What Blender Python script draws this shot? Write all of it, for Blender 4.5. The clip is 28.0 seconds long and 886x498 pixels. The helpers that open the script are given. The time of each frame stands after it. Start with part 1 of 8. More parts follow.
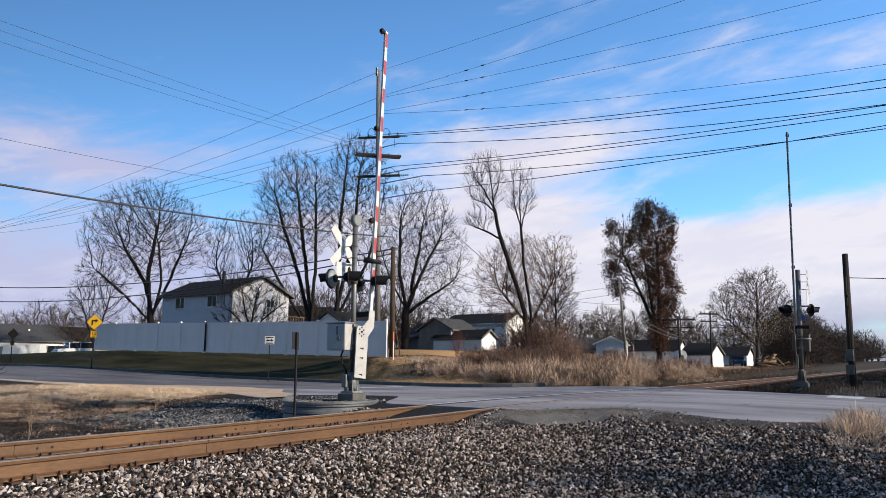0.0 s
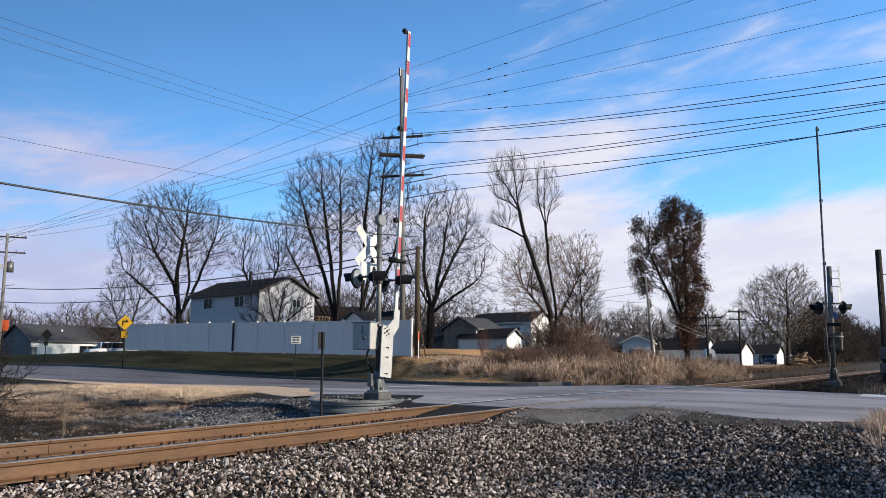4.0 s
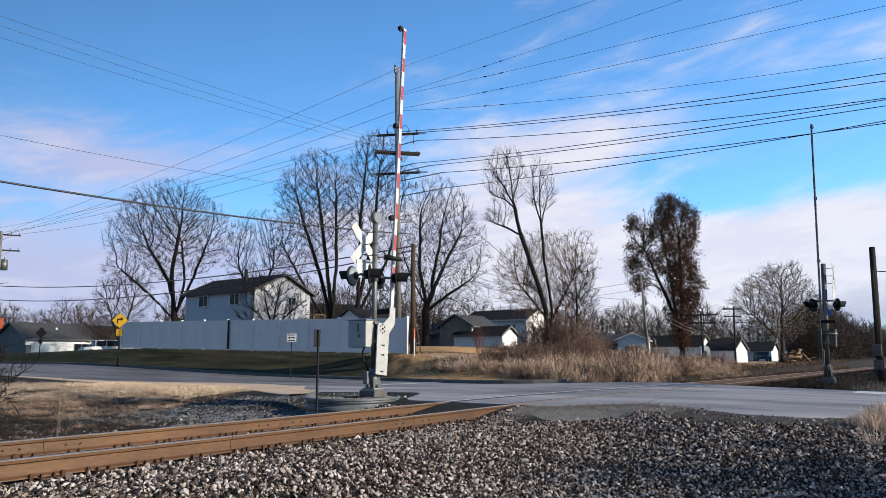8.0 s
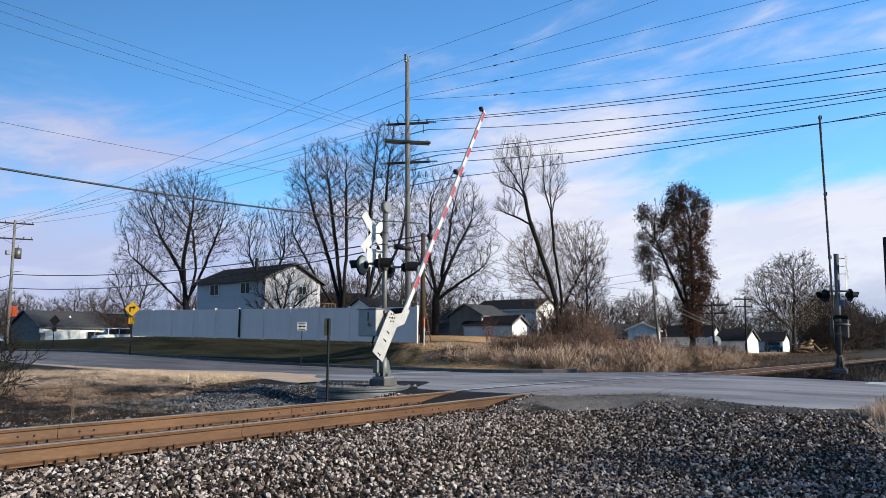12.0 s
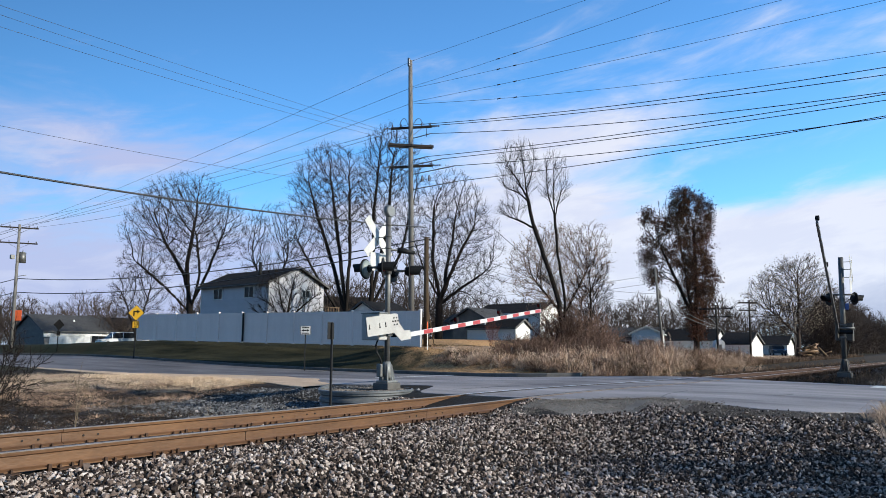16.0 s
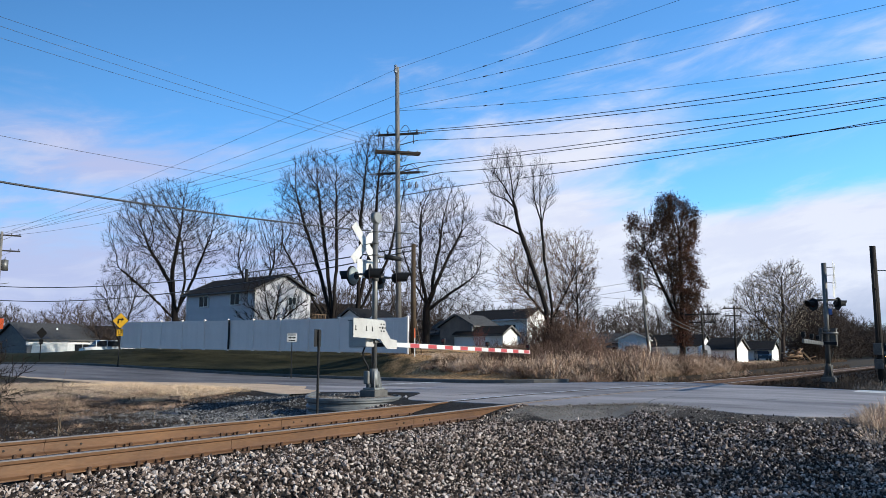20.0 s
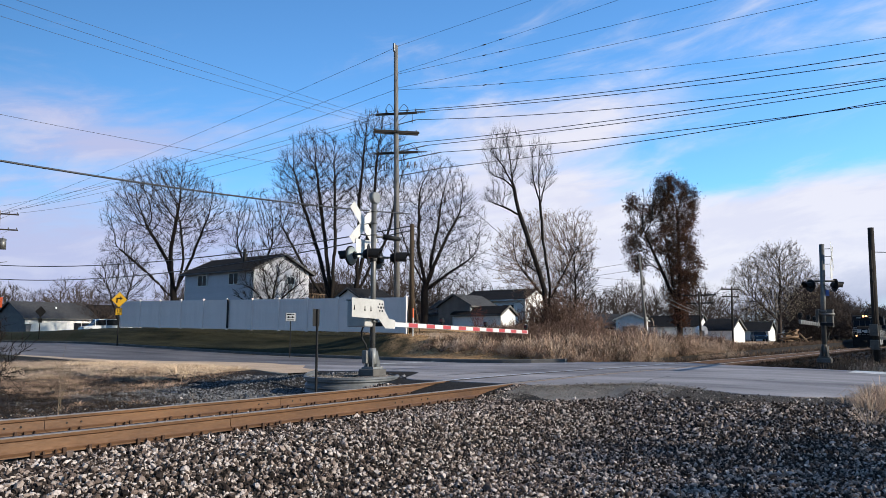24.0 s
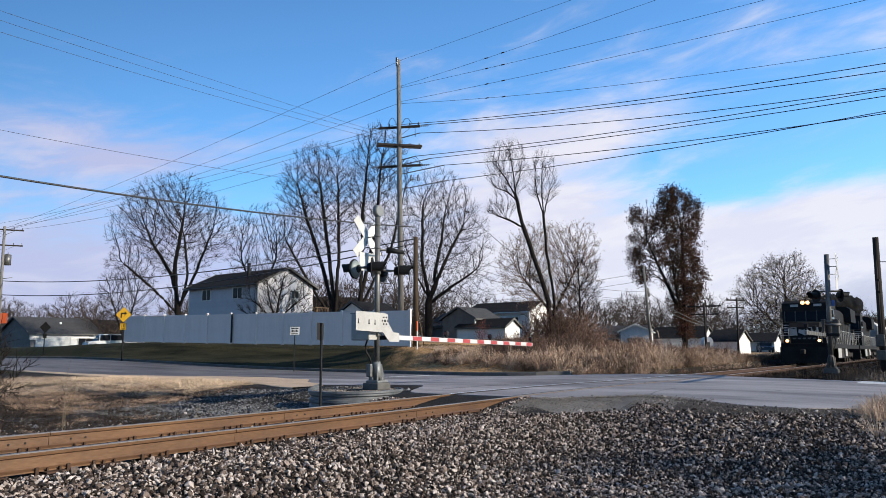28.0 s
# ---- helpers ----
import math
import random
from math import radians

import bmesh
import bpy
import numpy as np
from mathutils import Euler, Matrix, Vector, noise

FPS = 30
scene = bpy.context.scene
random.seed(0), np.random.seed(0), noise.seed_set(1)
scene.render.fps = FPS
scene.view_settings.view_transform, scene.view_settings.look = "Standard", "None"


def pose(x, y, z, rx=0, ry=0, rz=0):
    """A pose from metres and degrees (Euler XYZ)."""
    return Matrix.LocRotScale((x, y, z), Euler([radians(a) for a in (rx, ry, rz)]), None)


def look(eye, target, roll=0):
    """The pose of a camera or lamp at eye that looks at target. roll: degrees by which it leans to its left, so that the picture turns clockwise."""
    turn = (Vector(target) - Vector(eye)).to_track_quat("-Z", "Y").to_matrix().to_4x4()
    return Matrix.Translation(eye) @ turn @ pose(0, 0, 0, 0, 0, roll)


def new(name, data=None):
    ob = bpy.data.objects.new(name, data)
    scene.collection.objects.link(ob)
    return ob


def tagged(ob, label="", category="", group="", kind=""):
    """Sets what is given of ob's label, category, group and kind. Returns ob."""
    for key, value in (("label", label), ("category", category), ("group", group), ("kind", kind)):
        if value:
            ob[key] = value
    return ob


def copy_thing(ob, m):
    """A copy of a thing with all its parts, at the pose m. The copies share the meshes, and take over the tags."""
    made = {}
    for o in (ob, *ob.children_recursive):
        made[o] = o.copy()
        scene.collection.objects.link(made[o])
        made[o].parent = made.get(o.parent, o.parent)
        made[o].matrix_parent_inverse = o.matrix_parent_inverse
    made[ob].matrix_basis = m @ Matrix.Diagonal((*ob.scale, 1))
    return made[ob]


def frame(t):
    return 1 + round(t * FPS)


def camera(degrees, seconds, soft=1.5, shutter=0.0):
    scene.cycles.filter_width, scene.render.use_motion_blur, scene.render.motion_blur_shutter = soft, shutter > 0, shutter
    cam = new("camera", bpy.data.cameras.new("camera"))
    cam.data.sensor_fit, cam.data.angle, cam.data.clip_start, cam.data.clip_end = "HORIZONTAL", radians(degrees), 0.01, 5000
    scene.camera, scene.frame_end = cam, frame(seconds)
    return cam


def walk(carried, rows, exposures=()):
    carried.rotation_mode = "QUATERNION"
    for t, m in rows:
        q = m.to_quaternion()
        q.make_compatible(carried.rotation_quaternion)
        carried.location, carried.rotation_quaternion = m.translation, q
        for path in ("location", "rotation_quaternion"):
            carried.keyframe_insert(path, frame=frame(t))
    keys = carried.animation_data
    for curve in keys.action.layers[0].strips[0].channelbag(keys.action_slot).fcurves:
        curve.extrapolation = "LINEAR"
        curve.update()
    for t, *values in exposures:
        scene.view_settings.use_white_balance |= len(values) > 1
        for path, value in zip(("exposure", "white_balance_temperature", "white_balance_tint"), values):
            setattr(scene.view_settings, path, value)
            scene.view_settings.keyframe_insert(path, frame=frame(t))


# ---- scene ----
# World: X runs along the track away to the right, Y across it, z = 0 at the near rail head.
cam = camera(64.769, 28.0, soft=0.5)
EYE = (0.0, 0.0, 0.90)
PATH = (
    (0, 98.943, -0.083, -56.757),
    (0.5, 99.082, -0.115, -56.674),
    (1, 99.069, -0.03, -56.361),
    (1.5, 98.927, 0.039, -55.904),
    (2, 98.881, 0.034, -55.522),
    (2.5, 98.863, -0.015, -55.261),
    (3, 98.844, 0.041, -55.048),
    (3.5, 98.836, 0.043, -54.863),
    (5.5, 98.949, 0.093, -54.483),
    (6, 98.971, 0.035, -54.612),
    (6.5, 98.884, -0.027, -54.76),
    (7, 98.759, 0.052, -54.813),
    (7.5, 98.671, 0.133, -54.878),
    (8, 98.67, 0.137, -55.063),
    (8.5, 98.628, 0.058, -55.192),
    (9, 98.381, -0.121, -55.101),
    (9.5, 97.992, -0.107, -54.861),
    (10, 97.713, -0.094, -54.699),
    (10.5, 97.627, -0.021, -54.693),
    (11, 97.637, -0.051, -54.621),
    (11.5, 97.677, -0.086, -54.426),
    (12, 97.804, -0.085, -54.272),
    (12.5, 97.991, 0.015, -54.228),
    (14.5, 98.262, 0.195, -53.334),
    (15, 98.249, 0.096, -53.241),
    (15.5, 98.138, 0.003, -53.515),
    (16, 98.113, -0.055, -53.992),
    (16.5, 98.185, -0.054, -54.358),
    (17, 98.239, -0, -54.5),
    (17.5, 98.194, 0.076, -54.533),
    (18, 98.217, 0.047, -54.579),
    (18.5, 98.381, -0.003, -54.649),
    (19, 98.653, 0.007, -54.932),
    (19.5, 98.733, 0.182, -55.186),
    (20, 98.65, 0.22, -55.024),
    (20.5, 98.633, 0.174, -54.794),
    (21, 98.639, 0.202, -55.221),
    (21.5, 98.326, 0.177, -56.088),
    (23.5, 96.98, -0.002, -55.465),
    (24, 97.022, 0.052, -55.172),
    (24.5, 97.135, 0.1, -55.112),
    (25, 97.325, 0.178, -55.232),
    (25.5, 97.469, 0.157, -55.36),
    (26, 97.624, 0.1, -55.429),
    (26.5, 97.843, 0.116, -55.389),
    (27, 98.041, 0.211, -55.231),
    (27.5, 98.116, 0.325, -55.024),
    (28, 98.07, 0.416, -54.821),
)
# the clip's camera drifts from a warmer to a cooler balance and part of the way back
BALANCE = ((0, 0.35, 6650, 10), (3, 0.35, 6500, 9), (10, 0.37, 6350, 7), (16, 0.37, 6120, 5), (20, 0.37, 6100, 5), (24.5, 0.37, 6350, 8), (28, 0.37, 6400, 8))
walk(cam, [(t, pose(*EYE, rx, ry, rz)) for t, rx, ry, rz in PATH], BALANCE)

# ---- light ----
SUN_TO = Vector((0.17, -0.91, 0.39)).normalized()
sun_elev = math.asin(SUN_TO.z)


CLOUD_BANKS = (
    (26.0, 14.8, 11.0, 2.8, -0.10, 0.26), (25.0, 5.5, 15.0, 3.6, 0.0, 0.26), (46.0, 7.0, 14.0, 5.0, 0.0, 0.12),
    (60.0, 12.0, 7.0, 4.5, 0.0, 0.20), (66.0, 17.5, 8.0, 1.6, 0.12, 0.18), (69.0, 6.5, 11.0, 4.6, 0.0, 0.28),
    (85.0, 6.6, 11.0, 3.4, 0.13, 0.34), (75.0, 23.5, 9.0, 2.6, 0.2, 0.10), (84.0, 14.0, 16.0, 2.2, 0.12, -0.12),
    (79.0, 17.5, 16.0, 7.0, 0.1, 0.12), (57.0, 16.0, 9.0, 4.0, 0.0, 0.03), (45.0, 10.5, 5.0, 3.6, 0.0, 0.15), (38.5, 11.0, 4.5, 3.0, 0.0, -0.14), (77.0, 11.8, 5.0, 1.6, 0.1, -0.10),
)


def make_world():
    w = bpy.data.worlds.new("sky")
    scene.world = w
    w.use_nodes = True
    nt = w.node_tree
    nt.nodes.clear()
    N, L = nt.nodes.new, nt.links.new
    sky = N("ShaderNodeTexSky")
    sky.sky_type, sky.sun_disc = "NISHITA", False
    sky.sun_elevation = sun_elev
    sky.sun_rotation = math.atan2(SUN_TO.x, SUN_TO.y)
    sky.air_density, sky.dust_density, sky.ozone_density = 1.0, 0.6, 2.0
    tc = N("ShaderNodeTexCoord")
    sep = N("ShaderNodeSeparateXYZ")
    L(tc.outputs["Generated"], sep.inputs[0])

    def sock(v, inp):
        if isinstance(v, (int, float)):
            inp.default_value = v
        else:
            L(v, inp)

    def op(kind, a, b=0.0, c=0.0):
        n = N("ShaderNodeMath"); n.operation = kind
        for v, inp in zip((a, b, c), n.inputs):
            sock(v, inp)
        return n.outputs[0]

    def span(v, a, b, lo, hi, smooth=True):
        n = N("ShaderNodeMapRange")
        n.interpolation_type = "SMOOTHSTEP" if smooth else "LINEAR"
        L(v, n.inputs[0])
        for inp, q in zip(n.inputs[1:5], (a, b, lo, hi)):
            inp.default_value = q
        return n.outputs[0]

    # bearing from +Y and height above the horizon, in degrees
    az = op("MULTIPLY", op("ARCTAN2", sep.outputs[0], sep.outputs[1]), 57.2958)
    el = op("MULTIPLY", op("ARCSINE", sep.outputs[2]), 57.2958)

    def cloud_noise(sx, sy, tilt, shift, detail, rough):
        com = N("ShaderNodeCombineXYZ")
        L(op("MULTIPLY", az, sx), com.inputs[0])
        L(op("MULTIPLY", op("MULTIPLY_ADD", az, tilt, el), sy), com.inputs[1])
        com.inputs[2].default_value = shift
        n = N("ShaderNodeTexNoise")
        n.inputs["Scale"].default_value, n.inputs["Detail"].default_value, n.inputs["Roughness"].default_value = 1.0, detail, rough
        n.inputs["Distortion"].default_value = 0.5
        L(com.outputs[0], n.inputs[0])
        return n.outputs[0]

    veil = cloud_noise(0.055, 0.22, -0.12, 3.7, 8, 0.58)
    body = cloud_noise(0.13, 0.42, -0.15, 9.2, 7, 0.6)
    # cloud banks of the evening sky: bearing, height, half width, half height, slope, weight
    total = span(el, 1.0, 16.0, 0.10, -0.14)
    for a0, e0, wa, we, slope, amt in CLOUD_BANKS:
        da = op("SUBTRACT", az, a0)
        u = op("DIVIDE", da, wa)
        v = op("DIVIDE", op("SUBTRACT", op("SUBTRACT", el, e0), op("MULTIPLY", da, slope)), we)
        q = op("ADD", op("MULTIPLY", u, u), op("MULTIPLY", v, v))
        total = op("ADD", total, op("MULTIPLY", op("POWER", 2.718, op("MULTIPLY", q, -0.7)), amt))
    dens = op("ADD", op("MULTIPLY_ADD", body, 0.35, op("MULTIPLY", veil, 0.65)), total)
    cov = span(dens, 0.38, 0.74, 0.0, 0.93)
    # cloud body: pinkish white towards the sun's side, lavender away from it, mauve low down
    ramp = N("ShaderNodeMix"); ramp.data_type = "RGBA"
    ramp.inputs[6].default_value, ramp.inputs[7].default_value = (3.5, 3.55, 5.1, 1), (5.75, 5.48, 5.95, 1)
    L(op("ADD", span(az, 30, 68, 0.0, 0.85), span(body, 0.4, 0.65, -0.1, 0.25)), ramp.inputs[0])
    ramp.clamp_factor = True
    low = N("ShaderNodeMix"); low.data_type = "RGBA"
    low.inputs[7].default_value = (3.0, 3.1, 4.3, 1)
    L(ramp.outputs[2], low.inputs[6])
    L(op("MULTIPLY", span(op("MULTIPLY_ADD", body, 5.0, el), 4.6, 7.6, 0.85, 0.0), span(az, 72, 84, 0.0, 1.0)), low.inputs[0])
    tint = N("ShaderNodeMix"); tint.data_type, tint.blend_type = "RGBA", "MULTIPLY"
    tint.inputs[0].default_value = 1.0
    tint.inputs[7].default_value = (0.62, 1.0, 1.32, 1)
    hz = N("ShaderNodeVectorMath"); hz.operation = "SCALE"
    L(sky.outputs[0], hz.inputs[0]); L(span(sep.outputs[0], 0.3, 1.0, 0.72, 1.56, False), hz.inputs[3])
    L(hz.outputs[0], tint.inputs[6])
    mix = N("ShaderNodeMix"); mix.data_type = "RGBA"
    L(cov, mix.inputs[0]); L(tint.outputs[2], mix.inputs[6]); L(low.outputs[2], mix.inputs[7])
    bg = N("ShaderNodeBackground")
    bg.inputs[1].default_value = 0.12
    L(mix.outputs[2], bg.inputs[0])
    out = N("ShaderNodeOutputWorld")
    L(bg.outputs[0], out.inputs[0])


make_world()
sun_data = bpy.data.lights.new("sun", "SUN")
sun_data.energy, sun_data.angle, sun_data.color = 5.0, radians(0.55), (1.0, 0.89, 0.74)
sun = new("sun", sun_data)
sun.matrix_world = look(SUN_TO * 60, (0, 0, 0))


# ---- materials ----
def mat(name, col, col2=None, rough=0.7, metal=0.0, scale=6.0, bump=0.2, detail=6.0, fine=60.0, per_object=0.0, per_island=0.0, spec=0.5, mapping=None, coords="Object"):
    """Two-scale mottled surface: col to col2 by a coarse noise, broken up by a fine one, with relief."""
    m = bpy.data.materials.new(name)
    m.use_nodes = True
    nt = m.node_tree
    N, L = nt.nodes.new, nt.links.new
    b = nt.nodes["Principled BSDF"]
    b.inputs["Roughness"].default_value, b.inputs["Metallic"].default_value = rough, metal
    b.inputs["Specular IOR Level"].default_value = min(spec, 0.15) if rough >= 0.75 else spec
    col2 = col2 or tuple(c * 0.72 for c in col)
    tc = N("ShaderNodeTexCoord")
    src = tc.outputs[coords]
    if mapping:
        mp = N("ShaderNodeMapping")
        mp.inputs["Scale"].default_value = mapping
        L(src, mp.inputs[0])
        src = mp.outputs[0]
    n1 = N("ShaderNodeTexNoise")
    n1.inputs["Scale"].default_value, n1.inputs["Detail"].default_value, n1.inputs["Roughness"].default_value = scale, detail, 0.62
    L(src, n1.inputs[0])
    r1 = N("ShaderNodeMapRange")
    r1.inputs[1].default_value, r1.inputs[2].default_value = 0.32, 0.68
    L(n1.outputs[0], r1.inputs[0])
    mx = N("ShaderNodeMix"); mx.data_type = "RGBA"
    mx.inputs[6].default_value, mx.inputs[7].default_value = (*col, 1), (*col2, 1)
    L(r1.outputs[0], mx.inputs[0])
    n2 = N("ShaderNodeTexNoise")
    n2.inputs["Scale"].default_value, n2.inputs["Detail"].default_value = fine, 3
    L(src, n2.inputs[0])
    r2 = N("ShaderNodeMapRange")
    r2.inputs[1].default_value, r2.inputs[2].default_value, r2.inputs[3].default_value, r2.inputs[4].default_value = 0.3, 0.7, 0.86, 1.12
    L(n2.outputs[0], r2.inputs[0])
    last = r2.outputs[0]
    for amount, node, sock in ((per_object, "ShaderNodeObjectInfo", "Random"), (per_island, "ShaderNodeNewGeometry", "Random Per Island")):
        if amount:
            oi = N(node)
            r3 = N("ShaderNodeMapRange")
            r3.inputs[3].default_value, r3.inputs[4].default_value = 1 - amount, 1 + amount
            L(oi.outputs[sock], r3.inputs[0])
            ml = N("ShaderNodeMath"); ml.operation = "MULTIPLY"
            L(last, ml.inputs[0]); L(r3.outputs[0], ml.inputs[1])
            last = ml.outputs[0]
    hv = N("ShaderNodeVectorMath"); hv.operation = "SCALE"
    L(mx.outputs[2], hv.inputs[0]); L(last, hv.inputs[3])
    L(hv.outputs[0], b.inputs["Base Color"])
    if bump:
        bp = N("ShaderNodeBump")
        bp.inputs["Strength"].default_value, bp.inputs["Distance"].default_value = bump, 0.02
        L(n2.outputs[0], bp.inputs["Height"])
        L(bp.outputs[0], b.inputs["Normal"])
    return m


def glow(name, col, strength):
    m = bpy.data.materials.new(name)
    m.use_nodes = True
    b = m.node_tree.nodes["Principled BSDF"]
    b.inputs["Base Color"].default_value = (*col, 1)
    b.inputs["Emission Color"].default_value = (*col, 1)
    b.inputs["Emission Strength"].default_value = strength
    return m


def glass(name, col=(0.012, 0.014, 0.018)):
    m = bpy.data.materials.new(name)
    m.use_nodes = True
    b = m.node_tree.nodes["Principled BSDF"]
    b.inputs["Base Color"].default_value = (*col, 1)
    b.inputs["Roughness"].default_value = 0.12
    b.inputs["Specular IOR Level"].default_value = 0.12
    return m


def stone_mat():
    m = mat("ballast_stone", (0.8, 0.765, 0.75), (0.55, 0.525, 0.51), 0.8, scale=25, bump=0.3, fine=90)
    nt = m.node_tree
    N, L = nt.nodes.new, nt.links.new
    g = N("ShaderNodeNewGeometry")
    r = N("ShaderNodeValToRGB")
    cr = r.color_ramp
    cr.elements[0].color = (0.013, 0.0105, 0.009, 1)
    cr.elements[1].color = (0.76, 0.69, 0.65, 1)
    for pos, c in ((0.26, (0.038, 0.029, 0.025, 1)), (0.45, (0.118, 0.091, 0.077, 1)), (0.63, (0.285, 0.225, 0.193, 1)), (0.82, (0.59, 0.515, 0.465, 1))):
        cr.elements.new(pos).color = c
    L(g.outputs["Random Per Island"], r.inputs[0])
    b = nt.nodes["Principled BSDF"]
    old = b.inputs["Base Color"].links[0].from_socket
    mx = N("ShaderNodeMix"); mx.data_type, mx.blend_type = "RGBA", "MULTIPLY"
    mx.inputs[0].default_value = 1.0
    L(r.outputs[0], mx.inputs[6]); L(old, mx.inputs[7])
    L(mx.outputs[2], b.inputs["Base Color"])
    return m


def bank_mat():
    """Winter lawn, darkened and streaked to paint in long shadows, that turns to tan dead grass up the slope, in ragged
    patches.
    """
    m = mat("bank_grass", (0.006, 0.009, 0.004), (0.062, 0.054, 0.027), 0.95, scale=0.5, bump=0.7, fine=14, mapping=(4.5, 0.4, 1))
    nt = m.node_tree
    N, L = nt.nodes.new, nt.links.new
    tc = N("ShaderNodeTexCoord")
    sp = N("ShaderNodeSeparateXYZ")
    L(tc.outputs["Object"], sp.inputs[0])
    n = N("ShaderNodeTexNoise")
    n.inputs["Scale"].default_value, n.inputs["Detail"].default_value = 0.55, 8
    L(tc.outputs["Object"], n.inputs[0])
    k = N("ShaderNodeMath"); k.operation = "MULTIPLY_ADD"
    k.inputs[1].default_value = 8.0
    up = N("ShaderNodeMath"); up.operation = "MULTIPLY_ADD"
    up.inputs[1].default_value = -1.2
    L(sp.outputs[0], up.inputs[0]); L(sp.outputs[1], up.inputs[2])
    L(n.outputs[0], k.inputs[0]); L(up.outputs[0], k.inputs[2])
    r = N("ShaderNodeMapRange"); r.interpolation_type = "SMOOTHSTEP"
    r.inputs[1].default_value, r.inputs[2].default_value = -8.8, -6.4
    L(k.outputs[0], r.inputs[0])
    g = N("ShaderNodeTexNoise")
    g.inputs["Scale"].default_value, g.inputs["Detail"].default_value = 9.0, 5
    L(tc.outputs["Object"], g.inputs[0])
    tan = N("ShaderNodeValToRGB")
    tan.color_ramp.elements[0].position, tan.color_ramp.elements[0].color = 0.35, (0.22, 0.125, 0.055, 1)
    tan.color_ramp.elements[1].position, tan.color_ramp.elements[1].color = 0.65, (0.55, 0.33, 0.16, 1)
    L(g.outputs[0], tan.inputs[0])
    b = nt.nodes["Principled BSDF"]
    mx = N("ShaderNodeMix"); mx.data_type = "RGBA"
    old = b.inputs["Base Color"].links[0].from_socket
    L(r.outputs[0], mx.inputs[0]); L(tan.outputs[0], mx.inputs[6]); L(old, mx.inputs[7])
    L(mx.outputs[2], b.inputs["Base Color"])
    return m


def asphalt_mat():
    """Paler over the crossing, darker farther off, with a ragged change between."""
    m = mat("asphalt", (0.315, 0.29, 0.29), (0.1, 0.092, 0.095), 0.7, scale=0.5, bump=0.3, fine=60, mapping=(1.0, 0.35, 1), spec=0.22)
    nt = m.node_tree
    N, L = nt.nodes.new, nt.links.new
    tc = N("ShaderNodeTexCoord")
    sp = N("ShaderNodeSeparateXYZ")
    L(tc.outputs["Object"], sp.inputs[0])
    n = N("ShaderNodeTexNoise")
    n.inputs["Scale"].default_value, n.inputs["Detail"].default_value = 0.22, 5
    L(tc.outputs["Object"], n.inputs[0])
    k = N("ShaderNodeMath"); k.operation = "MULTIPLY_ADD"
    k.inputs[1].default_value = 14.0
    L(n.outputs[0], k.inputs[0]); L(sp.outputs[1], k.inputs[2])
    r = N("ShaderNodeMapRange"); r.interpolation_type = "SMOOTHSTEP"
    r.inputs[1].default_value, r.inputs[2].default_value = 21.0, 34.0
    r.inputs[3].default_value, r.inputs[4].default_value = 1.12, 0.6
    L(k.outputs[0], r.inputs[0])
    b = nt.nodes["Principled BSDF"]
    old = b.inputs["Base Color"].links[0].from_socket
    hv = N("ShaderNodeVectorMath"); hv.operation = "SCALE"
    L(old, hv.inputs[0]); L(r.outputs[0], hv.inputs[3])
    L(hv.outputs[0], b.inputs["Base Color"])
    return m


def smoke_mat():
    m = mat("exhaust_smoke", (0.62, 0.62, 0.65), (0.5, 0.5, 0.53), 1.0, scale=0.8, bump=0.0, fine=3, spec=0.0)
    m.node_tree.nodes["Principled BSDF"].inputs["Alpha"].default_value = 0.009
    return m


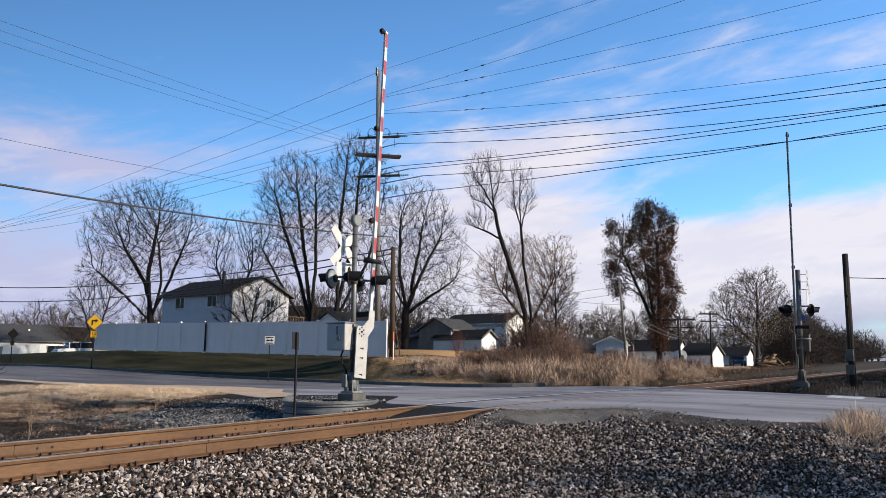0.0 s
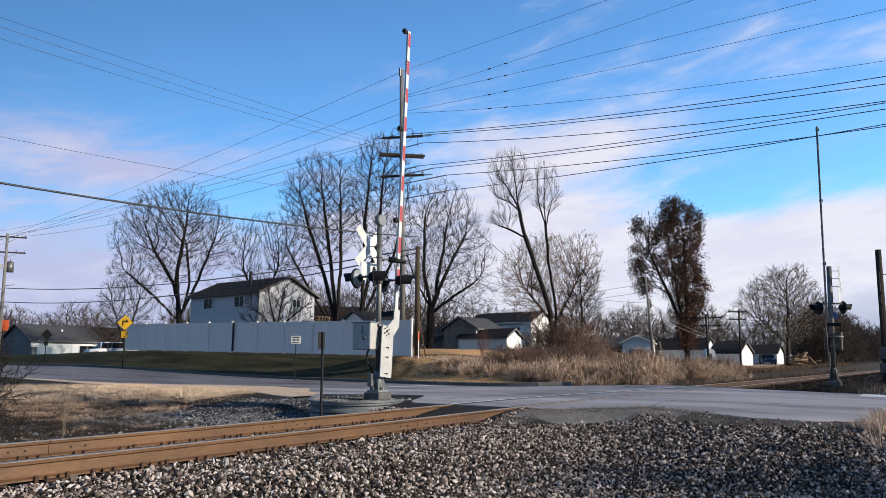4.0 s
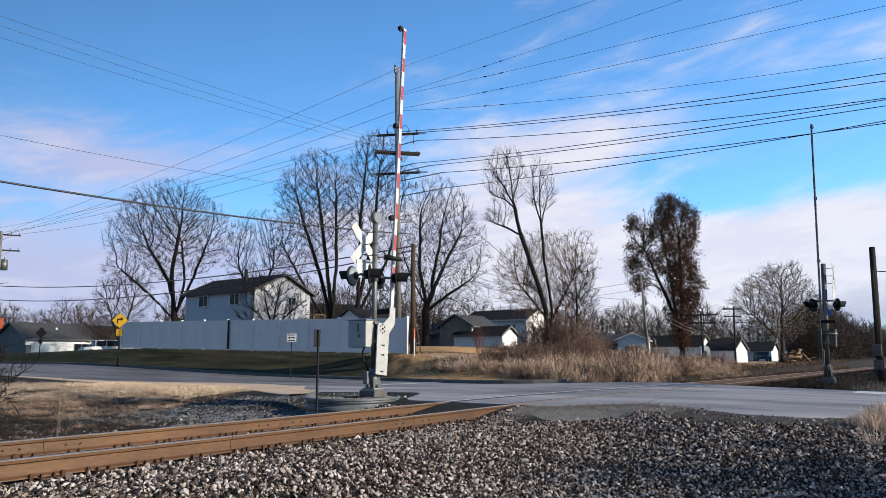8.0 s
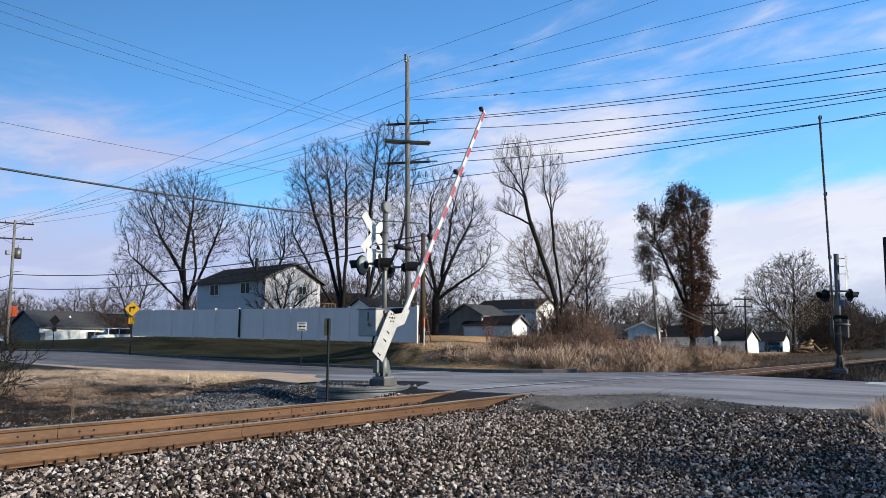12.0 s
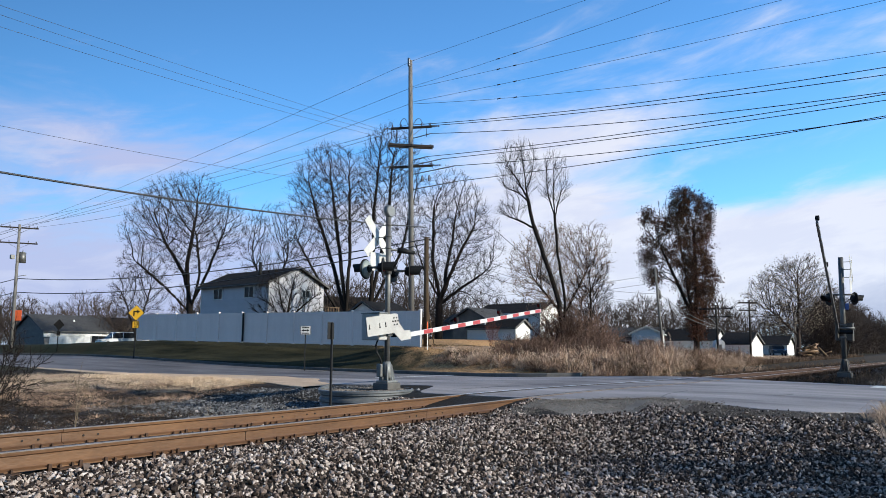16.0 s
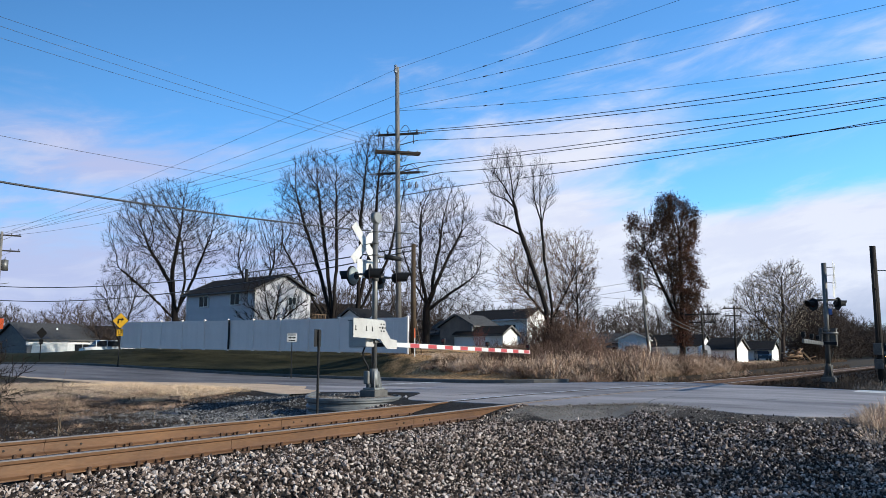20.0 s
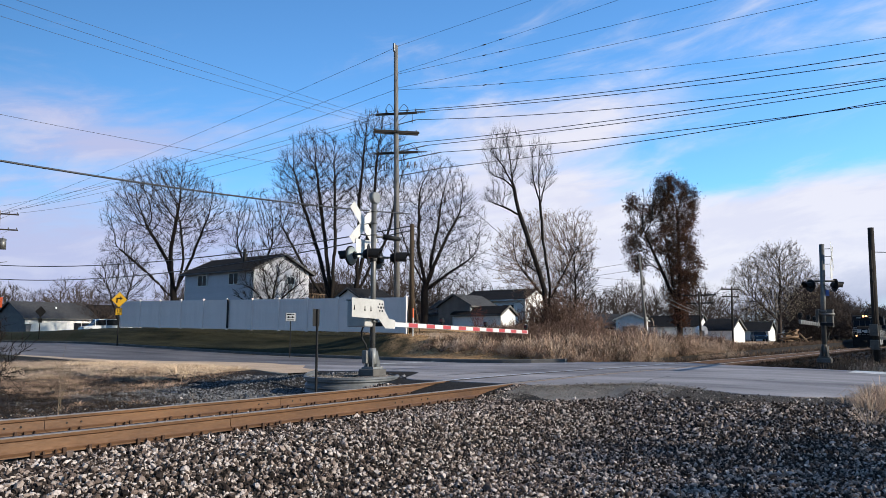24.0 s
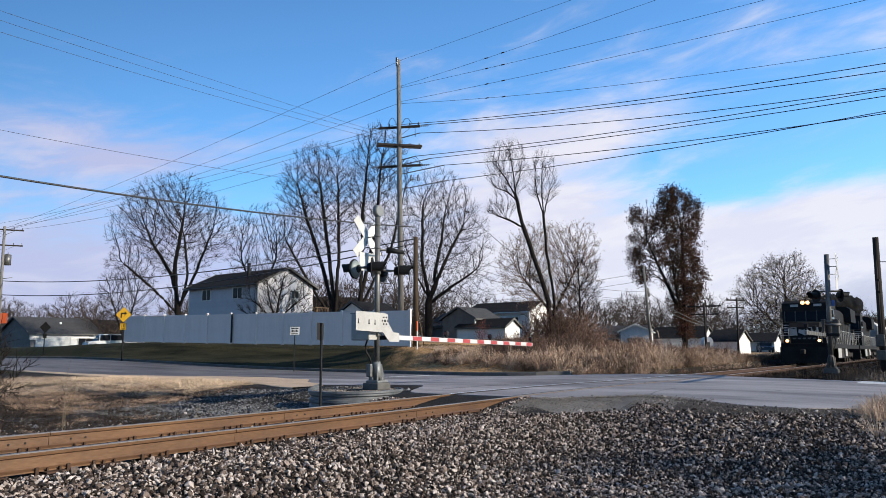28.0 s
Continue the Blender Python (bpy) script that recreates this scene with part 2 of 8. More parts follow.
M = dict(
    soil=mat("soil", (0.03, 0.023, 0.017), (0.012, 0.0095, 0.0075), 0.95, scale=0.6, bump=0.6, fine=9),
    # lawn albedo lowered so that it includes the shade lying on the bank
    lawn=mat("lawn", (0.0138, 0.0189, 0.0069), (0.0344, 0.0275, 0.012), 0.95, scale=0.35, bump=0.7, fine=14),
    straw=mat("tall_straw", (0.6192, 0.473, 0.3569), (0.3096, 0.2236, 0.1634), 0.9, scale=0.5, bump=0.0, fine=5, per_island=0.45),
    tawny=mat("tawny_grass", (0.56, 0.385, 0.27), (0.225, 0.148, 0.104), 0.9, scale=0.5, bump=0.0, fine=5, per_island=0.5),
    palestraw=mat("bleached_straw", (0.78, 0.6, 0.42), (0.5, 0.36, 0.24), 0.9, scale=0.8, bump=0.0, fine=5, per_island=0.35),
    drygrass=mat("dry_grass", (0.31, 0.237, 0.16), (0.075, 0.055, 0.038), 0.9, scale=0.8, bump=0.0, fine=5, per_island=0.4),
    fartwig=mat("far_twigs", (0.0705, 0.0533, 0.0447), (0.0387, 0.0301, 0.0267), 0.95, scale=0.3, bump=0.0, fine=2, per_object=0.3),
    shrubtwig=mat("shrub_twigs", (0.2064, 0.129, 0.0989), (0.0688, 0.0473, 0.0361), 0.95, scale=1.0, bump=0.0, fine=4, per_object=0.35),
    deadweed=mat("dead_weed", (0.052, 0.036, 0.027), (0.017, 0.0125, 0.0095), 0.95, scale=0.8, bump=0.0, fine=5, per_island=0.7),
    brush=mat("brush", (0.1892, 0.1247, 0.0817), (0.086, 0.0568, 0.0396), 0.9, scale=0.8, bump=0.0, fine=5, per_island=0.4),
    asphalt=asphalt_mat(),
    oldasphalt=mat("worn_asphalt", (0.172, 0.1608, 0.1505), (0.1032, 0.0963, 0.0894), 0.9, scale=1.3, bump=0.6, fine=45),
    concrete=mat("concrete", (0.56, 0.41, 0.285), (0.4, 0.29, 0.2), 0.85, scale=1.6, bump=0.3, fine=50),
    paint=mat("road_paint", (0.7052, 0.7052, 0.688), (0.3612, 0.3612, 0.3569), 0.8, scale=4.5, bump=0.2, fine=40),
    # bed colour near black, with the shade of the gaps between stones in it
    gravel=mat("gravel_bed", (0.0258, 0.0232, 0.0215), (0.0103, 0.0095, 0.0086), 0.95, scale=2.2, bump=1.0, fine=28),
    grit=mat("grey_grit", (0.25, 0.222, 0.2), (0.11, 0.097, 0.087), 0.9, scale=3, bump=0.2, fine=40, per_island=0.5),
    dirt=mat("packed_dirt", (0.0645, 0.0516, 0.0413), (0.0275, 0.0224, 0.0189), 0.95, scale=1.6, bump=0.9, fine=30),
    stone=stone_mat(),
    bank=bank_mat(),
    kerb=mat("kerb_concrete", (0.1462, 0.1376, 0.129), (0.086, 0.0817, 0.0774), 0.9, scale=2, bump=0.3),
    tar=mat("tar", (0.0387, 0.0387, 0.0404), (0.0602, 0.0602, 0.0619), 0.7, scale=6, bump=0.2),
    deck=mat("deck_wood", (0.1462, 0.0989, 0.0645), (0.086, 0.0602, 0.0404), 0.85, scale=4, bump=0.3),
    rust=mat("rail_rust", (0.1677, 0.0834, 0.0361), (0.086, 0.043, 0.0215), 0.48, metal=0.2, scale=1.8, bump=0.15, fine=45, mapping=(0.35, 1, 1)),
    railtop=mat("worn_rail_top", (0.3096, 0.2666, 0.2322), (0.215, 0.172, 0.1376), 0.48, metal=0.5, scale=4, bump=0.05, fine=60),
    # near-white base colour carries the sky glint of the far rail head
    railglint=mat("glinting_rail_head", (0.86, 0.86, 0.88), (0.7, 0.7, 0.72), 0.45, metal=0.45, scale=3, bump=0.02, fine=60),
    tie=mat("creosoted_wood", (0.0344, 0.0258, 0.0198), (0.0172, 0.0129, 0.0103), 0.9, scale=4, bump=0.6, fine=40, per_object=0.3, mapping=(6, 0.6, 6)),
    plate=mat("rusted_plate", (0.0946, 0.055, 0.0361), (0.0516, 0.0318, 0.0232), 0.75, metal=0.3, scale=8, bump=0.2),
    galv=mat("galvanised_steel", (0.1892, 0.1849, 0.1763), (0.1204, 0.1178, 0.1118), 0.5, metal=0.55, scale=5, bump=0.06, fine=30),
    galvdark=mat("dark_weathered_steel", (0.1118, 0.0972, 0.0817), (0.0602, 0.0533, 0.0456), 0.55, metal=0.3, scale=5, bump=0.08, fine=30),
    alu=mat("cast_aluminium", (0.2322, 0.2365, 0.2322), (0.1548, 0.1574, 0.1548), 0.55, metal=0.35, scale=5, bump=0.08),
    lampback=mat("lamp_back_paint", (0.2236, 0.258, 0.2494), (0.172, 0.1978, 0.1935), 0.5, scale=4, bump=0.03),
    eaves=mat("weathered_eaves", (0.1376, 0.1333, 0.129), (0.086, 0.0843, 0.0817), 0.8, scale=3, bump=0.04),
    white=mat("white_paint", (0.5676, 0.559, 0.5418), (0.4644, 0.4558, 0.4386), 0.5, scale=3, bump=0.03),
    oldwhite=mat("weathered_white_paint", (0.42, 0.405, 0.38), (0.33, 0.315, 0.295), 0.55, scale=3, bump=0.05),
    red=mat("red_sheeting", (0.387, 0.0473, 0.0473), (0.3096, 0.043, 0.043), 0.45, scale=4, bump=0.03),
    black=mat("black_enamel", (0.0069, 0.0069, 0.0077), (0.0112, 0.0112, 0.012), 0.6, scale=5, bump=0.05, spec=0.2),
    lens=mat("red_lens", (0.0774, 0.0069, 0.0069), (0.0516, 0.0052, 0.0052), 0.15, scale=9, bump=0.0),
    vinyl=mat("white_vinyl", (0.675, 0.605, 0.565), (0.625, 0.56, 0.52), 0.45, scale=1.2, bump=0.04, per_object=0.03),
    siding=mat("pale_grey_siding", (0.4902, 0.4773, 0.4945), (0.4386, 0.4257, 0.4429), 0.6, scale=1.5, bump=0.05, per_object=0.04),
    whitesiding=mat("white_siding", (0.8, 0.78, 0.76), (0.7, 0.685, 0.665), 0.6, scale=1.5, bump=0.05, per_object=0.04),
    greysiding=mat("grey_siding", (0.1462, 0.1376, 0.1307), (0.1032, 0.0972, 0.0929), 0.7, scale=1.5, bump=0.08, per_object=0.05),
    shingle=mat("dark_shingles", (0.015, 0.014, 0.015), (0.009, 0.0085, 0.009), 0.95, scale=3, bump=0.5, fine=18, spec=0.15),
    shinglegrey=mat("grey_shingles", (0.0645, 0.0645, 0.0671), (0.0387, 0.0387, 0.0404), 0.95, scale=3, bump=0.5, fine=18, spec=0.15),
    trim=mat("trim_paint", (0.602, 0.602, 0.5848), (0.516, 0.516, 0.4988), 0.5, scale=3, bump=0.04),
    glassdark=glass("window_glass"),
    pole=mat("weathered_pole", (0.2064, 0.1935, 0.1806), (0.1204, 0.1135, 0.1049), 0.9, scale=3, bump=0.5, fine=40, mapping=(5, 5, 0.5)),
    polebrown=mat("brown_pole", (0.086, 0.0602, 0.0387), (0.0473, 0.0344, 0.0241), 0.9, scale=3, bump=0.5, fine=40, mapping=(5, 5, 0.5)),
    poledark=mat("dark_pole", (0.043, 0.0361, 0.0318), (0.0258, 0.0224, 0.0206), 0.9, scale=3, bump=0.5, fine=40, mapping=(5, 5, 0.5)),
    wire=mat("wire", (0.0258, 0.0258, 0.0284), (0.0387, 0.0387, 0.043), 0.6, scale=2, bump=0.0),
    porcelain=mat("porcelain", (0.172, 0.172, 0.1806), (0.086, 0.086, 0.0946), 0.25, scale=9, bump=0.0),
    bark=mat("bark", (0.0241, 0.0189, 0.0163), (0.0103, 0.0086, 0.0077), 0.95, scale=3, bump=0.6, fine=24, mapping=(3, 3, 0.8)),
    twig=mat("twigs", (0.0258, 0.0189, 0.0155), (0.0129, 0.0103, 0.0095), 0.95, scale=1.0, bump=0.0, fine=4),
    leafbrown=mat("brown_leaves", (0.1032, 0.043, 0.0258), (0.0344, 0.0224, 0.0138), 0.8, scale=0.35, bump=0.0, fine=2, per_island=0.45),
    leafpale=mat("pale_leaves", (0.43, 0.36, 0.27), (0.26, 0.21, 0.155), 0.8, scale=0.5, bump=0.0, fine=2, per_island=0.45),
    yellow=mat("yellow_sign", (0.7138, 0.3956, 0.0129), (0.6708, 0.3612, 0.0129), 0.4, scale=3, bump=0.02),
    orange=mat("orange_sign", (0.731, 0.1204, 0.0258), (0.645, 0.1032, 0.0258), 0.5, scale=3, bump=0.03),
    signback=mat("sign_back", (0.0172, 0.0172, 0.0189), (0.0258, 0.0258, 0.0258), 0.85, scale=3, bump=0.03),
    # darker copy of sign_back, for a back turned away from the sun
    signshade=mat("shaded_sign_back", (0.004, 0.004, 0.0045), (0.006, 0.006, 0.006), 0.95, scale=3, bump=0.03),
    blue=mat("blue_sign", (0.0688, 0.1376, 0.3612), (0.0602, 0.1118, 0.3096), 0.45, scale=3, bump=0.02),
    carwhite=mat("white_car_paint", (0.5332, 0.5418, 0.559), (0.4988, 0.5074, 0.5246), 0.25, scale=3, bump=0.0),
    cardark=mat("dark_car_paint", (0.0172, 0.0189, 0.0258), (0.0215, 0.0232, 0.0301), 0.2, scale=3, bump=0.0),
    locoblack=mat("locomotive_black", (0.0138, 0.0133, 0.0133), (0.0258, 0.0232, 0.0215), 0.7, scale=1.5, bump=0.08, fine=20, spec=0.1),
    locowhite=mat("locomotive_white", (0.5332, 0.5246, 0.4988), (0.387, 0.3698, 0.344), 0.5, scale=2, bump=0.05),
    underframe=mat("underframe_grime", (0.043, 0.037, 0.0318), (0.0258, 0.0232, 0.0206), 0.85, scale=3, bump=0.3),
    hopper=mat("hopper_grey", (0.43, 0.4214, 0.4042), (0.2838, 0.2666, 0.2494), 0.6, scale=1.2, bump=0.1, mapping=(1, 1, 0.3)),
    headlight=glow("headlight", (1.0, 0.52, 0.2), 3.2),
    rubble=mat("dark_rubble", (0.22, 0.218, 0.225), (0.075, 0.075, 0.08), 0.9, scale=3, bump=0.4, fine=40, per_island=0.45),
    redtwig=mat("red_twigs", (0.172, 0.0602, 0.043), (0.1032, 0.043, 0.0344), 0.9, scale=2, bump=0.0, fine=5),
    smoke=smoke_mat(),
    tan=mat("cut_timber", (0.258, 0.1548, 0.0731), (0.172, 0.0946, 0.0473), 0.6, scale=2, bump=0.1),
    rubber=mat("rubber", (0.0172, 0.0172, 0.0172), (0.0258, 0.0258, 0.0258), 0.85, scale=6, bump=0.2),
    corr=mat("corrugated_steel", (0.172, 0.1806, 0.1892), (0.086, 0.0894, 0.0946), 0.55, metal=0.4, scale=3, bump=0.1),
)


# ---- mesh helpers ----
def mesh_of(name, bm, material, smooth=False):
    me = bpy.data.meshes.new(name)
    bm.to_mesh(me)
    bm.free()
    for m in (material if isinstance(material, (list, tuple)) else [material]):
        me.materials.append(m)
    if smooth:
        me.shade_smooth()
    return me


def part(name, bm, material, parent=None, label="", m=None, smooth=False):
    ob = new(name, mesh_of(name, bm, material, smooth))
    if parent:
        ob.parent = parent
    if m is not None:
        ob.matrix_basis = m
    if label:
        tagged(ob, label)
    return ob


def piece(name, me, parent, m=None):
    ob = new(name, me)
    ob.parent = parent
    if m is not None:
        ob.matrix_basis = m
    return ob


def thing(name, m, label, category, group="", kind=""):
    ob = new(name)
    ob.empty_display_size = 0.2
    ob.matrix_basis = m
    return tagged(ob, label, category, group, kind)


def raw(name, verts, faces, material, parent=None, smooth=False):
    me = bpy.data.meshes.new(name)
    me.from_pydata([tuple(v) for v in verts], [], [tuple(f) for f in faces])
    me.materials.append(material)
    if smooth:
        me.shade_smooth()
    else:
        me.shade_flat()
    ob = new(name, me)
    if parent:
        ob.parent = parent
    return ob


def fast_mesh(name, verts, faces, material, smooth=False):
    """verts (n,3), faces (m,k) all with k corners, as numpy arrays."""
    me = bpy.data.meshes.new(name)
    n, k = faces.shape
    me.vertices.add(len(verts))
    me.vertices.foreach_set("co", np.ascontiguousarray(verts, dtype=np.float32).ravel())
    me.loops.add(n * k)
    me.loops.foreach_set("vertex_index", np.ascontiguousarray(faces, dtype=np.int32).ravel())
    me.polygons.add(n)
    me.polygons.foreach_set("loop_start", np.arange(0, n * k, k, dtype=np.int32))
    me.polygons.foreach_set("loop_total", np.full(n, k, dtype=np.int32))
    me.materials.append(material)
    me.update(calc_edges=True)
    if smooth:
        me.shade_smooth()
    else:
        me.shade_flat()
    return me


def box(bm, cx, cy, cz, sx, sy, sz, bevel=0.0, m=None, mi=0):
    r = bmesh.ops.create_cube(bm, size=1.0)
    vs = r["verts"]
    for v in vs:
        v.co = Vector((v.co.x * sx + cx, v.co.y * sy + cy, v.co.z * sz + cz))
    fs = {f for v in vs for f in v.link_faces}
    for f in fs:
        f.material_index = mi
    if bevel:
        es = list({e for v in vs for e in v.link_edges})
        r2 = bmesh.ops.bevel(bm, geom=es, offset=bevel, segments=2, affect="EDGES", profile=0.5)
        vs = list({v for f in r2["faces"] for v in f.verts} | {v for v in vs if v.is_valid})
        for f in {f for v in vs for f in v.link_faces}:
            f.material_index = mi
    if m is not None:
        bmesh.ops.transform(bm, matrix=m, verts=vs)
    return vs


def bbox(cx, cy, cz, sx, sy, sz, bevel=0.0):
    bm = bmesh.new()
    box(bm, cx, cy, cz, sx, sy, sz, bevel)
    return bm


def cyl(bm, a, b, r0, r1=None, n=12, caps=True, mi=0):
    a, b = Vector(a), Vector(b)
    r1 = r0 if r1 is None else r1
    d = (b - a)
    q = d.to_track_quat("Z", "Y").to_matrix()
    ra, rb = [], []
    for i in range(n):
        t = 2 * math.pi * i / n
        u = q @ Vector((math.cos(t), math.sin(t), 0))
        ra.append(bm.verts.new(a + u * r0))
        rb.append(bm.verts.new(b + u * r1))
    for i in range(n):
        f = bm.faces.new((ra[i], ra[(i + 1) % n], rb[(i + 1) % n], rb[i]))
        f.material_index = mi
        f.smooth = n > 6
    if caps:
        bm.faces.new(ra[::-1]).material_index = mi
        bm.faces.new(rb).material_index = mi
    return ra + rb


def cylm(a, b, r0, r1=None, n=12):
    bm = bmesh.new()
    cyl(bm, a, b, r0, r1, n)
    return bm


def prism(bm, poly, axis, a0, a1, mi=0):
    """Extrudes a 2D polygon between a0 and a1 along axis 0, 1 or 2."""
    def at(p, a):
        q = list(p)
        q.insert(axis, a)
        return bm.verts.new(q)
    A = [at(p, a0) for p in poly]
    B = [at(p, a1) for p in poly]
    n = len(poly)
    fs = [bm.faces.new((A[i], A[(i + 1) % n], B[(i + 1) % n], B[i])) for i in range(n)]
    fs += [bm.faces.new(A[::-1]), bm.faces.new(B)]
    for f in fs:
        f.material_index = mi
    bmesh.ops.recalc_face_normals(bm, faces=fs)
    return A + B


def prismm(poly, axis, a0, a1):
    bm = bmesh.new()
    prism(bm, poly, axis, a0, a1)
    return bm


def tube_curve(pts, r, n=5):
    bm = bmesh.new()
    rings = []
    pts = [Vector(p) for p in pts]
    for i, p in enumerate(pts):
        d = pts[min(i + 1, len(pts) - 1)] - pts[max(i - 1, 0)]
        q = d.to_track_quat("Z", "Y").to_matrix()
        rings.append([bm.verts.new(p + q @ Vector((math.cos(2 * math.pi * k / n) * r, math.sin(2 * math.pi * k / n) * r, 0))) for k in range(n)])
    for A, B in zip(rings, rings[1:]):
        for k in range(n):
            bm.faces.new((A[k], A[(k + 1) % n], B[(k + 1) % n], B[k])).smooth = True
    bm.faces.new(rings[0][::-1])
    bm.faces.new(rings[-1])
    return bm


# ---- the lie of the land ----
NEAR_RAIL, FAR_RAIL = 6.80, 8.31
TRACK_Y = (NEAR_RAIL + FAR_RAIL) / 2


def sstep(a, b, x):
    t = np.clip((np.asarray(x, float) - a) / (b - a), 0, 1)
    return t * t * (3 - 2 * t)


def rail_z(x):
    """Height of the rail heads: a gentle fall to the right with a slight hump at the crossing."""
    x = np.asarray(x, float)
    return -0.008 * (x - 2.75) + 0.05 * np.exp(-((x - 15) / 6.5) ** 2)


def road_left(y):
    y = np.asarray(y, float)
    near = np.interp(y, (0.5, 1.2, 1.9, 2.7, 3.5, 4.8, 5.5, 6.1), (13.9, 13.3, 12.6, 12.5, 13.0, 13.8, 12.9, 11.9))
    rails = 12.15 + (near - 12.15) * (1 - sstep(5.9, 6.2, y))
    return rails + 2.9 * sstep(9.2, 11.5, y) + 0.8 * sstep(14, 22, y)


def road_right(y):
    y = np.asarray(y, float)
    return 25.7 + 3.6 * np.exp(-((y - 9.0) / 3.5) ** 2) + 2.2 * sstep(16, 30, y) + 0.4 * sstep(30, 60, y)


def road_z(x, y):
    y = np.asarray(y, float)
    x = np.asarray(x, float)
    base = np.where(np.abs(y - TRACK_Y) < 3, rail_z(x) - 0.012, rail_z(x) - 0.012 - 0.10 * sstep(3, 9, np.abs(y - TRACK_Y)))
    return base + 0.62 * sstep(26, 58, y)


def ground_z(x, y):
    x, y = np.asarray(x, float), np.asarray(y, float)
    rz = rail_z(np.clip(x, -200, 700))
    near = -0.62 + 0.1 * np.clip((x - 8) / 14, 0, 1) + 0.10 * np.sin(x * 0.9) * np.cos(y * 1.1) * 0.3
    near = near + (rz - 0.16 - near) * sstep(24.5, 27.5, x)
    # the gravel climbs gently to the road's edge
    near = near + (rz - 0.13 + 0.085 * sstep(3.4, 4.4, y) - near) * sstep(-4.4, -0.5, x - road_left(y)) * (1 - sstep(20, 24, x))
    left = -0.42 + 0.25 * sstep(14, 26, y) + 0.55 * sstep(26, 60, y)
    bed = rz - 0.205
    tn = sstep(3.9, 5.7, y)
    z = near * (1 - tn) + bed * tn
    tf = sstep(9.4, 11.0, y)
    z = z * (1 - tf) + left * tf
    # right of the road: brushy field, then the grassy bank under the fence
    side = sstep(-0.2, 2.2, x - road_right(y))
    bank = 1.12 * sstep(13, 24, y) + 0.5 * sstep(26, 50, y) * (1 - 0.5 * sstep(53, 70, y)) + 0.55 * sstep(30.5, 46, x) * sstep(19, 27, y) * (1 - sstep(32, 44, y))
    field = np.where(x < 60, rz * 0.4 - 0.1, -0.4) + sstep(12, 30, y) * 0.55
    bank = bank * (1 - sstep(35, 45, x) * (1 - sstep(22, 30, y))) * (1 - 0.85 * sstep(72, 86, x))
    fz = np.where(y > 10, np.maximum(bank * sstep(0, 3.2, x - road_right(y)) - 0.12, field * sstep(10.5, 16, y) + (rz - 0.25) * (1 - sstep(10.5, 16, y))), z)
    z = np.where(y > 10.2, z * (1 - side) + fz * side, z)
    # heap of dark gravel between the apron and the signal
    z = z + 0.08 * np.exp(-((x - 12.3) / 1.5) ** 2 - ((y - 14.4) / 1.5) ** 2)
    # far beyond, the land follows the falling track
    z = z - 0.004 * np.clip(x - 120, 0, 600) * (y > 20)
    # the road bed
    wide = sstep(12.2, 13.9, y) * (1 - sstep(22.5, 26, y))
    inroad = (np.clip((x - road_left(y) + 1.75 + 2.35 * wide) / (1.45 + 1.05 * wide), 0, 1) * (1 - sstep(-0.1, 0.6, x - road_right(y))))
    return z * (1 - inroad) + (road_z(x, y) - 0.012) * inroad


def gz(x, y):
    return float(ground_z(x, y))


def build_ground():
    def axis(parts):
        out = []
        for a, b, st in parts:
            out += list(np.arange(a, b, st))
        return np.array(out + [parts[-1][1]])
    xs = axis([(-900, -60, 60), (-60, -6, 3), (-6, 34, 0.4), (34, 120, 2.0), (120, 1500, 46)])
    ys = axis([(-900, -60, 60), (-60, -4, 4), (-4, 14, 0.3), (14, 60, 0.8), (60, 140, 5), (140, 1500, 60)])
    X, Y = np.meshgrid(xs, ys, indexing="ij")
    Z = ground_z(X, Y)
    V = np.stack([X, Y, Z], -1).reshape(-1, 3)
    nx, ny = X.shape
    i, j = np.meshgrid(np.arange(nx - 1), np.arange(ny - 1), indexing="ij")
    a = (i * ny + j).ravel()
    F = np.stack([a, a + ny, a + ny + 1, a + 1], -1)
    me = fast_mesh("ground", V, F, M["soil"], True)
    me.materials.append(M["lawn"])
    me.materials.append(M["gravel"])
    me.materials.append(M["oldasphalt"])
    me.materials.append(M["concrete"])
    me.materials.append(M["bank"])
    me.materials.append(M["dirt"])
    cx = X[:-1, :-1].ravel() + 0.2
    cy = Y[:-1, :-1].ravel() + 0.2
    lawn = ((cx > road_right(cy)) & (cy > 17)) | (cy > 34) | (cx > 60) & (cy > 14)
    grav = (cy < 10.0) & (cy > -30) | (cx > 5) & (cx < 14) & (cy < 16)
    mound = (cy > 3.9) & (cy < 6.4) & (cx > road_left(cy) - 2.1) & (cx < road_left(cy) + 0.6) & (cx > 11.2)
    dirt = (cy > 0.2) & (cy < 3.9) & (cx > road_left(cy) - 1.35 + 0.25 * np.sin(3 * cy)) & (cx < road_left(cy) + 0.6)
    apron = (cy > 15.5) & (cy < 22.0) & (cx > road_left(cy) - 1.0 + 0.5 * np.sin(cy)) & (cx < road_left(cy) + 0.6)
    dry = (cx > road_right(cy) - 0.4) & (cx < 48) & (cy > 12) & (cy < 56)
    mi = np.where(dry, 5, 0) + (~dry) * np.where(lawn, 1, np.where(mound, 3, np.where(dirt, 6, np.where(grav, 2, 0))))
    mi = np.where((cx > 70) & (cx < 118) & (cy > 12.6 + 0.5 * np.sin(cx)) & (cy < 23), 4, mi).astype(np.int32)
    me.polygons.foreach_set("material_index", mi)
    tagged(new("ground", me), "dry winter ground with gravel and grass", "ground", kind="structure")


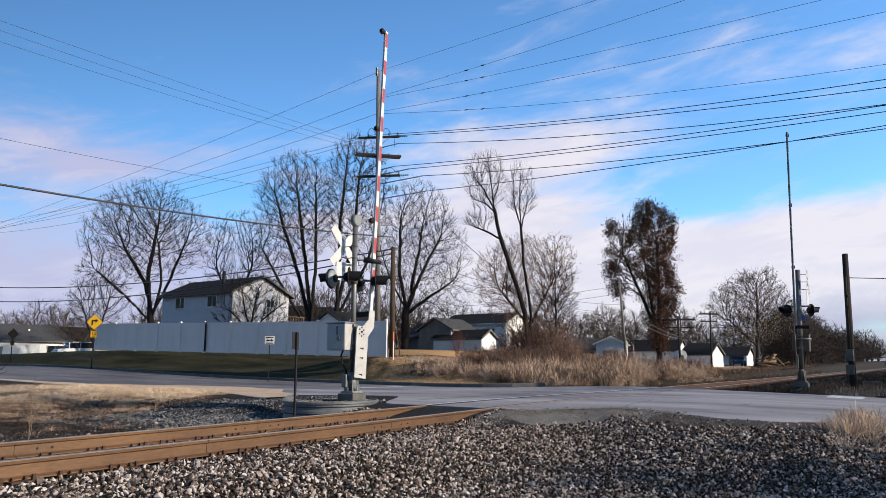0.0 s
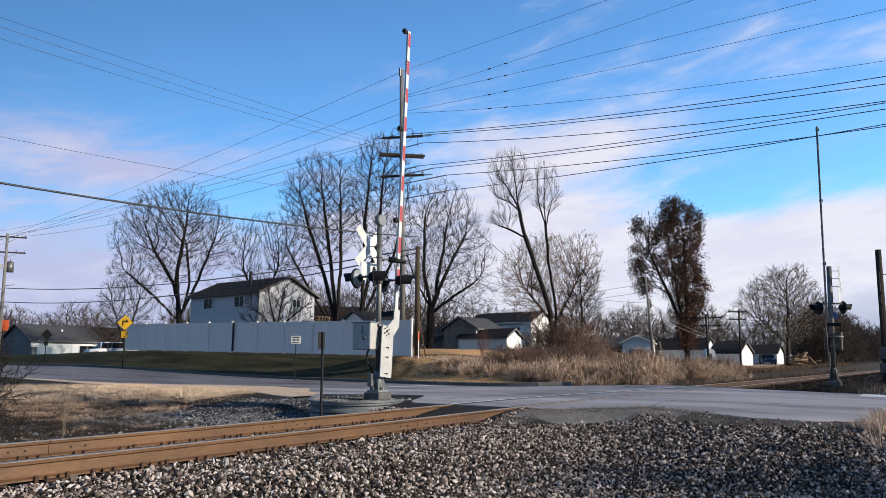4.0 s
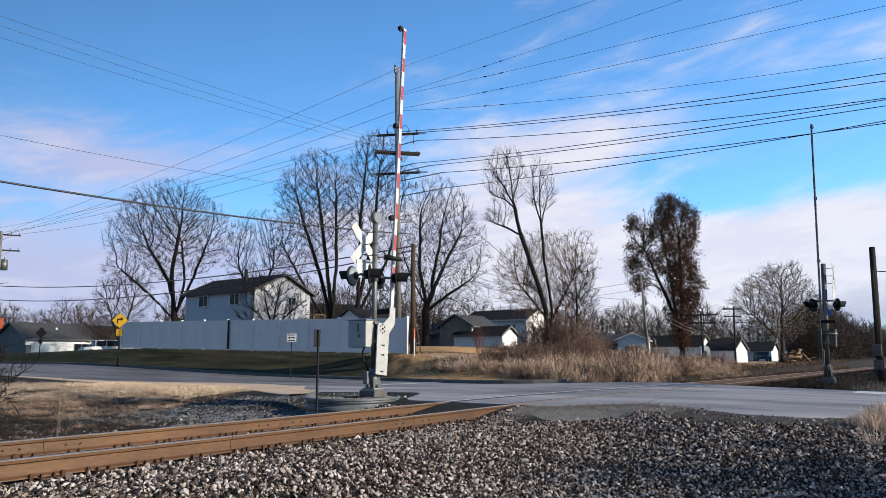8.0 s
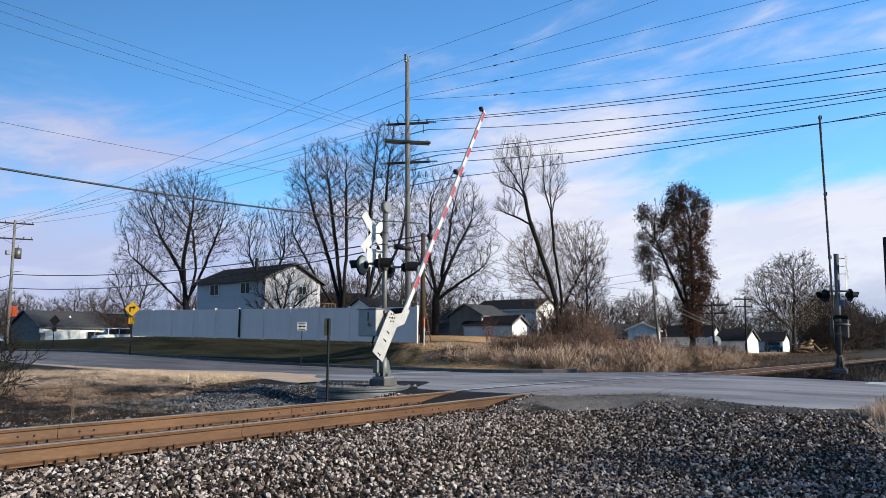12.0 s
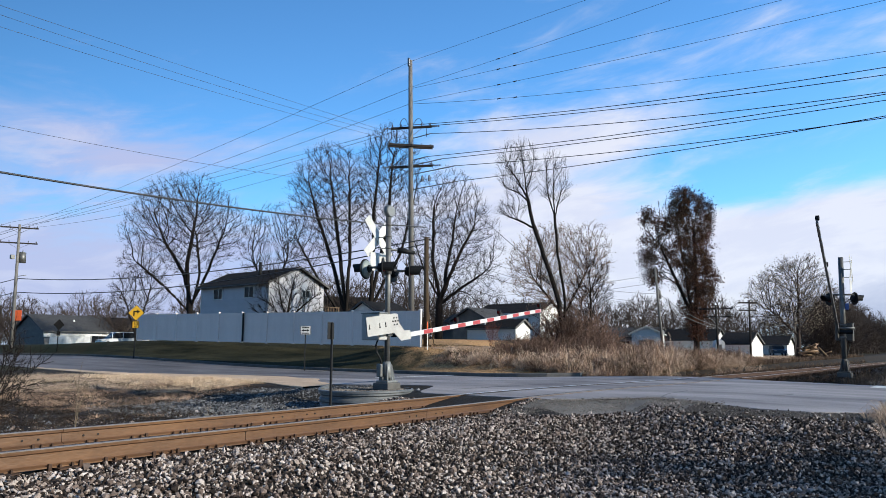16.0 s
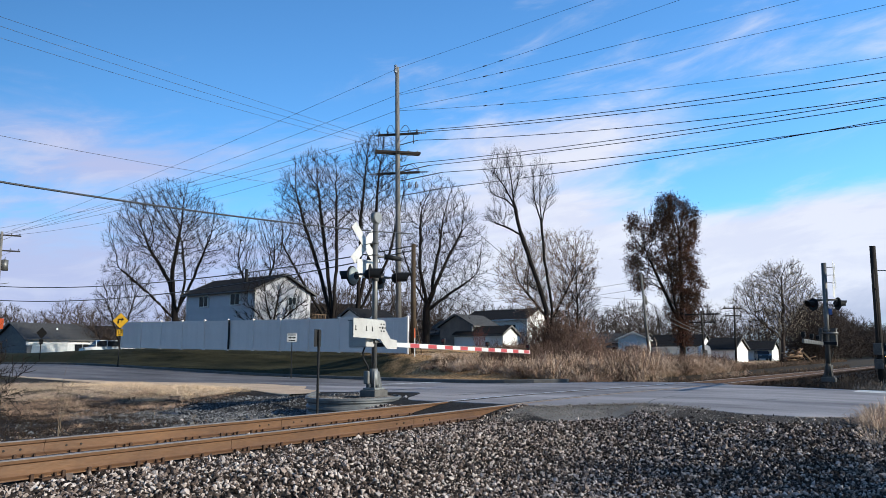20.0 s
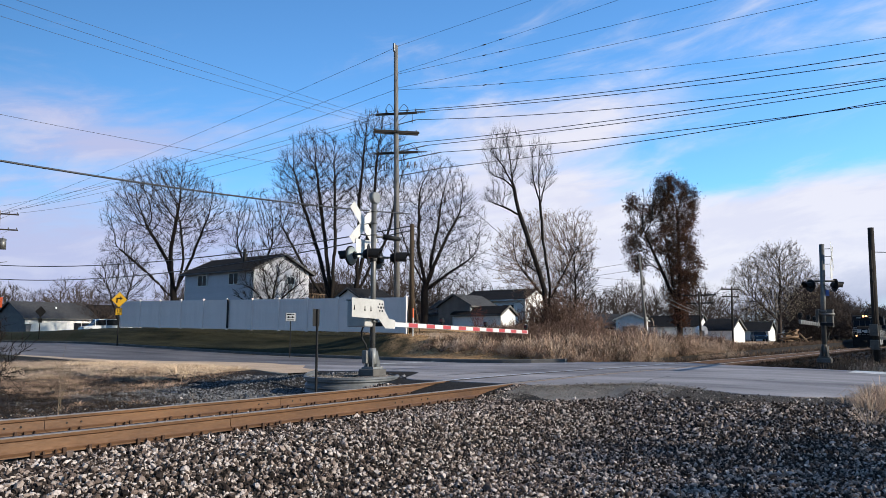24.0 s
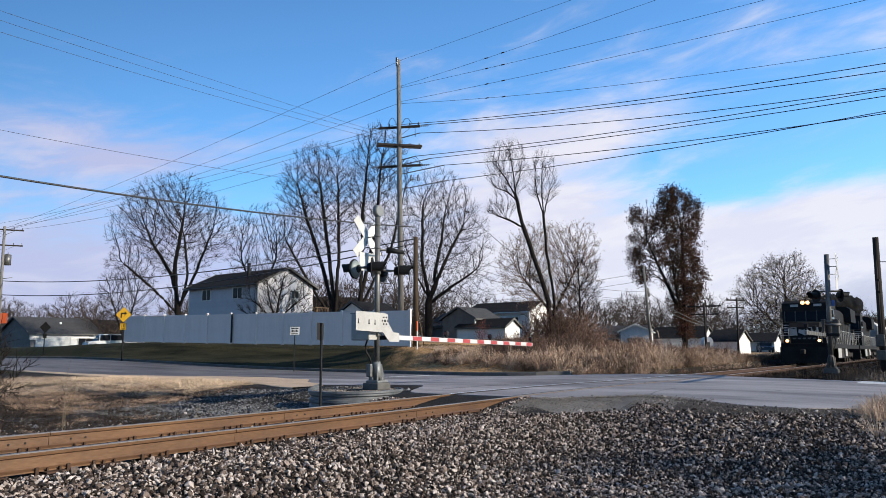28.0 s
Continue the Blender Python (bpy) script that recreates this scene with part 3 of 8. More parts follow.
def strip(name, lo, hi, ys, zf, material, lift, label, category, thick=0.16):
    """A slab of paving whose edges are the curves lo(y) and hi(y)."""
    verts, faces = [], []
    n = 15
    for y in ys:
        a, b = float(lo(y)), float(hi(y))
        for k in range(n):
            x = a + (b - a) * k / (n - 1)
            verts.append((x, y, float(zf(x, y)) + lift))
        for x in (a - 0.04, b + 0.04):
            verts.append((x, y, float(zf(x, y)) + lift - thick))
    w = n + 2
    for i in range(len(ys) - 1):
        o = i * w
        for k in range(n - 1):
            faces.append((o + k, o + k + 1, o + w + k + 1, o + w + k))
        faces.append((o + n, o, o + w, o + w + n))
        faces.append((o + n - 1, o + n + 1, o + w + n + 1, o + w + n - 1))
    return tagged(raw(name, verts, faces, material), label, category, kind="structure")


build_ground()
road_ys = list(np.arange(-45, 1.8, 0.6)) + list(np.arange(1.8, 12.6, 0.15)) + list(np.arange(12.6, 80, 0.6))
strip("road", road_left, road_right, road_ys, road_z, M["asphalt"], 0.0, "grey worn asphalt road over the railway crossing", "road")
def apron_lo(y):
    return float(road_left(y) + np.interp(y, [13.2, 13.9, 15.5, 17.0, 20.4, 24.0, 36.0], [-2.2, -2.05, -1.4, -0.75, -0.05, -0.02, -0.02]))


def apron_hi(y):
    return float(road_left(y) + np.interp(y, [13.2, 14.5, 16.5, 18.9, 22.6, 25.0, 29.0, 36.0], [-1.4, -0.4, 0.9, 2.6, 3.4, 2.9, 1.2, 0.5]) + 0.12 * math.sin(2.1 * y))


strip("apron", apron_lo, apron_hi, list(np.arange(14.1, 36.01, 0.3)), road_z, M["concrete"], 0.008, "tan worn concrete apron beside the road", "apron")
# tar-dark lip that also draws the shadow line below the apron's edge
strip("apron_edge", lambda y: apron_lo(y) - 0.04 - 0.34 * math.sin(math.pi * (y - 14.6) / 6.0) ** 0.5, lambda y: apron_lo(y) - 0.04, list(np.arange(14.65, 20.56, 0.3)), road_z, M["tar"], -0.03, "broken asphalt lip, dark for the shadow line along the apron", "apron edge")


# ---- railway track ----
def build_track():
    track = thing("railway_track", pose(0, 0, 0), "single railway track with rusty rails on creosoted wooden ties", "railway track", kind="structure")
    prof = [(-0.076, 0), (0.076, 0), (0.076, 0.012), (0.02, 0.03), (0.009, 0.045), (0.009, 0.128), (0.034, 0.14), (0.037, 0.168), (0.03, 0.176), (-0.03, 0.176), (-0.037, 0.168), (-0.034, 0.14), (-0.009, 0.128), (-0.009, 0.045), (-0.02, 0.03), (-0.076, 0.012)]
    cuts = {NEAR_RAIL: [-120, -8, 5.42, 8.9, 28, 60, 140, 320, 700], FAR_RAIL: [-120, -2, 4.05, 7.55, 28, 60, 140, 320, 700]}
    for y, cc in cuts.items():
        for a, b in zip(cc, cc[1:]):
            a += 0.006
            step = 1.0 if b < 61 else 12.0
            xs = list(np.arange(a, b, step)) + [b]
            bm = bmesh.new()
            rings = [[bm.verts.new((x, y + p[0], float(rail_z(x)) - 0.176 + p[1])) for p in prof] for x in xs]
            n = len(prof)
            for A, B in zip(rings, rings[1:]):
                for k in range(n):
                    fc = bm.faces.new((A[k], A[(k + 1) % n], B[(k + 1) % n], B[k]))
                    fc.material_index = 1 if k in (8, 9) else 0
            bm.faces.new(rings[0]); bm.faces.new(rings[-1][::-1])
            bmesh.ops.recalc_face_normals(bm, faces=bm.faces)
            # beyond the crossing the darker plate rust stands in for shade on the rails
            part("rail", bm, [M["rust"] if b < 29 else M["plate"], M["railtop"]], track)
    # joint bolts in the rail webs by the joints
    for y, xj in ((NEAR_RAIL, 8.9), (FAR_RAIL, 7.55), (FAR_RAIL, 4.05)):
        for dx in (-0.42, -0.25, 0.25, 0.42):
            x = xj + dx
            z = float(rail_z(x)) - 0.095
            part("bolt", cylm((x, y - 0.008, z), (x, y - 0.018, z), 0.012, n=8), M["rubber"], track)
    # ties
    tie_me = mesh_of("tie", bbox(0, 0, -0.09, 0.225, 2.6, 0.18, 0.012), M["tie"])
    bm = bmesh.new()
    box(bm, 0, 0, 0.008, 0.19, 0.36, 0.016, 0.003)
    for dy in (-0.1, 0.1):
        for dx in (-0.055, 0.055):
            box(bm, dx, dy, 0.03, 0.018, 0.03, 0.035)
    plate_me = mesh_of("tie_plate", bm, M["plate"])
    bm = bmesh.new()
    box(bm, 0, 0, 0.012, 0.03, 0.19, 0.05, 0.006)
    box(bm, 0, -0.085, 0.03, 0.034, 0.03, 0.07, 0.006)
    anchor_me = mesh_of("rail_anchor", bm, M["plate"])
    x = -9.0
    k = 0
    while x < 62:
        on_road = 11.9 < x < 29.6
        if not on_road:
            z = float(rail_z(x)) - 0.176
            piece("tie", tie_me, track, pose(x, TRACK_Y + random.uniform(-0.06, 0.06), z - 0.016, 0, random.uniform(-0.6, 0.6), random.uniform(-1.2, 1.2)))
            for y in (NEAR_RAIL, FAR_RAIL):
                piece("tie_plate", plate_me, track, pose(x, y, z - 0.014))
                if x < 13:
                    for dx in (-0.14, 0.14):
                        if random.random() < 0.55:
                            piece("rail_anchor", anchor_me, track, pose(x + dx, y, z - 0.022))
        x += 0.53 + random.uniform(-0.03, 0.03)
        k += 1


build_track()


# ---- crossing signals ----
def build_lamp(parent, m, grey_back=False, reach=0.24):
    """One flashing unit: round dark background, hood and lens; it faces -Y of m."""
    bm = bmesh.new()
    cyl(bm, (0, -0.01, 0), (0, 0.012, 0), 0.235, 0.23, 24)
    cyl(bm, (0, 0.012, 0), (0, 0.12, 0), 0.13, 0.09, 14)
    lamp = part("lamp", bm, M["black"], parent, "black round signal backing", m)
    bm = bmesh.new()
    n, r = 14, 0.135
    A, B = [], []
    for i in range(n + 1):
        t = math.pi * (-0.2 + 1.4 * i / n)
        c, s = math.cos(t), math.sin(t)
        ln = reach + 0.4 * reach * max(s, 0)
        A.append((bm.verts.new((c * r, -0.01, s * r)), bm.verts.new((c * (r - 0.006), -0.01, s * (r - 0.006)))))
        B.append((bm.verts.new((c * r, -ln, s * r)), bm.verts.new((c * (r - 0.006), -ln, s * (r - 0.006)))))
    for i in range(n):
        bm.faces.new((A[i][0], A[i + 1][0], B[i + 1][0], B[i][0]))
        bm.faces.new((A[i][1], B[i][1], B[i + 1][1], A[i + 1][1]))
        bm.faces.new((B[i][0], B[i + 1][0], B[i + 1][1], B[i][1]))
    part("hood", bm, M["black"], lamp)
    bm = bmesh.new()
    cyl(bm, (0, -0.012, 0), (0, -0.03, 0), 0.105, 0.085, 18)
    part("lens", bm, M["lens"], lamp, "dark red lens")
    if grey_back:
        bm = bmesh.new()
        vs = bmesh.ops.create_uvsphere(bm, u_segments=20, v_segments=12, radius=0.205)["verts"]
        for v in vs:
            v.co = Vector((v.co.x, max(v.co.y, 0.0) * 0.5 + 0.014, v.co.z))
        part("back_cover", bm, M["lampback"], lamp, "grey domed back cover", smooth=True)
    return lamp


def build_crossbuck(parent, m):
    """Two crossed blades and the small sign under them; the face looks along -Y of m."""
    for a in (45, -45):
        off = 0.0 if a > 0 else 0.014
        bm = bbox(0, off, 0, 1.22, 0.006, 0.22, 0.002)
        blade = part("crossbuck_blade", bm, M["white"], parent, "white crossbuck blade", m @ pose(0, 0, 0, 0, a, 0))
        part("stripe", bbox(0, off - 0.005, 0, 1.1, 0.003, 0.03), M["black"], blade)
    part("track_sign", bbox(0, 0.03, -0.60, 0.62, 0.006, 0.44, 0.002), M["white"], parent, "white sign under the crossbuck", m)


ARM_LEN = 8.0


def build_arm(parent, length, plate="white", lamps=(0.25, 0.6, 1.0)):
    """The gate arm with its counterweight plate, pivot at the origin, arm along +X."""
    arm = new("gate_arm")
    arm.parent = parent
    arm.empty_display_size = 0.2
    tagged(arm, "red and white striped gate arm")
    bm = bmesh.new()
    poly = [(-1.08, 0.17), (-1.08, -0.26), (-0.10, -0.27), (0.15, -0.48), (0.55, -0.48), (0.55, -0.27), (0.30, -0.25), (0.12, -0.05), (0.10, 0.15), (0.0, 0.18)]
    prism(bm, poly, 1, -0.02, 0.0)
    part("counterweight_plate", bm, M["oldwhite"] if plate == "white" else M[plate], arm, "counterweight plate")
    for k in range(6):
        x, z = 0.10 * math.cos(k * math.pi / 3) - 0.02, 0.09 * math.sin(k * math.pi / 3)
        part("bolt", cylm((x, -0.02, z), (x, -0.032, z), 0.02, n=8), M["black"], arm)
    part("bolt", cylm((-0.02, -0.02, 0), (-0.02, -0.036, 0), 0.028, n=8), M["black"], arm)
    for x in (-0.40, -0.62, -1.0):
        part("slot", bbox(x, -0.024, -0.04, 0.022, 0.008, 0.09), M["black"], arm)
        part("slot", bbox(x, -0.024, -0.09, 0.045, 0.008, 0.028), M["black"], arm)
    part("counterweight", bbox(-0.80, 0.03, -0.05, 0.46, 0.06, 0.34, 0.01), M["galv"], arm)
    part("cross_shaft", cylm((0, 0.0, 0), (0, 0.5, 0), 0.045), M["galv"], arm)
    part("cross_link", bbox(0.46, 0.24, -0.36, 0.12, 0.46, 0.10, 0.01), M["black"], arm)
    part("beam", bbox(0.5 + (length - 0.5) / 2, 0.03, -0.375, length - 0.5, 0.06, 0.112, 0.008), M["white"] if plate == "white" else M["galv"], arm)
    x = 1.15
    while x < length - 0.2:
        part("red_stripe", bbox(x + 0.2, 0.03, -0.375, 0.4, 0.066, 0.100), M["red"] if plate == "white" else M["galvdark"], arm)
        x += 0.81
    for u in lamps:
        x = 1.0 + (length - 1.08) * u
        bm = bmesh.new()
        cyl(bm, (x, 0.03, -0.31), (x, 0.03, -0.26), 0.03, n=8)
        box(bm, x, 0.03, -0.20, 0.10, 0.11, 0.13, 0.02)
        part("arm_lamp", bm, M["black"], arm)
        for e in (-1, 1):
            part("lens", cylm((x + e * 0.05, 0.03, -0.20), (x + e * 0.068, 0.03, -0.20), 0.042, n=10), M["lens"] if plate == "white" else M["black"], arm, "dark red lens")
    return arm


def build_signal(name, x, y, z0, height, flip, label, pivot_z, bell, arm_len, lean=(0, 0)):
    """A gate mast: flip turns it round for the other approach."""
    s = thing(name, pose(x, y, z0, lean[0], lean[1], 180 if flip else 0), label, "crossing signal", "railway crossing signals")
    bm = bmesh.new()
    box(bm, 0, 0, 0.06, 0.46, 0.46, 0.16, 0.02)
    part("foundation", bm, M["kerb"], s)
    bm = bmesh.new()
    box(bm, 0, 0, 0.165, 0.36, 0.36, 0.05, 0.01)
    for a in range(4):
        m = pose(0, 0, 0, 0, 0, 90 * a + 45)
        vs = prism(bm, [(0.06, 0.19), (0.19, 0.19), (0.18, 0.25), (0.12, 0.56), (0.06, 0.56)], 1, -0.012, 0.012)
        bmesh.ops.transform(bm, matrix=m, verts=vs)
    cyl(bm, (0, 0, 0.2), (0, 0, 0.62), 0.10, 0.085, 16)
    for a in range(4):
        c, q = 0.15 * math.cos(math.pi / 2 * a), 0.15 * math.sin(math.pi / 2 * a)
        cyl(bm, (c, q, 0.2), (c, q, 0.27), 0.022, n=6)
    part("mast_base", bm, M["alu"] if bell else M["galvdark"], s, "cast mast base")
    part("junction_box", bbox(-0.2, 0.05, 0.42, 0.08, 0.14, 0.3, 0.02), M["galv"], s)
    part("mast", cylm((0, 0, 0.6), (0, 0, height), 0.063 if bell else 0.085, n=16), M["galv"], s)
    # gate mechanism
    side = -1 if flip else 1
    off = 0.24 if bell else -0.02
    mech = part("gate_mechanism", bbox(-0.16, side * off, pivot_z - 0.14, 0.34, 0.56, 0.62, 0.03), M["oldwhite"] if bell else M["galvdark"], s, "gate mechanism case")
    part("case_lid", bbox(-0.16, side * off, pivot_z + 0.18, 0.37, 0.59, 0.03, 0.008), M["alu"] if bell else M["galvdark"], mech)
    part("latch", bbox(-0.34, side * 0.20, pivot_z + 0.0, 0.02, 0.03, 0.2), M["galv"], mech)
    part("hinge", cylm((-0.34, side * 0.14, pivot_z - 0.18), (-0.36, side * 0.14, pivot_z - 0.18), 0.05, n=10), M["galv"], mech)
    for dz in (0.12, -0.32):
        part("clamp", bbox(0, 0.0, pivot_z + dz, 0.17, 0.2, 0.06, 0.01), M["galv"], mech)
    pts = [(-0.2, 0.12, pivot_z - 0.44), (-0.22, 0.16, pivot_z - 0.58), (-0.2, 0.14, pivot_z - 0.72), (-0.14, 0.08, pivot_z - 0.88), (-0.12, 0.06, pivot_z - 1.02)]
    part("conduit", tube_curve(pts, 0.022, 8), M["black"], s)
    # flashers on a cross arm along X
    zl = 2.78
    bm = bmesh.new()
    cyl(bm, (0, 0, zl - 0.12), (0, 0, zl + 0.12), 0.085, n=14)
    if bell:
        cyl(bm, (-0.50, 0, zl), (0.50, 0, zl), 0.03, n=10)
        cyl(bm, (-0.49, -0.2, zl), (-0.49, 0.2, zl), 0.026, n=8)
        cyl(bm, (0.49, -0.2, zl), (0.49, 0.2, zl), 0.026, n=8)
    else:
        cyl(bm, (0, -0.4, zl + 0.12), (0, 0.4, zl + 0.12), 0.035, n=10)
        cyl(bm, (0, -0.36, zl), (0, -0.36, zl + 0.12), 0.03, n=8)
        cyl(bm, (0, 0.36, zl), (0, 0.36, zl + 0.12), 0.03, n=8)
    part("cross_arm", bm, M["galv"] if bell else M["galvdark"], s)
    if bell:
        for dx in (-0.49, 0.49):
            build_lamp(s, pose(dx, -0.27, zl - 0.02, 0, 0, 32))
            build_lamp(s, pose(dx, 0.27, zl - 0.02, 0, 0, 188), dx < 0)
    else:
        build_lamp(s, pose(0.08, -0.38, zl - 0.05, 0, 0, 48), reach=0.24)
        build_lamp(s, pose(-0.08, 0.38, zl - 0.02, 0, 0, 214), reach=0.22)
    if bell:
        part("side_arm", cylm((0, 0, zl + 0.48), (0.5, 0.0, zl + 0.5), 0.025, n=8), M["galv"], s)
        part("hood", cylm((0.34, 0.0, zl + 0.5), (0.68, -0.26, zl + 0.45), 0.07, 0.05), M["black"], s)
    # crossbuck on the far side of the mast
    zc = height - 0.45
    for k in (-0.28, 0.0, 0.28):
        bm = bmesh.new()
        cyl(bm, (0, 0, zc + k - 0.02), (0, 0, zc + k + 0.02), 0.078, n=14)
        cyl(bm, (0, 0.06, zc + k), (0, 0.32, zc + k), 0.012, n=6)
        part("band", bm, M["galv"], s)
    build_crossbuck(s, pose(0, 0.32, zc, 0, 0, 180))
    if bell:
        bm = bmesh.new()
        cyl(bm, (0, 0.03, height + 0.16), (0, -0.09, height + 0.16), 0.155, 0.13, 20)
        cyl(bm, (0, 0.03, height + 0.16), (0, 0.07, height + 0.16), 0.155, 0.10, 20)
        cyl(bm, (0, 0, height - 0.02), (0, 0, height + 0.06), 0.045, n=10)
        part("bell", bm, M["alu"], s, "round grey bell on the mast top")
    arm = build_arm(s, arm_len, "white" if bell else "galvdark")
    return s, arm


SIG1 = (12.56, 10.74)
SIG2 = (28.6, 3.24)
z1, z2 = 0.02, -0.05
signal_a, arm_a = build_signal("crossing_signal", SIG1[0], SIG1[1], z1 - 0.04, 4.02, False,
                               "galvanised crossing signal with white crossbuck and striped gate", 1.56, True, 8.1)
signal_b, arm_b = build_signal("crossing_signal", SIG2[0], SIG2[1], z2 - 0.02, 4.25, True,
                               "crossing signal seen edge-on with a dark gate arm", 1.70, False, 7.56, lean=(-1.9, -1.3))
ARM_A = ((0, 84), (9.5, 84), (10, 82), (10.5, 76.8), (11, 67), (11.5, 61), (12, 55.5), (12.5, 49), (13.5, 36.5), (14.5, 24.5), (15, 18.5), (15.5, 12.7), (16, 7), (16.5, 2.3), (17, 1.8), (17.6, 0.2), (18.5, -1.8), (20, -1.2), (28, -1.2))
ARM_B = ((0, 85), (9.6, 85), (11, 72), (12.5, 61), (13.5, 50), (14.5, 39.5), (15, 34.6), (15.5, 29.5), (16, 24.3), (16.5, 19), (17, 13.8), (17.5, 8), (18, 3), (18.6, 0), (28, 0))


# ---- fence ----
def build_fence():
    """White vinyl privacy fence: posts with caps and tongue-and-groove panels between rails."""
    f = thing("fence", pose(0, 0, 0), "tall white vinyl privacy fence on the grassy bank", "fence")
    def post(x, y, z, h, dark=False):
        part("post", bbox(x, y, z + h / 2, 0.13, 0.13, h, 0.01), M["signback"] if dark else M["vinyl"], f)
        bm = bmesh.new()
        box(bm, x, y, z + h + 0.012, 0.16, 0.16, 0.024, 0.004)
        vs = bmesh.ops.create_cone(bm, cap_ends=True, segments=4, radius1=0.105, radius2=0.01, depth=0.06)["verts"]
        bmesh.ops.transform(bm, matrix=pose(x, y, z + h + 0.054, 0, 0, 45), verts=vs)
        part("post_cap", bm, M["vinyl"], f)
    def panel(x0, y0, x1, y1, za, zb, h):
        d = Vector((x1 - x0, y1 - y0))
        L = d.length
        ang = math.degrees(math.atan2(d.y, d.x))
        m = pose(x0, y0, 0, 0, 0, ang)
        nb = 8
        w = (L - 0.13) / nb
        for i in range(nb):
            u = 0.065 + w * (i + 0.5)
            zz = za + (zb - za) * u / L
            part("panel", bbox(u, 0, zz + h / 2 - 0.06, w - 0.004, 0.022, h + 0.04), M["vinyl"], f, m=m)
        for lo, hi in ((h - 0.13, h), (-0.06, 0.07)):
            part("fence_rail", prismm([(0.065, za + lo), (L - 0.065, zb + lo), (L - 0.065, zb + hi), (0.065, za + hi)], 1, -0.03, 0.03), M["vinyl"], f, m=m)
    X0 = 29.2
    H = 1.80
    ys = [22.7 + 2.44 * i for i in range(12)]
    def bz(y):
        return 1.08 + 0.54 * (y - 22.7) / 27.0
    for i, y in enumerate(ys):
        post(X0, y, bz(y) - 0.12, H + 0.14, dark=False)
    for a, b in zip(ys, ys[1:]):
        panel(X0, a, X0, b, bz(a), bz(b), H)
    part("gate_post", bbox(X0 - 0.09, ys[6] - 0.2, bz(ys[6]) + 0.9, 0.05, 0.12, 1.85), M["signback"], f, "dark steel gate post")


build_fence()


# ---- houses ----
def build_window(parent, m, w, h, name="window"):
    wd = part(name, bbox(0, 0.0, 0, w, 0.02, h), M["glassdark"], parent, m=m)
    bm = bmesh.new()
    t = 0.09
    for sx in (-1, 1):
        box(bm, sx * (w / 2 + t / 2 - 0.02), -0.02, 0, t, 0.1, h + 2 * t - 0.04)
    for sz in (-1, 1):
        box(bm, 0, -0.02, sz * (h / 2 + t / 2 - 0.02), w - 0.04, 0.1, t)
    box(bm, 0, 0.0, 0, 0.05, 0.05, h)
    part("window_frame", bm, M["trim"], wd)
    return wd


def siding(parent, m, L, H, material, gable=0.0, skip=()):
    """Horizontal lap boards on a wall of length L, along +X of m, facing -Y; gable: height of the triangle on top."""
    step = 0.20 if H + gable < 8 else 0.22
    z = 0.0
    while z < H + gable - 0.05:
        if z < H:
            a, b = 0.0, L
        else:
            k = (z + step / 2 - H) / gable
            a, b = L / 2 * k, L - L / 2 * k
        if b - a > 0.1:
            bm = bmesh.new()
            prism(bm, [(-0.034, z), (0.0, z), (0.0, z + step), (-0.002, z + step)], 0, a, b)
            part("board", bm, material, parent, m=m @ pose(0, -0.006, 0))
        z += step


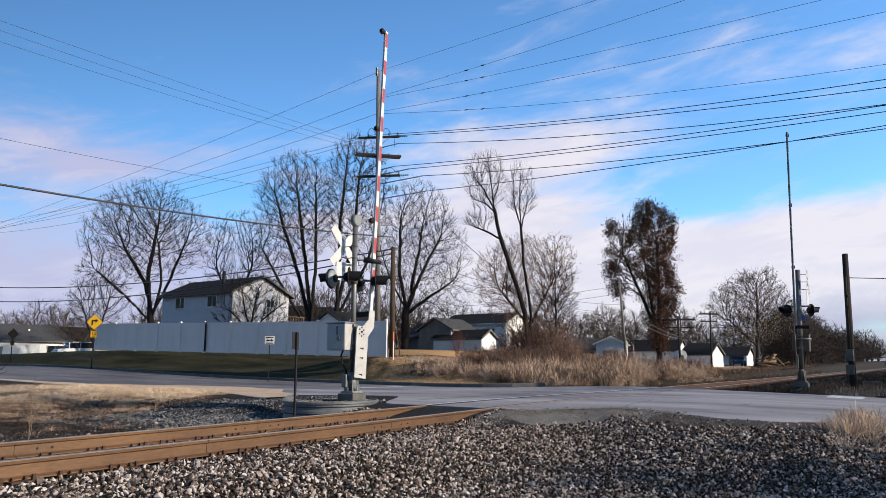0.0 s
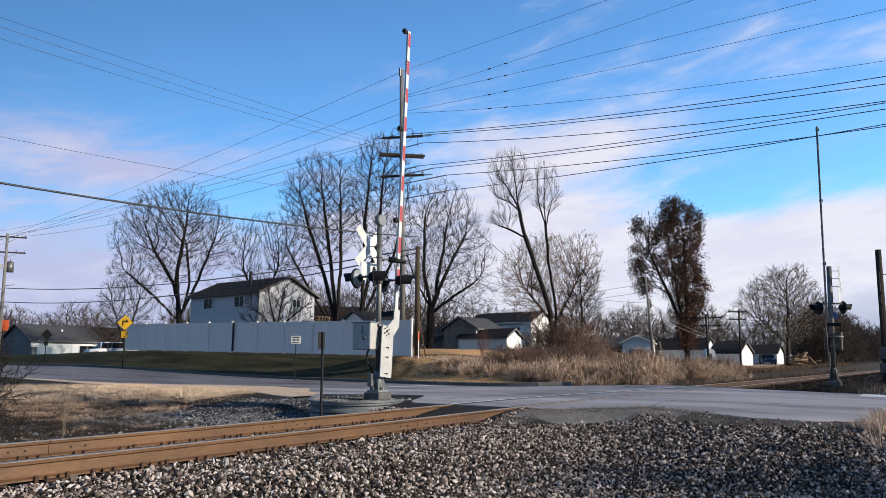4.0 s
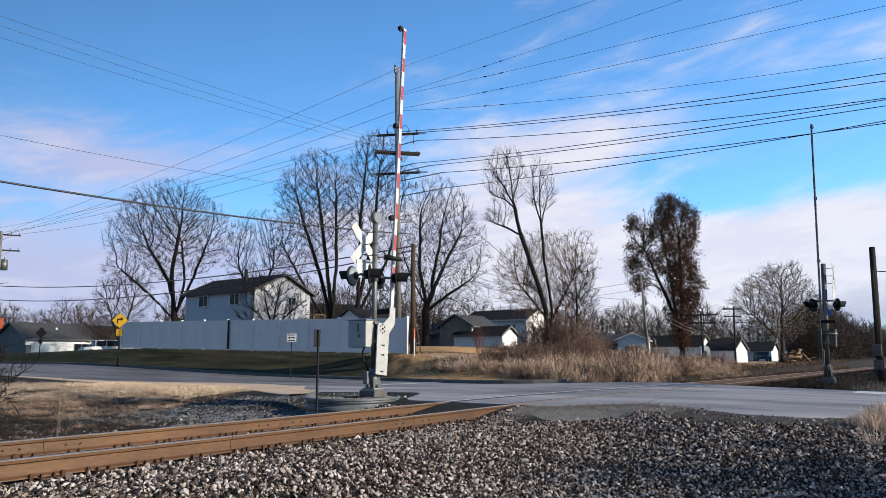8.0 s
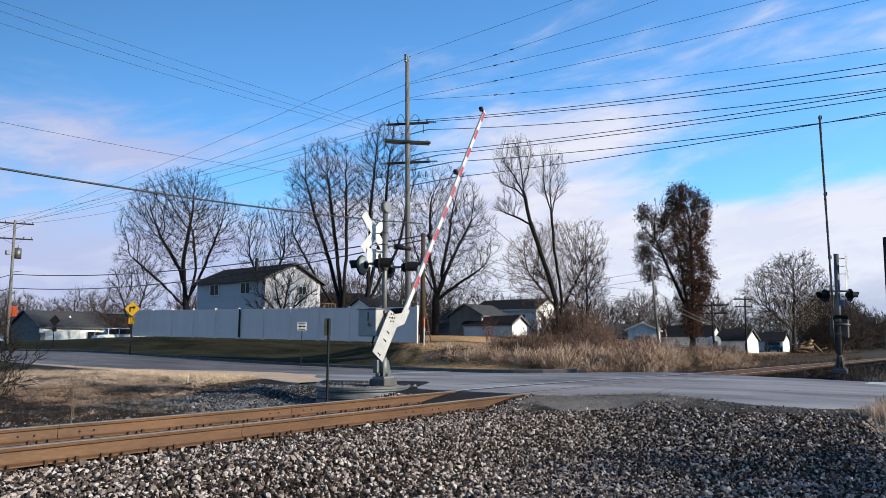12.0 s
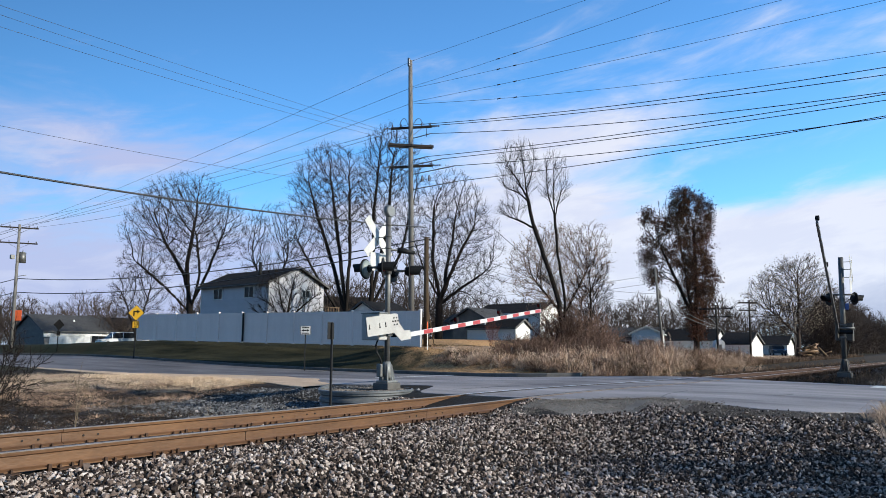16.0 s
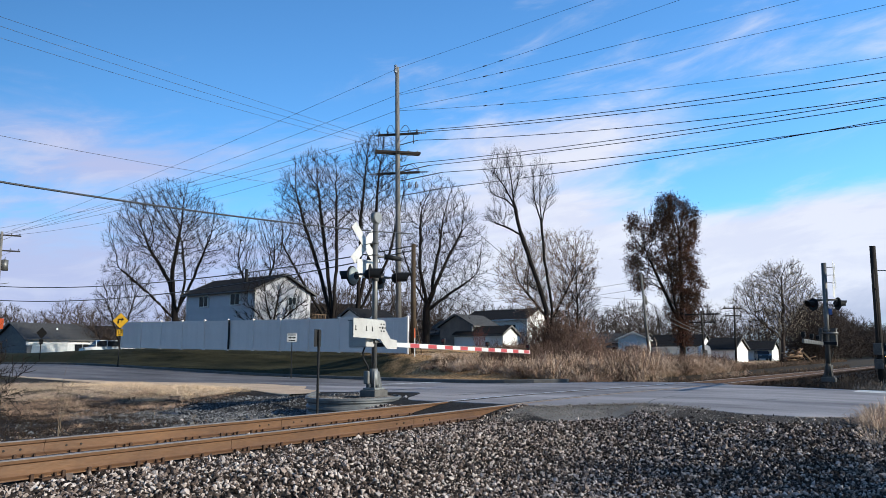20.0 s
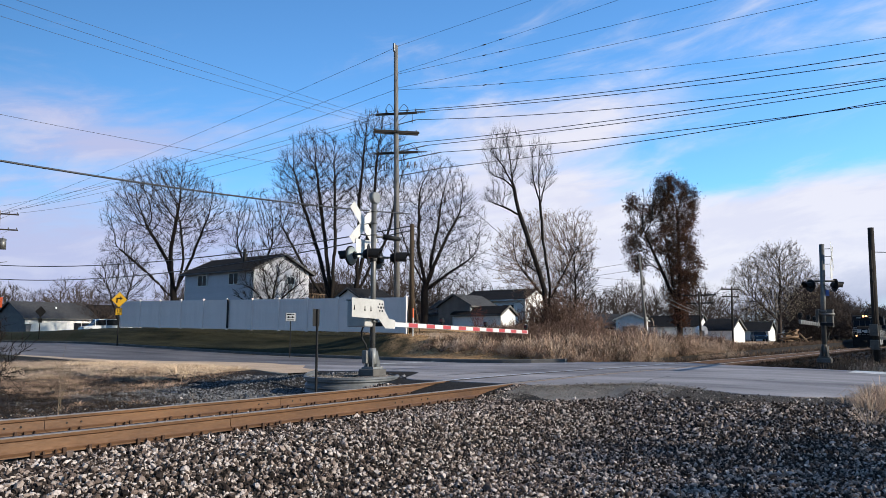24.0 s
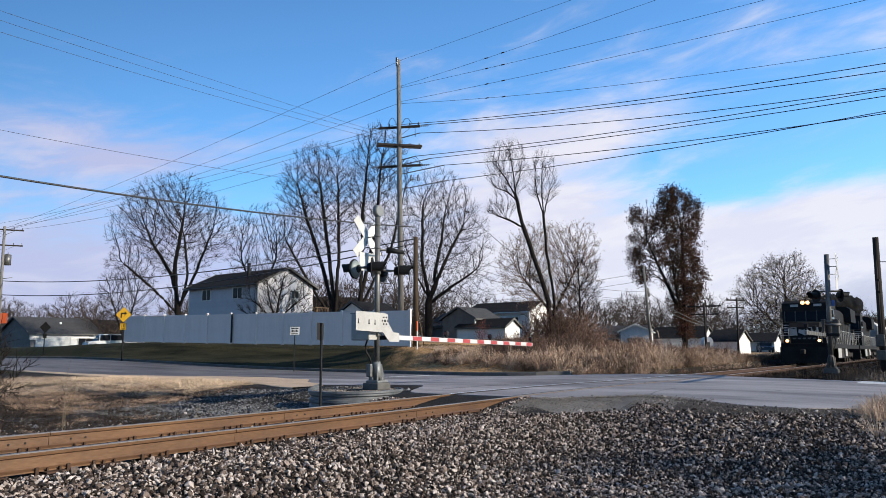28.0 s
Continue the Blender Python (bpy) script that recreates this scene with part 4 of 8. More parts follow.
def build_house(name, m, L, Wd, H, roof_h, wall_mat, roof_mat, label, front=(), side=(), left=(), over=0.4, board_len=0, doors=(), group="", edge="trim"):
    """A gabled house: L along X (eaves front faces -Y), Wd deep, ridge along X. front windows: (x, z, w, h)."""
    h = thing(name, m, label, "house" if L > 7 else "garage", group)
    bm = bmesh.new()
    # walls as one shell with gables at the two ends
    prism(bm, [(0, 0), (Wd, 0), (Wd, H), (Wd / 2, H + roof_h), (0, H)], 0, 0, L)
    part("wall", bm, wall_mat, h)
    if board_len:
        siding(h, pose(0, 0, 0), L, H, wall_mat)
        siding(h, pose(L, 0, 0, 0, 0, 90), Wd, H, wall_mat, roof_h)
        siding(h, pose(0, Wd, 0, 0, 0, -90), Wd, H, wall_mat, roof_h)
    t = 0.16
    sl = roof_h / (Wd / 2)
    ex = over
    for sgn in (0, 1):
        e0 = (-ex, H - ex * sl) if sgn == 0 else (Wd + ex, H - ex * sl)
        poly = [e0, (Wd / 2, H + roof_h), (Wd / 2, H + roof_h + t), (e0[0], e0[1] + t)]
        part("roof", prismm([(p[0], p[1] + 0.01) for p in poly], 0, -ex, L + ex), roof_mat, h)
    # fascia, gutter and barge boards
    for y in (-ex - 0.03, Wd + ex + 0.03):
        part("gutter", bbox(L / 2, y, H - ex * sl + 0.06, L + 2 * ex, 0.10, 0.14, 0.015), M[edge], h)
    for x in (-ex - 0.015, L + ex + 0.015):
        for a, b in (((-ex, H - ex * sl), (Wd / 2, H + roof_h)), ((Wd + ex, H - ex * sl), (Wd / 2, H + roof_h))):
            part("barge_board", prismm([(a[0], a[1]), (b[0], b[1]), (b[0], b[1] + 0.2), (a[0], a[1] + 0.2)], 0, x - 0.012, x + 0.012), M[edge], h)
    part("corner_trim", bbox(0, -0.0, H / 2, 0.1, 0.1, H), M["trim"], h)
    part("corner_trim", bbox(L, -0.0, H / 2, 0.1, 0.1, H), M["trim"], h)
    for x, z, w, hh in front:
        build_window(h, pose(x, -0.05, z), w, hh)
    for y, z, w, hh in side:
        build_window(h, pose(L + 0.05, y, z, 0, 0, 90), w, hh)
    for y, z, w, hh in left:
        build_window(h, pose(-0.05, y, z, 0, 0, -90), w, hh)
    for kind, face, u, w, hh in doors:
        mm = pose(u, -0.04, 0) if face == "front" else (pose(L + 0.04, u, 0, 0, 0, 90) if face == "side" else pose(-0.04, u, 0, 0, 0, -90))
        d = part(kind, bbox(0, 0, hh / 2, w, 0.05, hh, 0.008), M["greysiding"] if kind == "garage_door" else M["trim"], h, m=mm)
        if kind == "garage_door":
            for k in range(1, 4):
                part("door_panel", bbox(0, -0.03, hh * (k - 0.5) / 4 + hh / 8, w - 0.1, 0.02, hh / 4 - 0.04), M["greysiding"], d)
    return h


# two-storey house behind the fence: long wall along the fence, gable end towards the track
hb = build_house("house", pose(40.0, 57.3, 1.5, 0, 0, -90), 9.6, 6.5, 5.1, 1.45, M["siding"], M["shingle"],
                 "two-storey house with blue-grey siding and dark shingle roof", front=((2.6, 4.35, 1.25, 0.95), (7.0, 4.35, 1.25, 0.95)),
                 side=((4.2, 4.3, 0.9, 0.7),), board_len=1, edge="eaves")
part("air_conditioner", bbox(9.86, 4.2, 3.78, 0.36, 0.6, 0.4, 0.02), M["trim"], hb, "white window air conditioner")
part("flue", cylm((6.0, 1.9, 5.4), (6.0, 1.9, 7.3), 0.16, n=10), M["black"], hb)


# ---- poles and wires ----
def build_pole(name, x, y, height, r0, r1, material, label, arms=(), lean=(0, 0), z=None, group="utility poles"):
    z = gz(x, y) - 0.2 if z is None else z
    p = thing(name, pose(x, y, z, lean[1], lean[0], 0), label, "utility pole", group)
    part("shaft", cylm((0, 0, 0), (0, 0, height), r0, r1, 14), material, p)
    for za, half, ang, double in arms:
        for off in ((-0.16, 0.16) if double else (0.16,)):
            part("cross_arm", bbox(0, off, 0, half * 2, 0.10, 0.13, 0.008), M["poledark"], p, m=pose(0, 0, za, 0, 0, ang))
        bm = bmesh.new()
        for sx in (-1, 1):
            cyl(bm, (0, 0.12, -0.55), (sx * half * 0.55, 0.12, -0.05), 0.014, n=5)
        part("brace", bm, M["galv"], p, m=pose(0, 0, za, 0, 0, ang))
        for sx in (-0.92, -0.5, 0.5, 0.92):
            bm = bmesh.new()
            u = sx * half
            cyl(bm, (u, 0.16, 0.06), (u, 0.16, 0.12), 0.02, n=6)
            cyl(bm, (u, 0.16, 0.11), (u, 0.16, 0.17), 0.05, 0.055, 8)
            cyl(bm, (u, 0.16, 0.17), (u, 0.16, 0.24), 0.04, 0.03, 8)
            part("insulator", bm, M["porcelain"], p, m=pose(0, 0, za, 0, 0, ang))
    return p


def wire(a, b, sag, r=0.012, name="power_line", label="thin dark overhead wire", n=24, group="overhead wires", mat_="wire"):
    a, b = Vector(a), Vector(b)
    pts = [a.lerp(b, t / n) - Vector((0, 0, 4 * sag * (t / n) * (1 - t / n))) for t in range(n + 1)]
    me = mesh_of(name, tube_curve(pts, r, 4), M[mat_])
    return tagged(new(name, me), label, "overhead wire", group)


PX, PY = 30.3, 24.15
big = build_pole("utility_pole", PX, PY, 16.9, 0.17, 0.115, M["pole"], "tall grey wooden utility pole with three cross arms",
                 arms=((12.9, 1.2, -62, False), (11.75, 1.3, -42, True), (10.6, 1.25, -62, False)), z=0.6, lean=(-0.4, -0.5))
far_pole = build_pole("utility_pole", 29.1, 70.2, 11.5, 0.16, 0.11, M["pole"], "wooden utility pole with transformer and two cross arms",
                      arms=((11.2, 1.55, -23, False), (9.75, 1.55, -23, False)), z=0.9, lean=(-1.2, 0.8))
stub = build_pole("utility_pole", 30.1, 23.0, 6.1, 0.15, 0.12, M["polebrown"], "short brown wooden stub pole beside the fence", z=0.85)
part("guy_guard", cylm((0.5, -0.2, 0.1), (0.02, -0.02, 2.5), 0.03, n=8), M["deck"], stub, "pale wooden guy guard")
mid_pole = build_pole("utility_pole", 59.67, 20.18, 7.6, 0.12, 0.085, M["pole"], "leaning grey utility pole with a transformer",
                      arms=((7.2, 0.7, -40, False),), z=0.3, lean=(0.0, -2.9))
rail_pole = build_pole("utility_pole", 28.3, 1.62, 5.1, 0.115, 0.095, M["poledark"], "short dark creosoted pole with meter boxes", z=-0.5, lean=(-0.3, 1.2))


def build_wires():
    # spans running on over the road towards the next pole: start, heights, sag
    for y0, za, zb, sag in ((24.4, 17.5, 19.4, 0.0), (24.2, 15.93, 19.98, 0.6), (24.2, 15.83, 15.79, 0.61), (24.2, 15.0, 14.02, 0.42), (24.2, 14.88, 12.02, 1.48), (24.08, 13.61, 11.7, 1.27),
                            (24.08, 13.5, 10.77, 1.08), (22.86, 12.87, 11.01, 1.56), (23.13, 11.58, 11.15, 0.97), (22.1, 11.28, 10.34, 0.69), (21.2, 10.75, 10.4, 1.11), (21.0, 9.87, 11.21, 0.86)):
        wire((PX, y0, za), (PX, -26.0, zb), sag, 0.009 if za > 14.5 else 0.017, n=32)
        if y0 < 23.5:
            wire((PX, PY, za - 0.05), (PX, y0, za), 0.0, 0.03, "insulator_string", "string of dark insulators at the pole", n=2, group="insulators", mat_="porcelain")
    # spans towards the pole farther along the fence
    for za, zb, sag, dx in ((17.5, 12.3, 0.3, 0), (15.9, 12.2, 0.4, 0.2), (14.95, 12.0, 0.5, -0.2), (13.72, 12.5, 0.42, -1.0), (13.58, 12.35, 0.56, 0.1), (13.0, 12.3, 0.84, 1.1)):
        wire((PX, PY, za), (29.1 + dx, 70.2, zb), sag, 0.011, n=32)
        wire((29.1 + dx, 70.2, zb), (29.0 + dx, 120.0, zb - 0.8), sag, 0.012)
    # lines that cross over the road to the other side
    for y0, za, zb, sag in ((24.4, 12.85, 11.62, 0.41), (24.6, 12.86, 14.0, 1.6), (24.9, 12.7, 12.71, 1.29), (24.2, 9.83, 10.28, 2.2)):
        wire((PX, y0, za), (-28.0, y0, zb), sag, 0.007, n=32)
    wire((30.1, 23.0, 7.5), (-28.0, 23.2, 8.0), 1.6, 0.035, "telephone_cable", "thick telephone cable over the road", n=32)
    for z_, zb, sg in ((6.85, 7.33, 0.86), (6.6, 6.05, 1.0)):
        wire((30.1, 23.0, z_), (29.1, 70.2, zb), sg, 0.035, "telephone_cable", "thick telephone cable along the fence", n=32)
        wire((29.1, 70.2, zb), (29.0, 115.0, zb), 0.8, 0.035, "telephone_cable", "thick telephone cable along the fence")
    for z_, zb in ((6.7, 5.6), (6.3, 4.9), (5.9, 4.4)):
        wire((30.1, 23.0, z_), (59.5, 20.4, zb), 0.7, 0.014, "telephone_cable", "thin telephone cable towards the houses")
    # service drops from the tall pole to the leaning pole by the houses
    for y0, za, zb, sag in ((23.4, 11.7, 5.2, 3.0), (23.0, 11.0, 4.6, 2.4)):
        wire((PX + 0.3, y0, za), (59.6, 20.4, zb), sag, 0.011, n=32)
    # dead-end insulators, cutouts and pins on the cross arms
    for za, ang, half in ((12.9, -62, 1.2), (10.6, -62, 1.25)):
        m = pose(0, 0, za - 0.6, 0, 0, ang)
        for u in (-0.95, -0.55, 0.55, 0.95):
            for e in (-1, 1):
                bm = bmesh.new()
                for k in range(4):
                    cyl(bm, (u * half + e * (0.1 + 0.11 * k), 0.2, 0.62), (u * half + e * (0.16 + 0.11 * k), 0.2, 0.62), 0.06, 0.045, 8)
                cyl(bm, (u * half, 0.2, 0.62), (u * half + e * 0.56, 0.2, 0.62), 0.014, n=5)
                part("dead_end_insulator", bm, M["porcelain"], big, m=m)
    for u in (-1.0, -0.6, 0.6, 1.0):
        bm = bmesh.new()
        cyl(bm, (u, 0.22, 9.72), (u, 0.22, 10.05), 0.05, 0.04, 8)
        cyl(bm, (u + 0.12, 0.22, 9.68), (u + 0.05, 0.22, 10.08), 0.02, n=6)
        part("cutout", bm, M["porcelain"], big, m=pose(0, 0, 0, 0, 0, -62))
    for u in (-1.15, -0.85, 0.9):
        part("pin", cylm((u, 0.16, 12.3), (u, 0.16, 12.95), 0.02, 0.012, 6), M["poledark"], big, m=pose(0, 0, 0, 0, 0, -62))
    part("top_bracket", bbox(-0.14, 0.0, 16.75, 0.12, 0.12, 0.5, 0.01), M["porcelain"], big)
    # jumper loops round the cross arms
    for k, (a, b, h) in enumerate((((-0.4, 0.5), (-0.1, 0.1), 0.4), ((0.1, -0.1), (0.45, -0.6), 0.4), ((-0.5, 0.7), (-0.15, 0.2), 0.35), ((0.2, -0.2), (0.6, -0.9), 0.35))):
        z0 = 13.6 if k < 2 else 11.3
        pts = [(PX + a[0] + (b[0] - a[0]) * t / 8, PY + a[1] + (b[1] - a[1]) * t / 8, z0 + h * math.sin(math.pi * t / 8)) for t in range(9)]
        part("jumper", tube_curve([Vector(q) - Vector((PX, PY, 0.6)) for q in pts], 0.016, 5), M["wire"], big)


build_wires()
def hang(y, y0, za, y1, zb, sag):
    t = (y - y0) / (y1 - y0)
    return za + (zb - za) * t - 4 * sag * t * (1 - t)


for za, zb, sag in ((15.93, 19.98, 0.6), (15.83, 15.79, 0.61), (15.0, 14.02, 0.42), (14.88, 12.02, 1.48)):
    z0 = hang(18.4, 24.2, za, -26.0, zb, sag)
    damper = thing("vibration_damper", pose(PX, 18.4, z0), "pair of dark dampers clamped on the wire", "wire damper", "wire dampers")
    for dy in (0, -1.0):
        zz = hang(18.4 + dy, 24.2, za, -26.0, zb, sag) - z0
        part("weight", cylm((0, dy - 0.1, zz), (0, dy + 0.1, zz), 0.03, n=8), M["wire"], damper)


# ---- trees ----
def rot_about(v, axis, ang):
    return Matrix.Rotation(ang, 3, axis) @ v


class Twigs:
    """Collects tapered branch tubes as arrays."""
    def __init__(self):
        self.v, self.f = [], []
        self.tips = []

    def tube(self, pts, radii, n):
        o = len(self.v)
        for i, p in enumerate(pts):
            d = (pts[min(i + 1, len(pts) - 1)] - pts[max(i - 1, 0)]).normalized()
            a = d.orthogonal().normalized()
            b = d.cross(a)
            for k in range(n):
                t = 2 * math.pi * k / n
                self.v.append(p + (a * math.cos(t) + b * math.sin(t)) * radii[i])
        for i in range(len(pts) - 1):
            for k in range(n):
                self.f.append((o + i * n + k, o + i * n + (k + 1) % n, o + (i + 1) * n + (k + 1) % n, o + (i + 1) * n + k))


def branch(rng, out, levels, lv, p, d, length, rad, spread, up, counts, bare=0.28):
    n = max(3, 7 - lv)
    segs = 6 if lv == 0 else (5 if lv < 2 else (4 if lv < 3 else (3 if lv < levels else 2)))
    pts, rr = [p.copy()], [rad]
    dirs = [d.copy()]
    cur, dd = p.copy(), d.copy()
    wob = (0.06, 0.13, 0.19, 0.24, 0.28, 0.3)[lv]
    for i in range(segs):
        dd = (dd + Vector((rng.gauss(0, wob), rng.gauss(0, wob), rng.gauss(0, wob) + up * (0.12 if lv else 0.03)))).normalized()
        cur = cur + dd * (length / segs)
        pts.append(cur.copy())
        dirs.append(dd.copy())
        rr.append(rad * (1 - 0.72 * (i + 1) / segs) if lv < levels else rad * (1 - 0.6 * (i + 1) / segs))
    out[min(lv, 2) if lv < 2 else 1].tube(pts, rr, n if lv < 2 else 3)
    if lv >= levels:
        out[1].tips.append(pts[-1])
        return
    k = counts[lv]
    for j in range(k):
        u = (bare if lv == 0 else 0.18) + (0.98 - (bare if lv == 0 else 0.18)) * (j + rng.random() * 0.9) / k
        i = min(int(u * segs), segs - 1)
        w = u * segs - i
        q = pts[i].lerp(pts[i + 1], w)
        dv = dirs[i + 1]
        ax = dv.orthogonal().normalized()
        ax = rot_about(ax, dv, rng.uniform(0, 2 * math.pi))
        ang = radians(rng.uniform(0.65, 1.2) * spread)
        nd = rot_about(dv, ax, ang)
        ln = length * rng.uniform(0.5, 0.8) * (1.12 - 0.55 * u)
        r = max(rr[i] * (1 - w) + rr[i + 1] * w, 0.004) * rng.uniform(0.45, 0.62)
        branch(rng, out, levels, lv + 1, q, nd, ln, max(r, 0.006), spread, up, counts)
    # the leader goes on
    branch(rng, out, levels, lv + 1, pts[-1], dirs[-1], length * 0.5, rr[-1] * 0.9, spread, up, counts)


def tree_meshes(seed, stems, levels=4, counts=(9, 6, 5, 4), spread=42, up=0.6, bare=0.28):
    """stems: (dx, dy, tilt_x, tilt_y, length, radius) of each main stem."""
    rng = random.Random(seed)
    out = {0: Twigs(), 1: Twigs()}
    for dx, dy, tx, ty, ln, r in stems:
        branch(rng, out, levels, 0, Vector((dx, dy, -0.3)), Vector((tx, ty, 1)).normalized(), ln, r, spread, up, counts, bare)
    return out


def grow(seed, stems, crowns, n, root_r, step=0.45, reach=2.6, kill=0.8, up=0.12, inertia=0.55, tip=0.012, twigs=2, twig_len=0.55, jitter=0.1, outward=0.6):
    """Branches that grow from the stems into the free room of the crowns (ellipsoids cx, cy, cz, rx, ry, rz);
    each limb is as thick as the twigs that it carries ask for."""
    rng = np.random.RandomState(seed)
    pos, par = [], []
    for line in stems:
        pts = [np.array(p, float) for p in line]
        last = -1
        if pos:
            d = np.linalg.norm(np.array(pos) - pts[0], axis=1)
            last = int(d.argmin())
        for k, (p, q) in enumerate(zip(pts, pts[1:])):
            m = max(1, int(round(np.linalg.norm(q - p) / step)))
            for i in range(0 if (k == 0 and last < 0) else 1, m + 1):
                w = p + (q - p) * i / m + (rng.normal(0, 0.045 * step / 0.45, 3) if i < m and (k or i) else 0)
                pos.append(w)
                par.append(last)
                last = len(pos) - 1
    vol = np.array([c[3] * c[4] * c[5] for c in crowns])
    mids = np.array([c[:3] for c in crowns], float)
    sizes = np.array([c[3:6] for c in crowns], float)
    hearts = mids - np.array([0, 0, 1.1]) * sizes
    A = []
    for c, v in zip(crowns, vol / vol.sum()):
        u = rng.normal(size=(int(n * v), 3))
        u *= (rng.uniform(0.05, 1, len(u)) ** 0.42 / np.linalg.norm(u, axis=1))[:, None]
        A.append(np.array(c[:3]) + u * np.array(c[3:6]))
    A = np.concatenate(A)
    P = np.array(pos)
    dist = np.full(len(A), 1e9)
    near = np.zeros(len(A), int)
    new_from = 0
    kids = {}
    for it in range(140):
        d = np.linalg.norm(A[:, None] - P[None, new_from:], axis=2)
        j = d.argmin(1)
        dm = d[np.arange(len(A)), j]
        better = dm < dist
        dist[better], near[better] = dm[better], j[better] + new_from
        keep = dist > kill
        A, dist, near = A[keep], dist[keep], near[keep]
        if not len(A):
            break
        r = reach if it > 12 else 99
        act = dist < r
        if not act.any():
            break
        new_from = len(P)
        fresh = []
        for k in np.unique(near[act]):
            if kids.get(k, 0) >= 3:
                continue
            sel = act & (near == k)
            v = (A[sel] - P[k]) / dist[sel][:, None]
            v = v.sum(0) / max(np.linalg.norm(v.sum(0)), 1e-6)
            if par[k] >= 0:
                w = P[k] - P[par[k]]
                v = v + inertia * w / max(np.linalg.norm(w), 1e-6)
            w = P[k] - hearts[np.linalg.norm((P[k] - mids) / sizes, axis=1).argmin()]
            v = v + outward * w / max(np.linalg.norm(w), 1e-6) + np.array([0, 0, up]) + rng.normal(0, jitter, 3)
            fresh.append(P[k] + v / np.linalg.norm(v) * step)
            par.append(int(k))
            kids[k] = kids.get(k, 0) + 1
        if not fresh:
            break
        P = np.concatenate([P, np.array(fresh)])
    N = len(P)
    child = [[] for _ in range(N)]
    for i, p in enumerate(par):
        if p >= 0:
            child[p].append(i)
    nl = np.zeros(N)
    for i in range(N - 1, -1, -1):
        nl[i] = 1 if not child[i] else sum(nl[c] for c in child[i])
    power = math.log(max(nl.max(), 3)) / math.log(root_r / tip)
    R = tip * nl ** (1 / power)
    out = {0: Twigs(), 1: Twigs()}
    V = [Vector(p) for p in P]
    todo = [i for i in range(N) if par[i] < 0]
    while todo:
        i = todo.pop()
        line, rad = ([V[par[i]]], [min(R[par[i]], R[i] * 1.15)]) if par[i] >= 0 else ([], [])
        while True:
            line.append(V[i])
            rad.append(R[i])
            if not child[i]:
                break
            best = max(child[i], key=lambda c: nl[c])
            todo += [c for c in child[i] if c != best]
            i = best
        if len(line) < 2:
            continue
        for k in range(1, len(line) - 1):
            if par and len(line) > 4:
                line[k] = line[k] * 0.5 + (line[k - 1] + line[k + 1]) * 0.25
        rad[-1] *= 0.5
        big = max(rad[:2]) > 0.05
        out[0 if big else 1].tube(line, rad, 7 if rad[0] > 0.15 else (5 if big else 3))
    rr = random.Random(seed)
    for i in range(N):
        if R[i] < 0.035 and par[i] >= 0:
            d = (V[i] - V[par[i]]).normalized()
            for _ in range(twigs):
                away = (V[i] - Vector(hearts[np.linalg.norm((P[i] - mids) / sizes, axis=1).argmin()])).normalized() * 0.8
                e = (d + away + Vector((rr.gauss(0, 0.5), rr.gauss(0, 0.5), rr.gauss(0.2, 0.45)))).normalized()
                ln = twig_len * rr.uniform(0.4, 1.2)
                m = V[i] + e * ln * 0.5 + Vector((rr.gauss(0, 0.04), rr.gauss(0, 0.04), rr.gauss(0.02, 0.04)))
                out[1].tube([V[i], m, V[i] + e * ln + Vector((0, 0, 0.06 * ln))], [tip * 0.8, tip * 0.62, tip * 0.35], 3)
                out[1].tips.append(V[i] + e * ln)
    return out


def leaves_mesh(seed, tips, per, size, radius, material):
    rng = np.random.RandomState(seed)
    T = np.array([tuple(t) for t in tips])
    C = np.repeat(T, per, axis=0) + rng.normal(0, radius, (len(T) * per, 3))
    n = len(C)
    a = rng.normal(size=(n, 3)); a /= np.linalg.norm(a, axis=1, keepdims=True)
    b = np.cross(a, rng.normal(size=(n, 3))); b /= np.linalg.norm(b, axis=1, keepdims=True)
    s = size * rng.uniform(0.6, 1.3, (n, 1))
    mid = np.cross(a, b) * s * 0.25
    V = np.stack([C - a * s, C + b * s * 0.55 + mid, C + a * s, C - b * s * 0.55 + mid], 1).reshape(-1, 3)
    F = np.arange(4 * n).reshape(n, 4)
    return fast_mesh("leaves", V, F, material)


def plant_tree(name, x, y, label, meshes, z=None, rz=0.0, leaf=None, bark="bark", crown="twig", sc=(1, 1, 1), group=""):
    z = gz(x, y) if z is None else z
    t = thing(name, pose(x, y, z, 0, 0, rz) @ Matrix.Diagonal((*sc, 1)), label, "tree", group)
    for key, nm, mt in ((0, "trunk", M[bark]), (1, "crown", M[crown])):
        o = meshes[key]
        if o.v:
            me = fast_mesh(nm, np.array([tuple(v) for v in o.v]), np.array(o.f), mt, True)
            piece(nm, me, t)
    if leaf:
        piece("leaves", leaf, t)
    return t


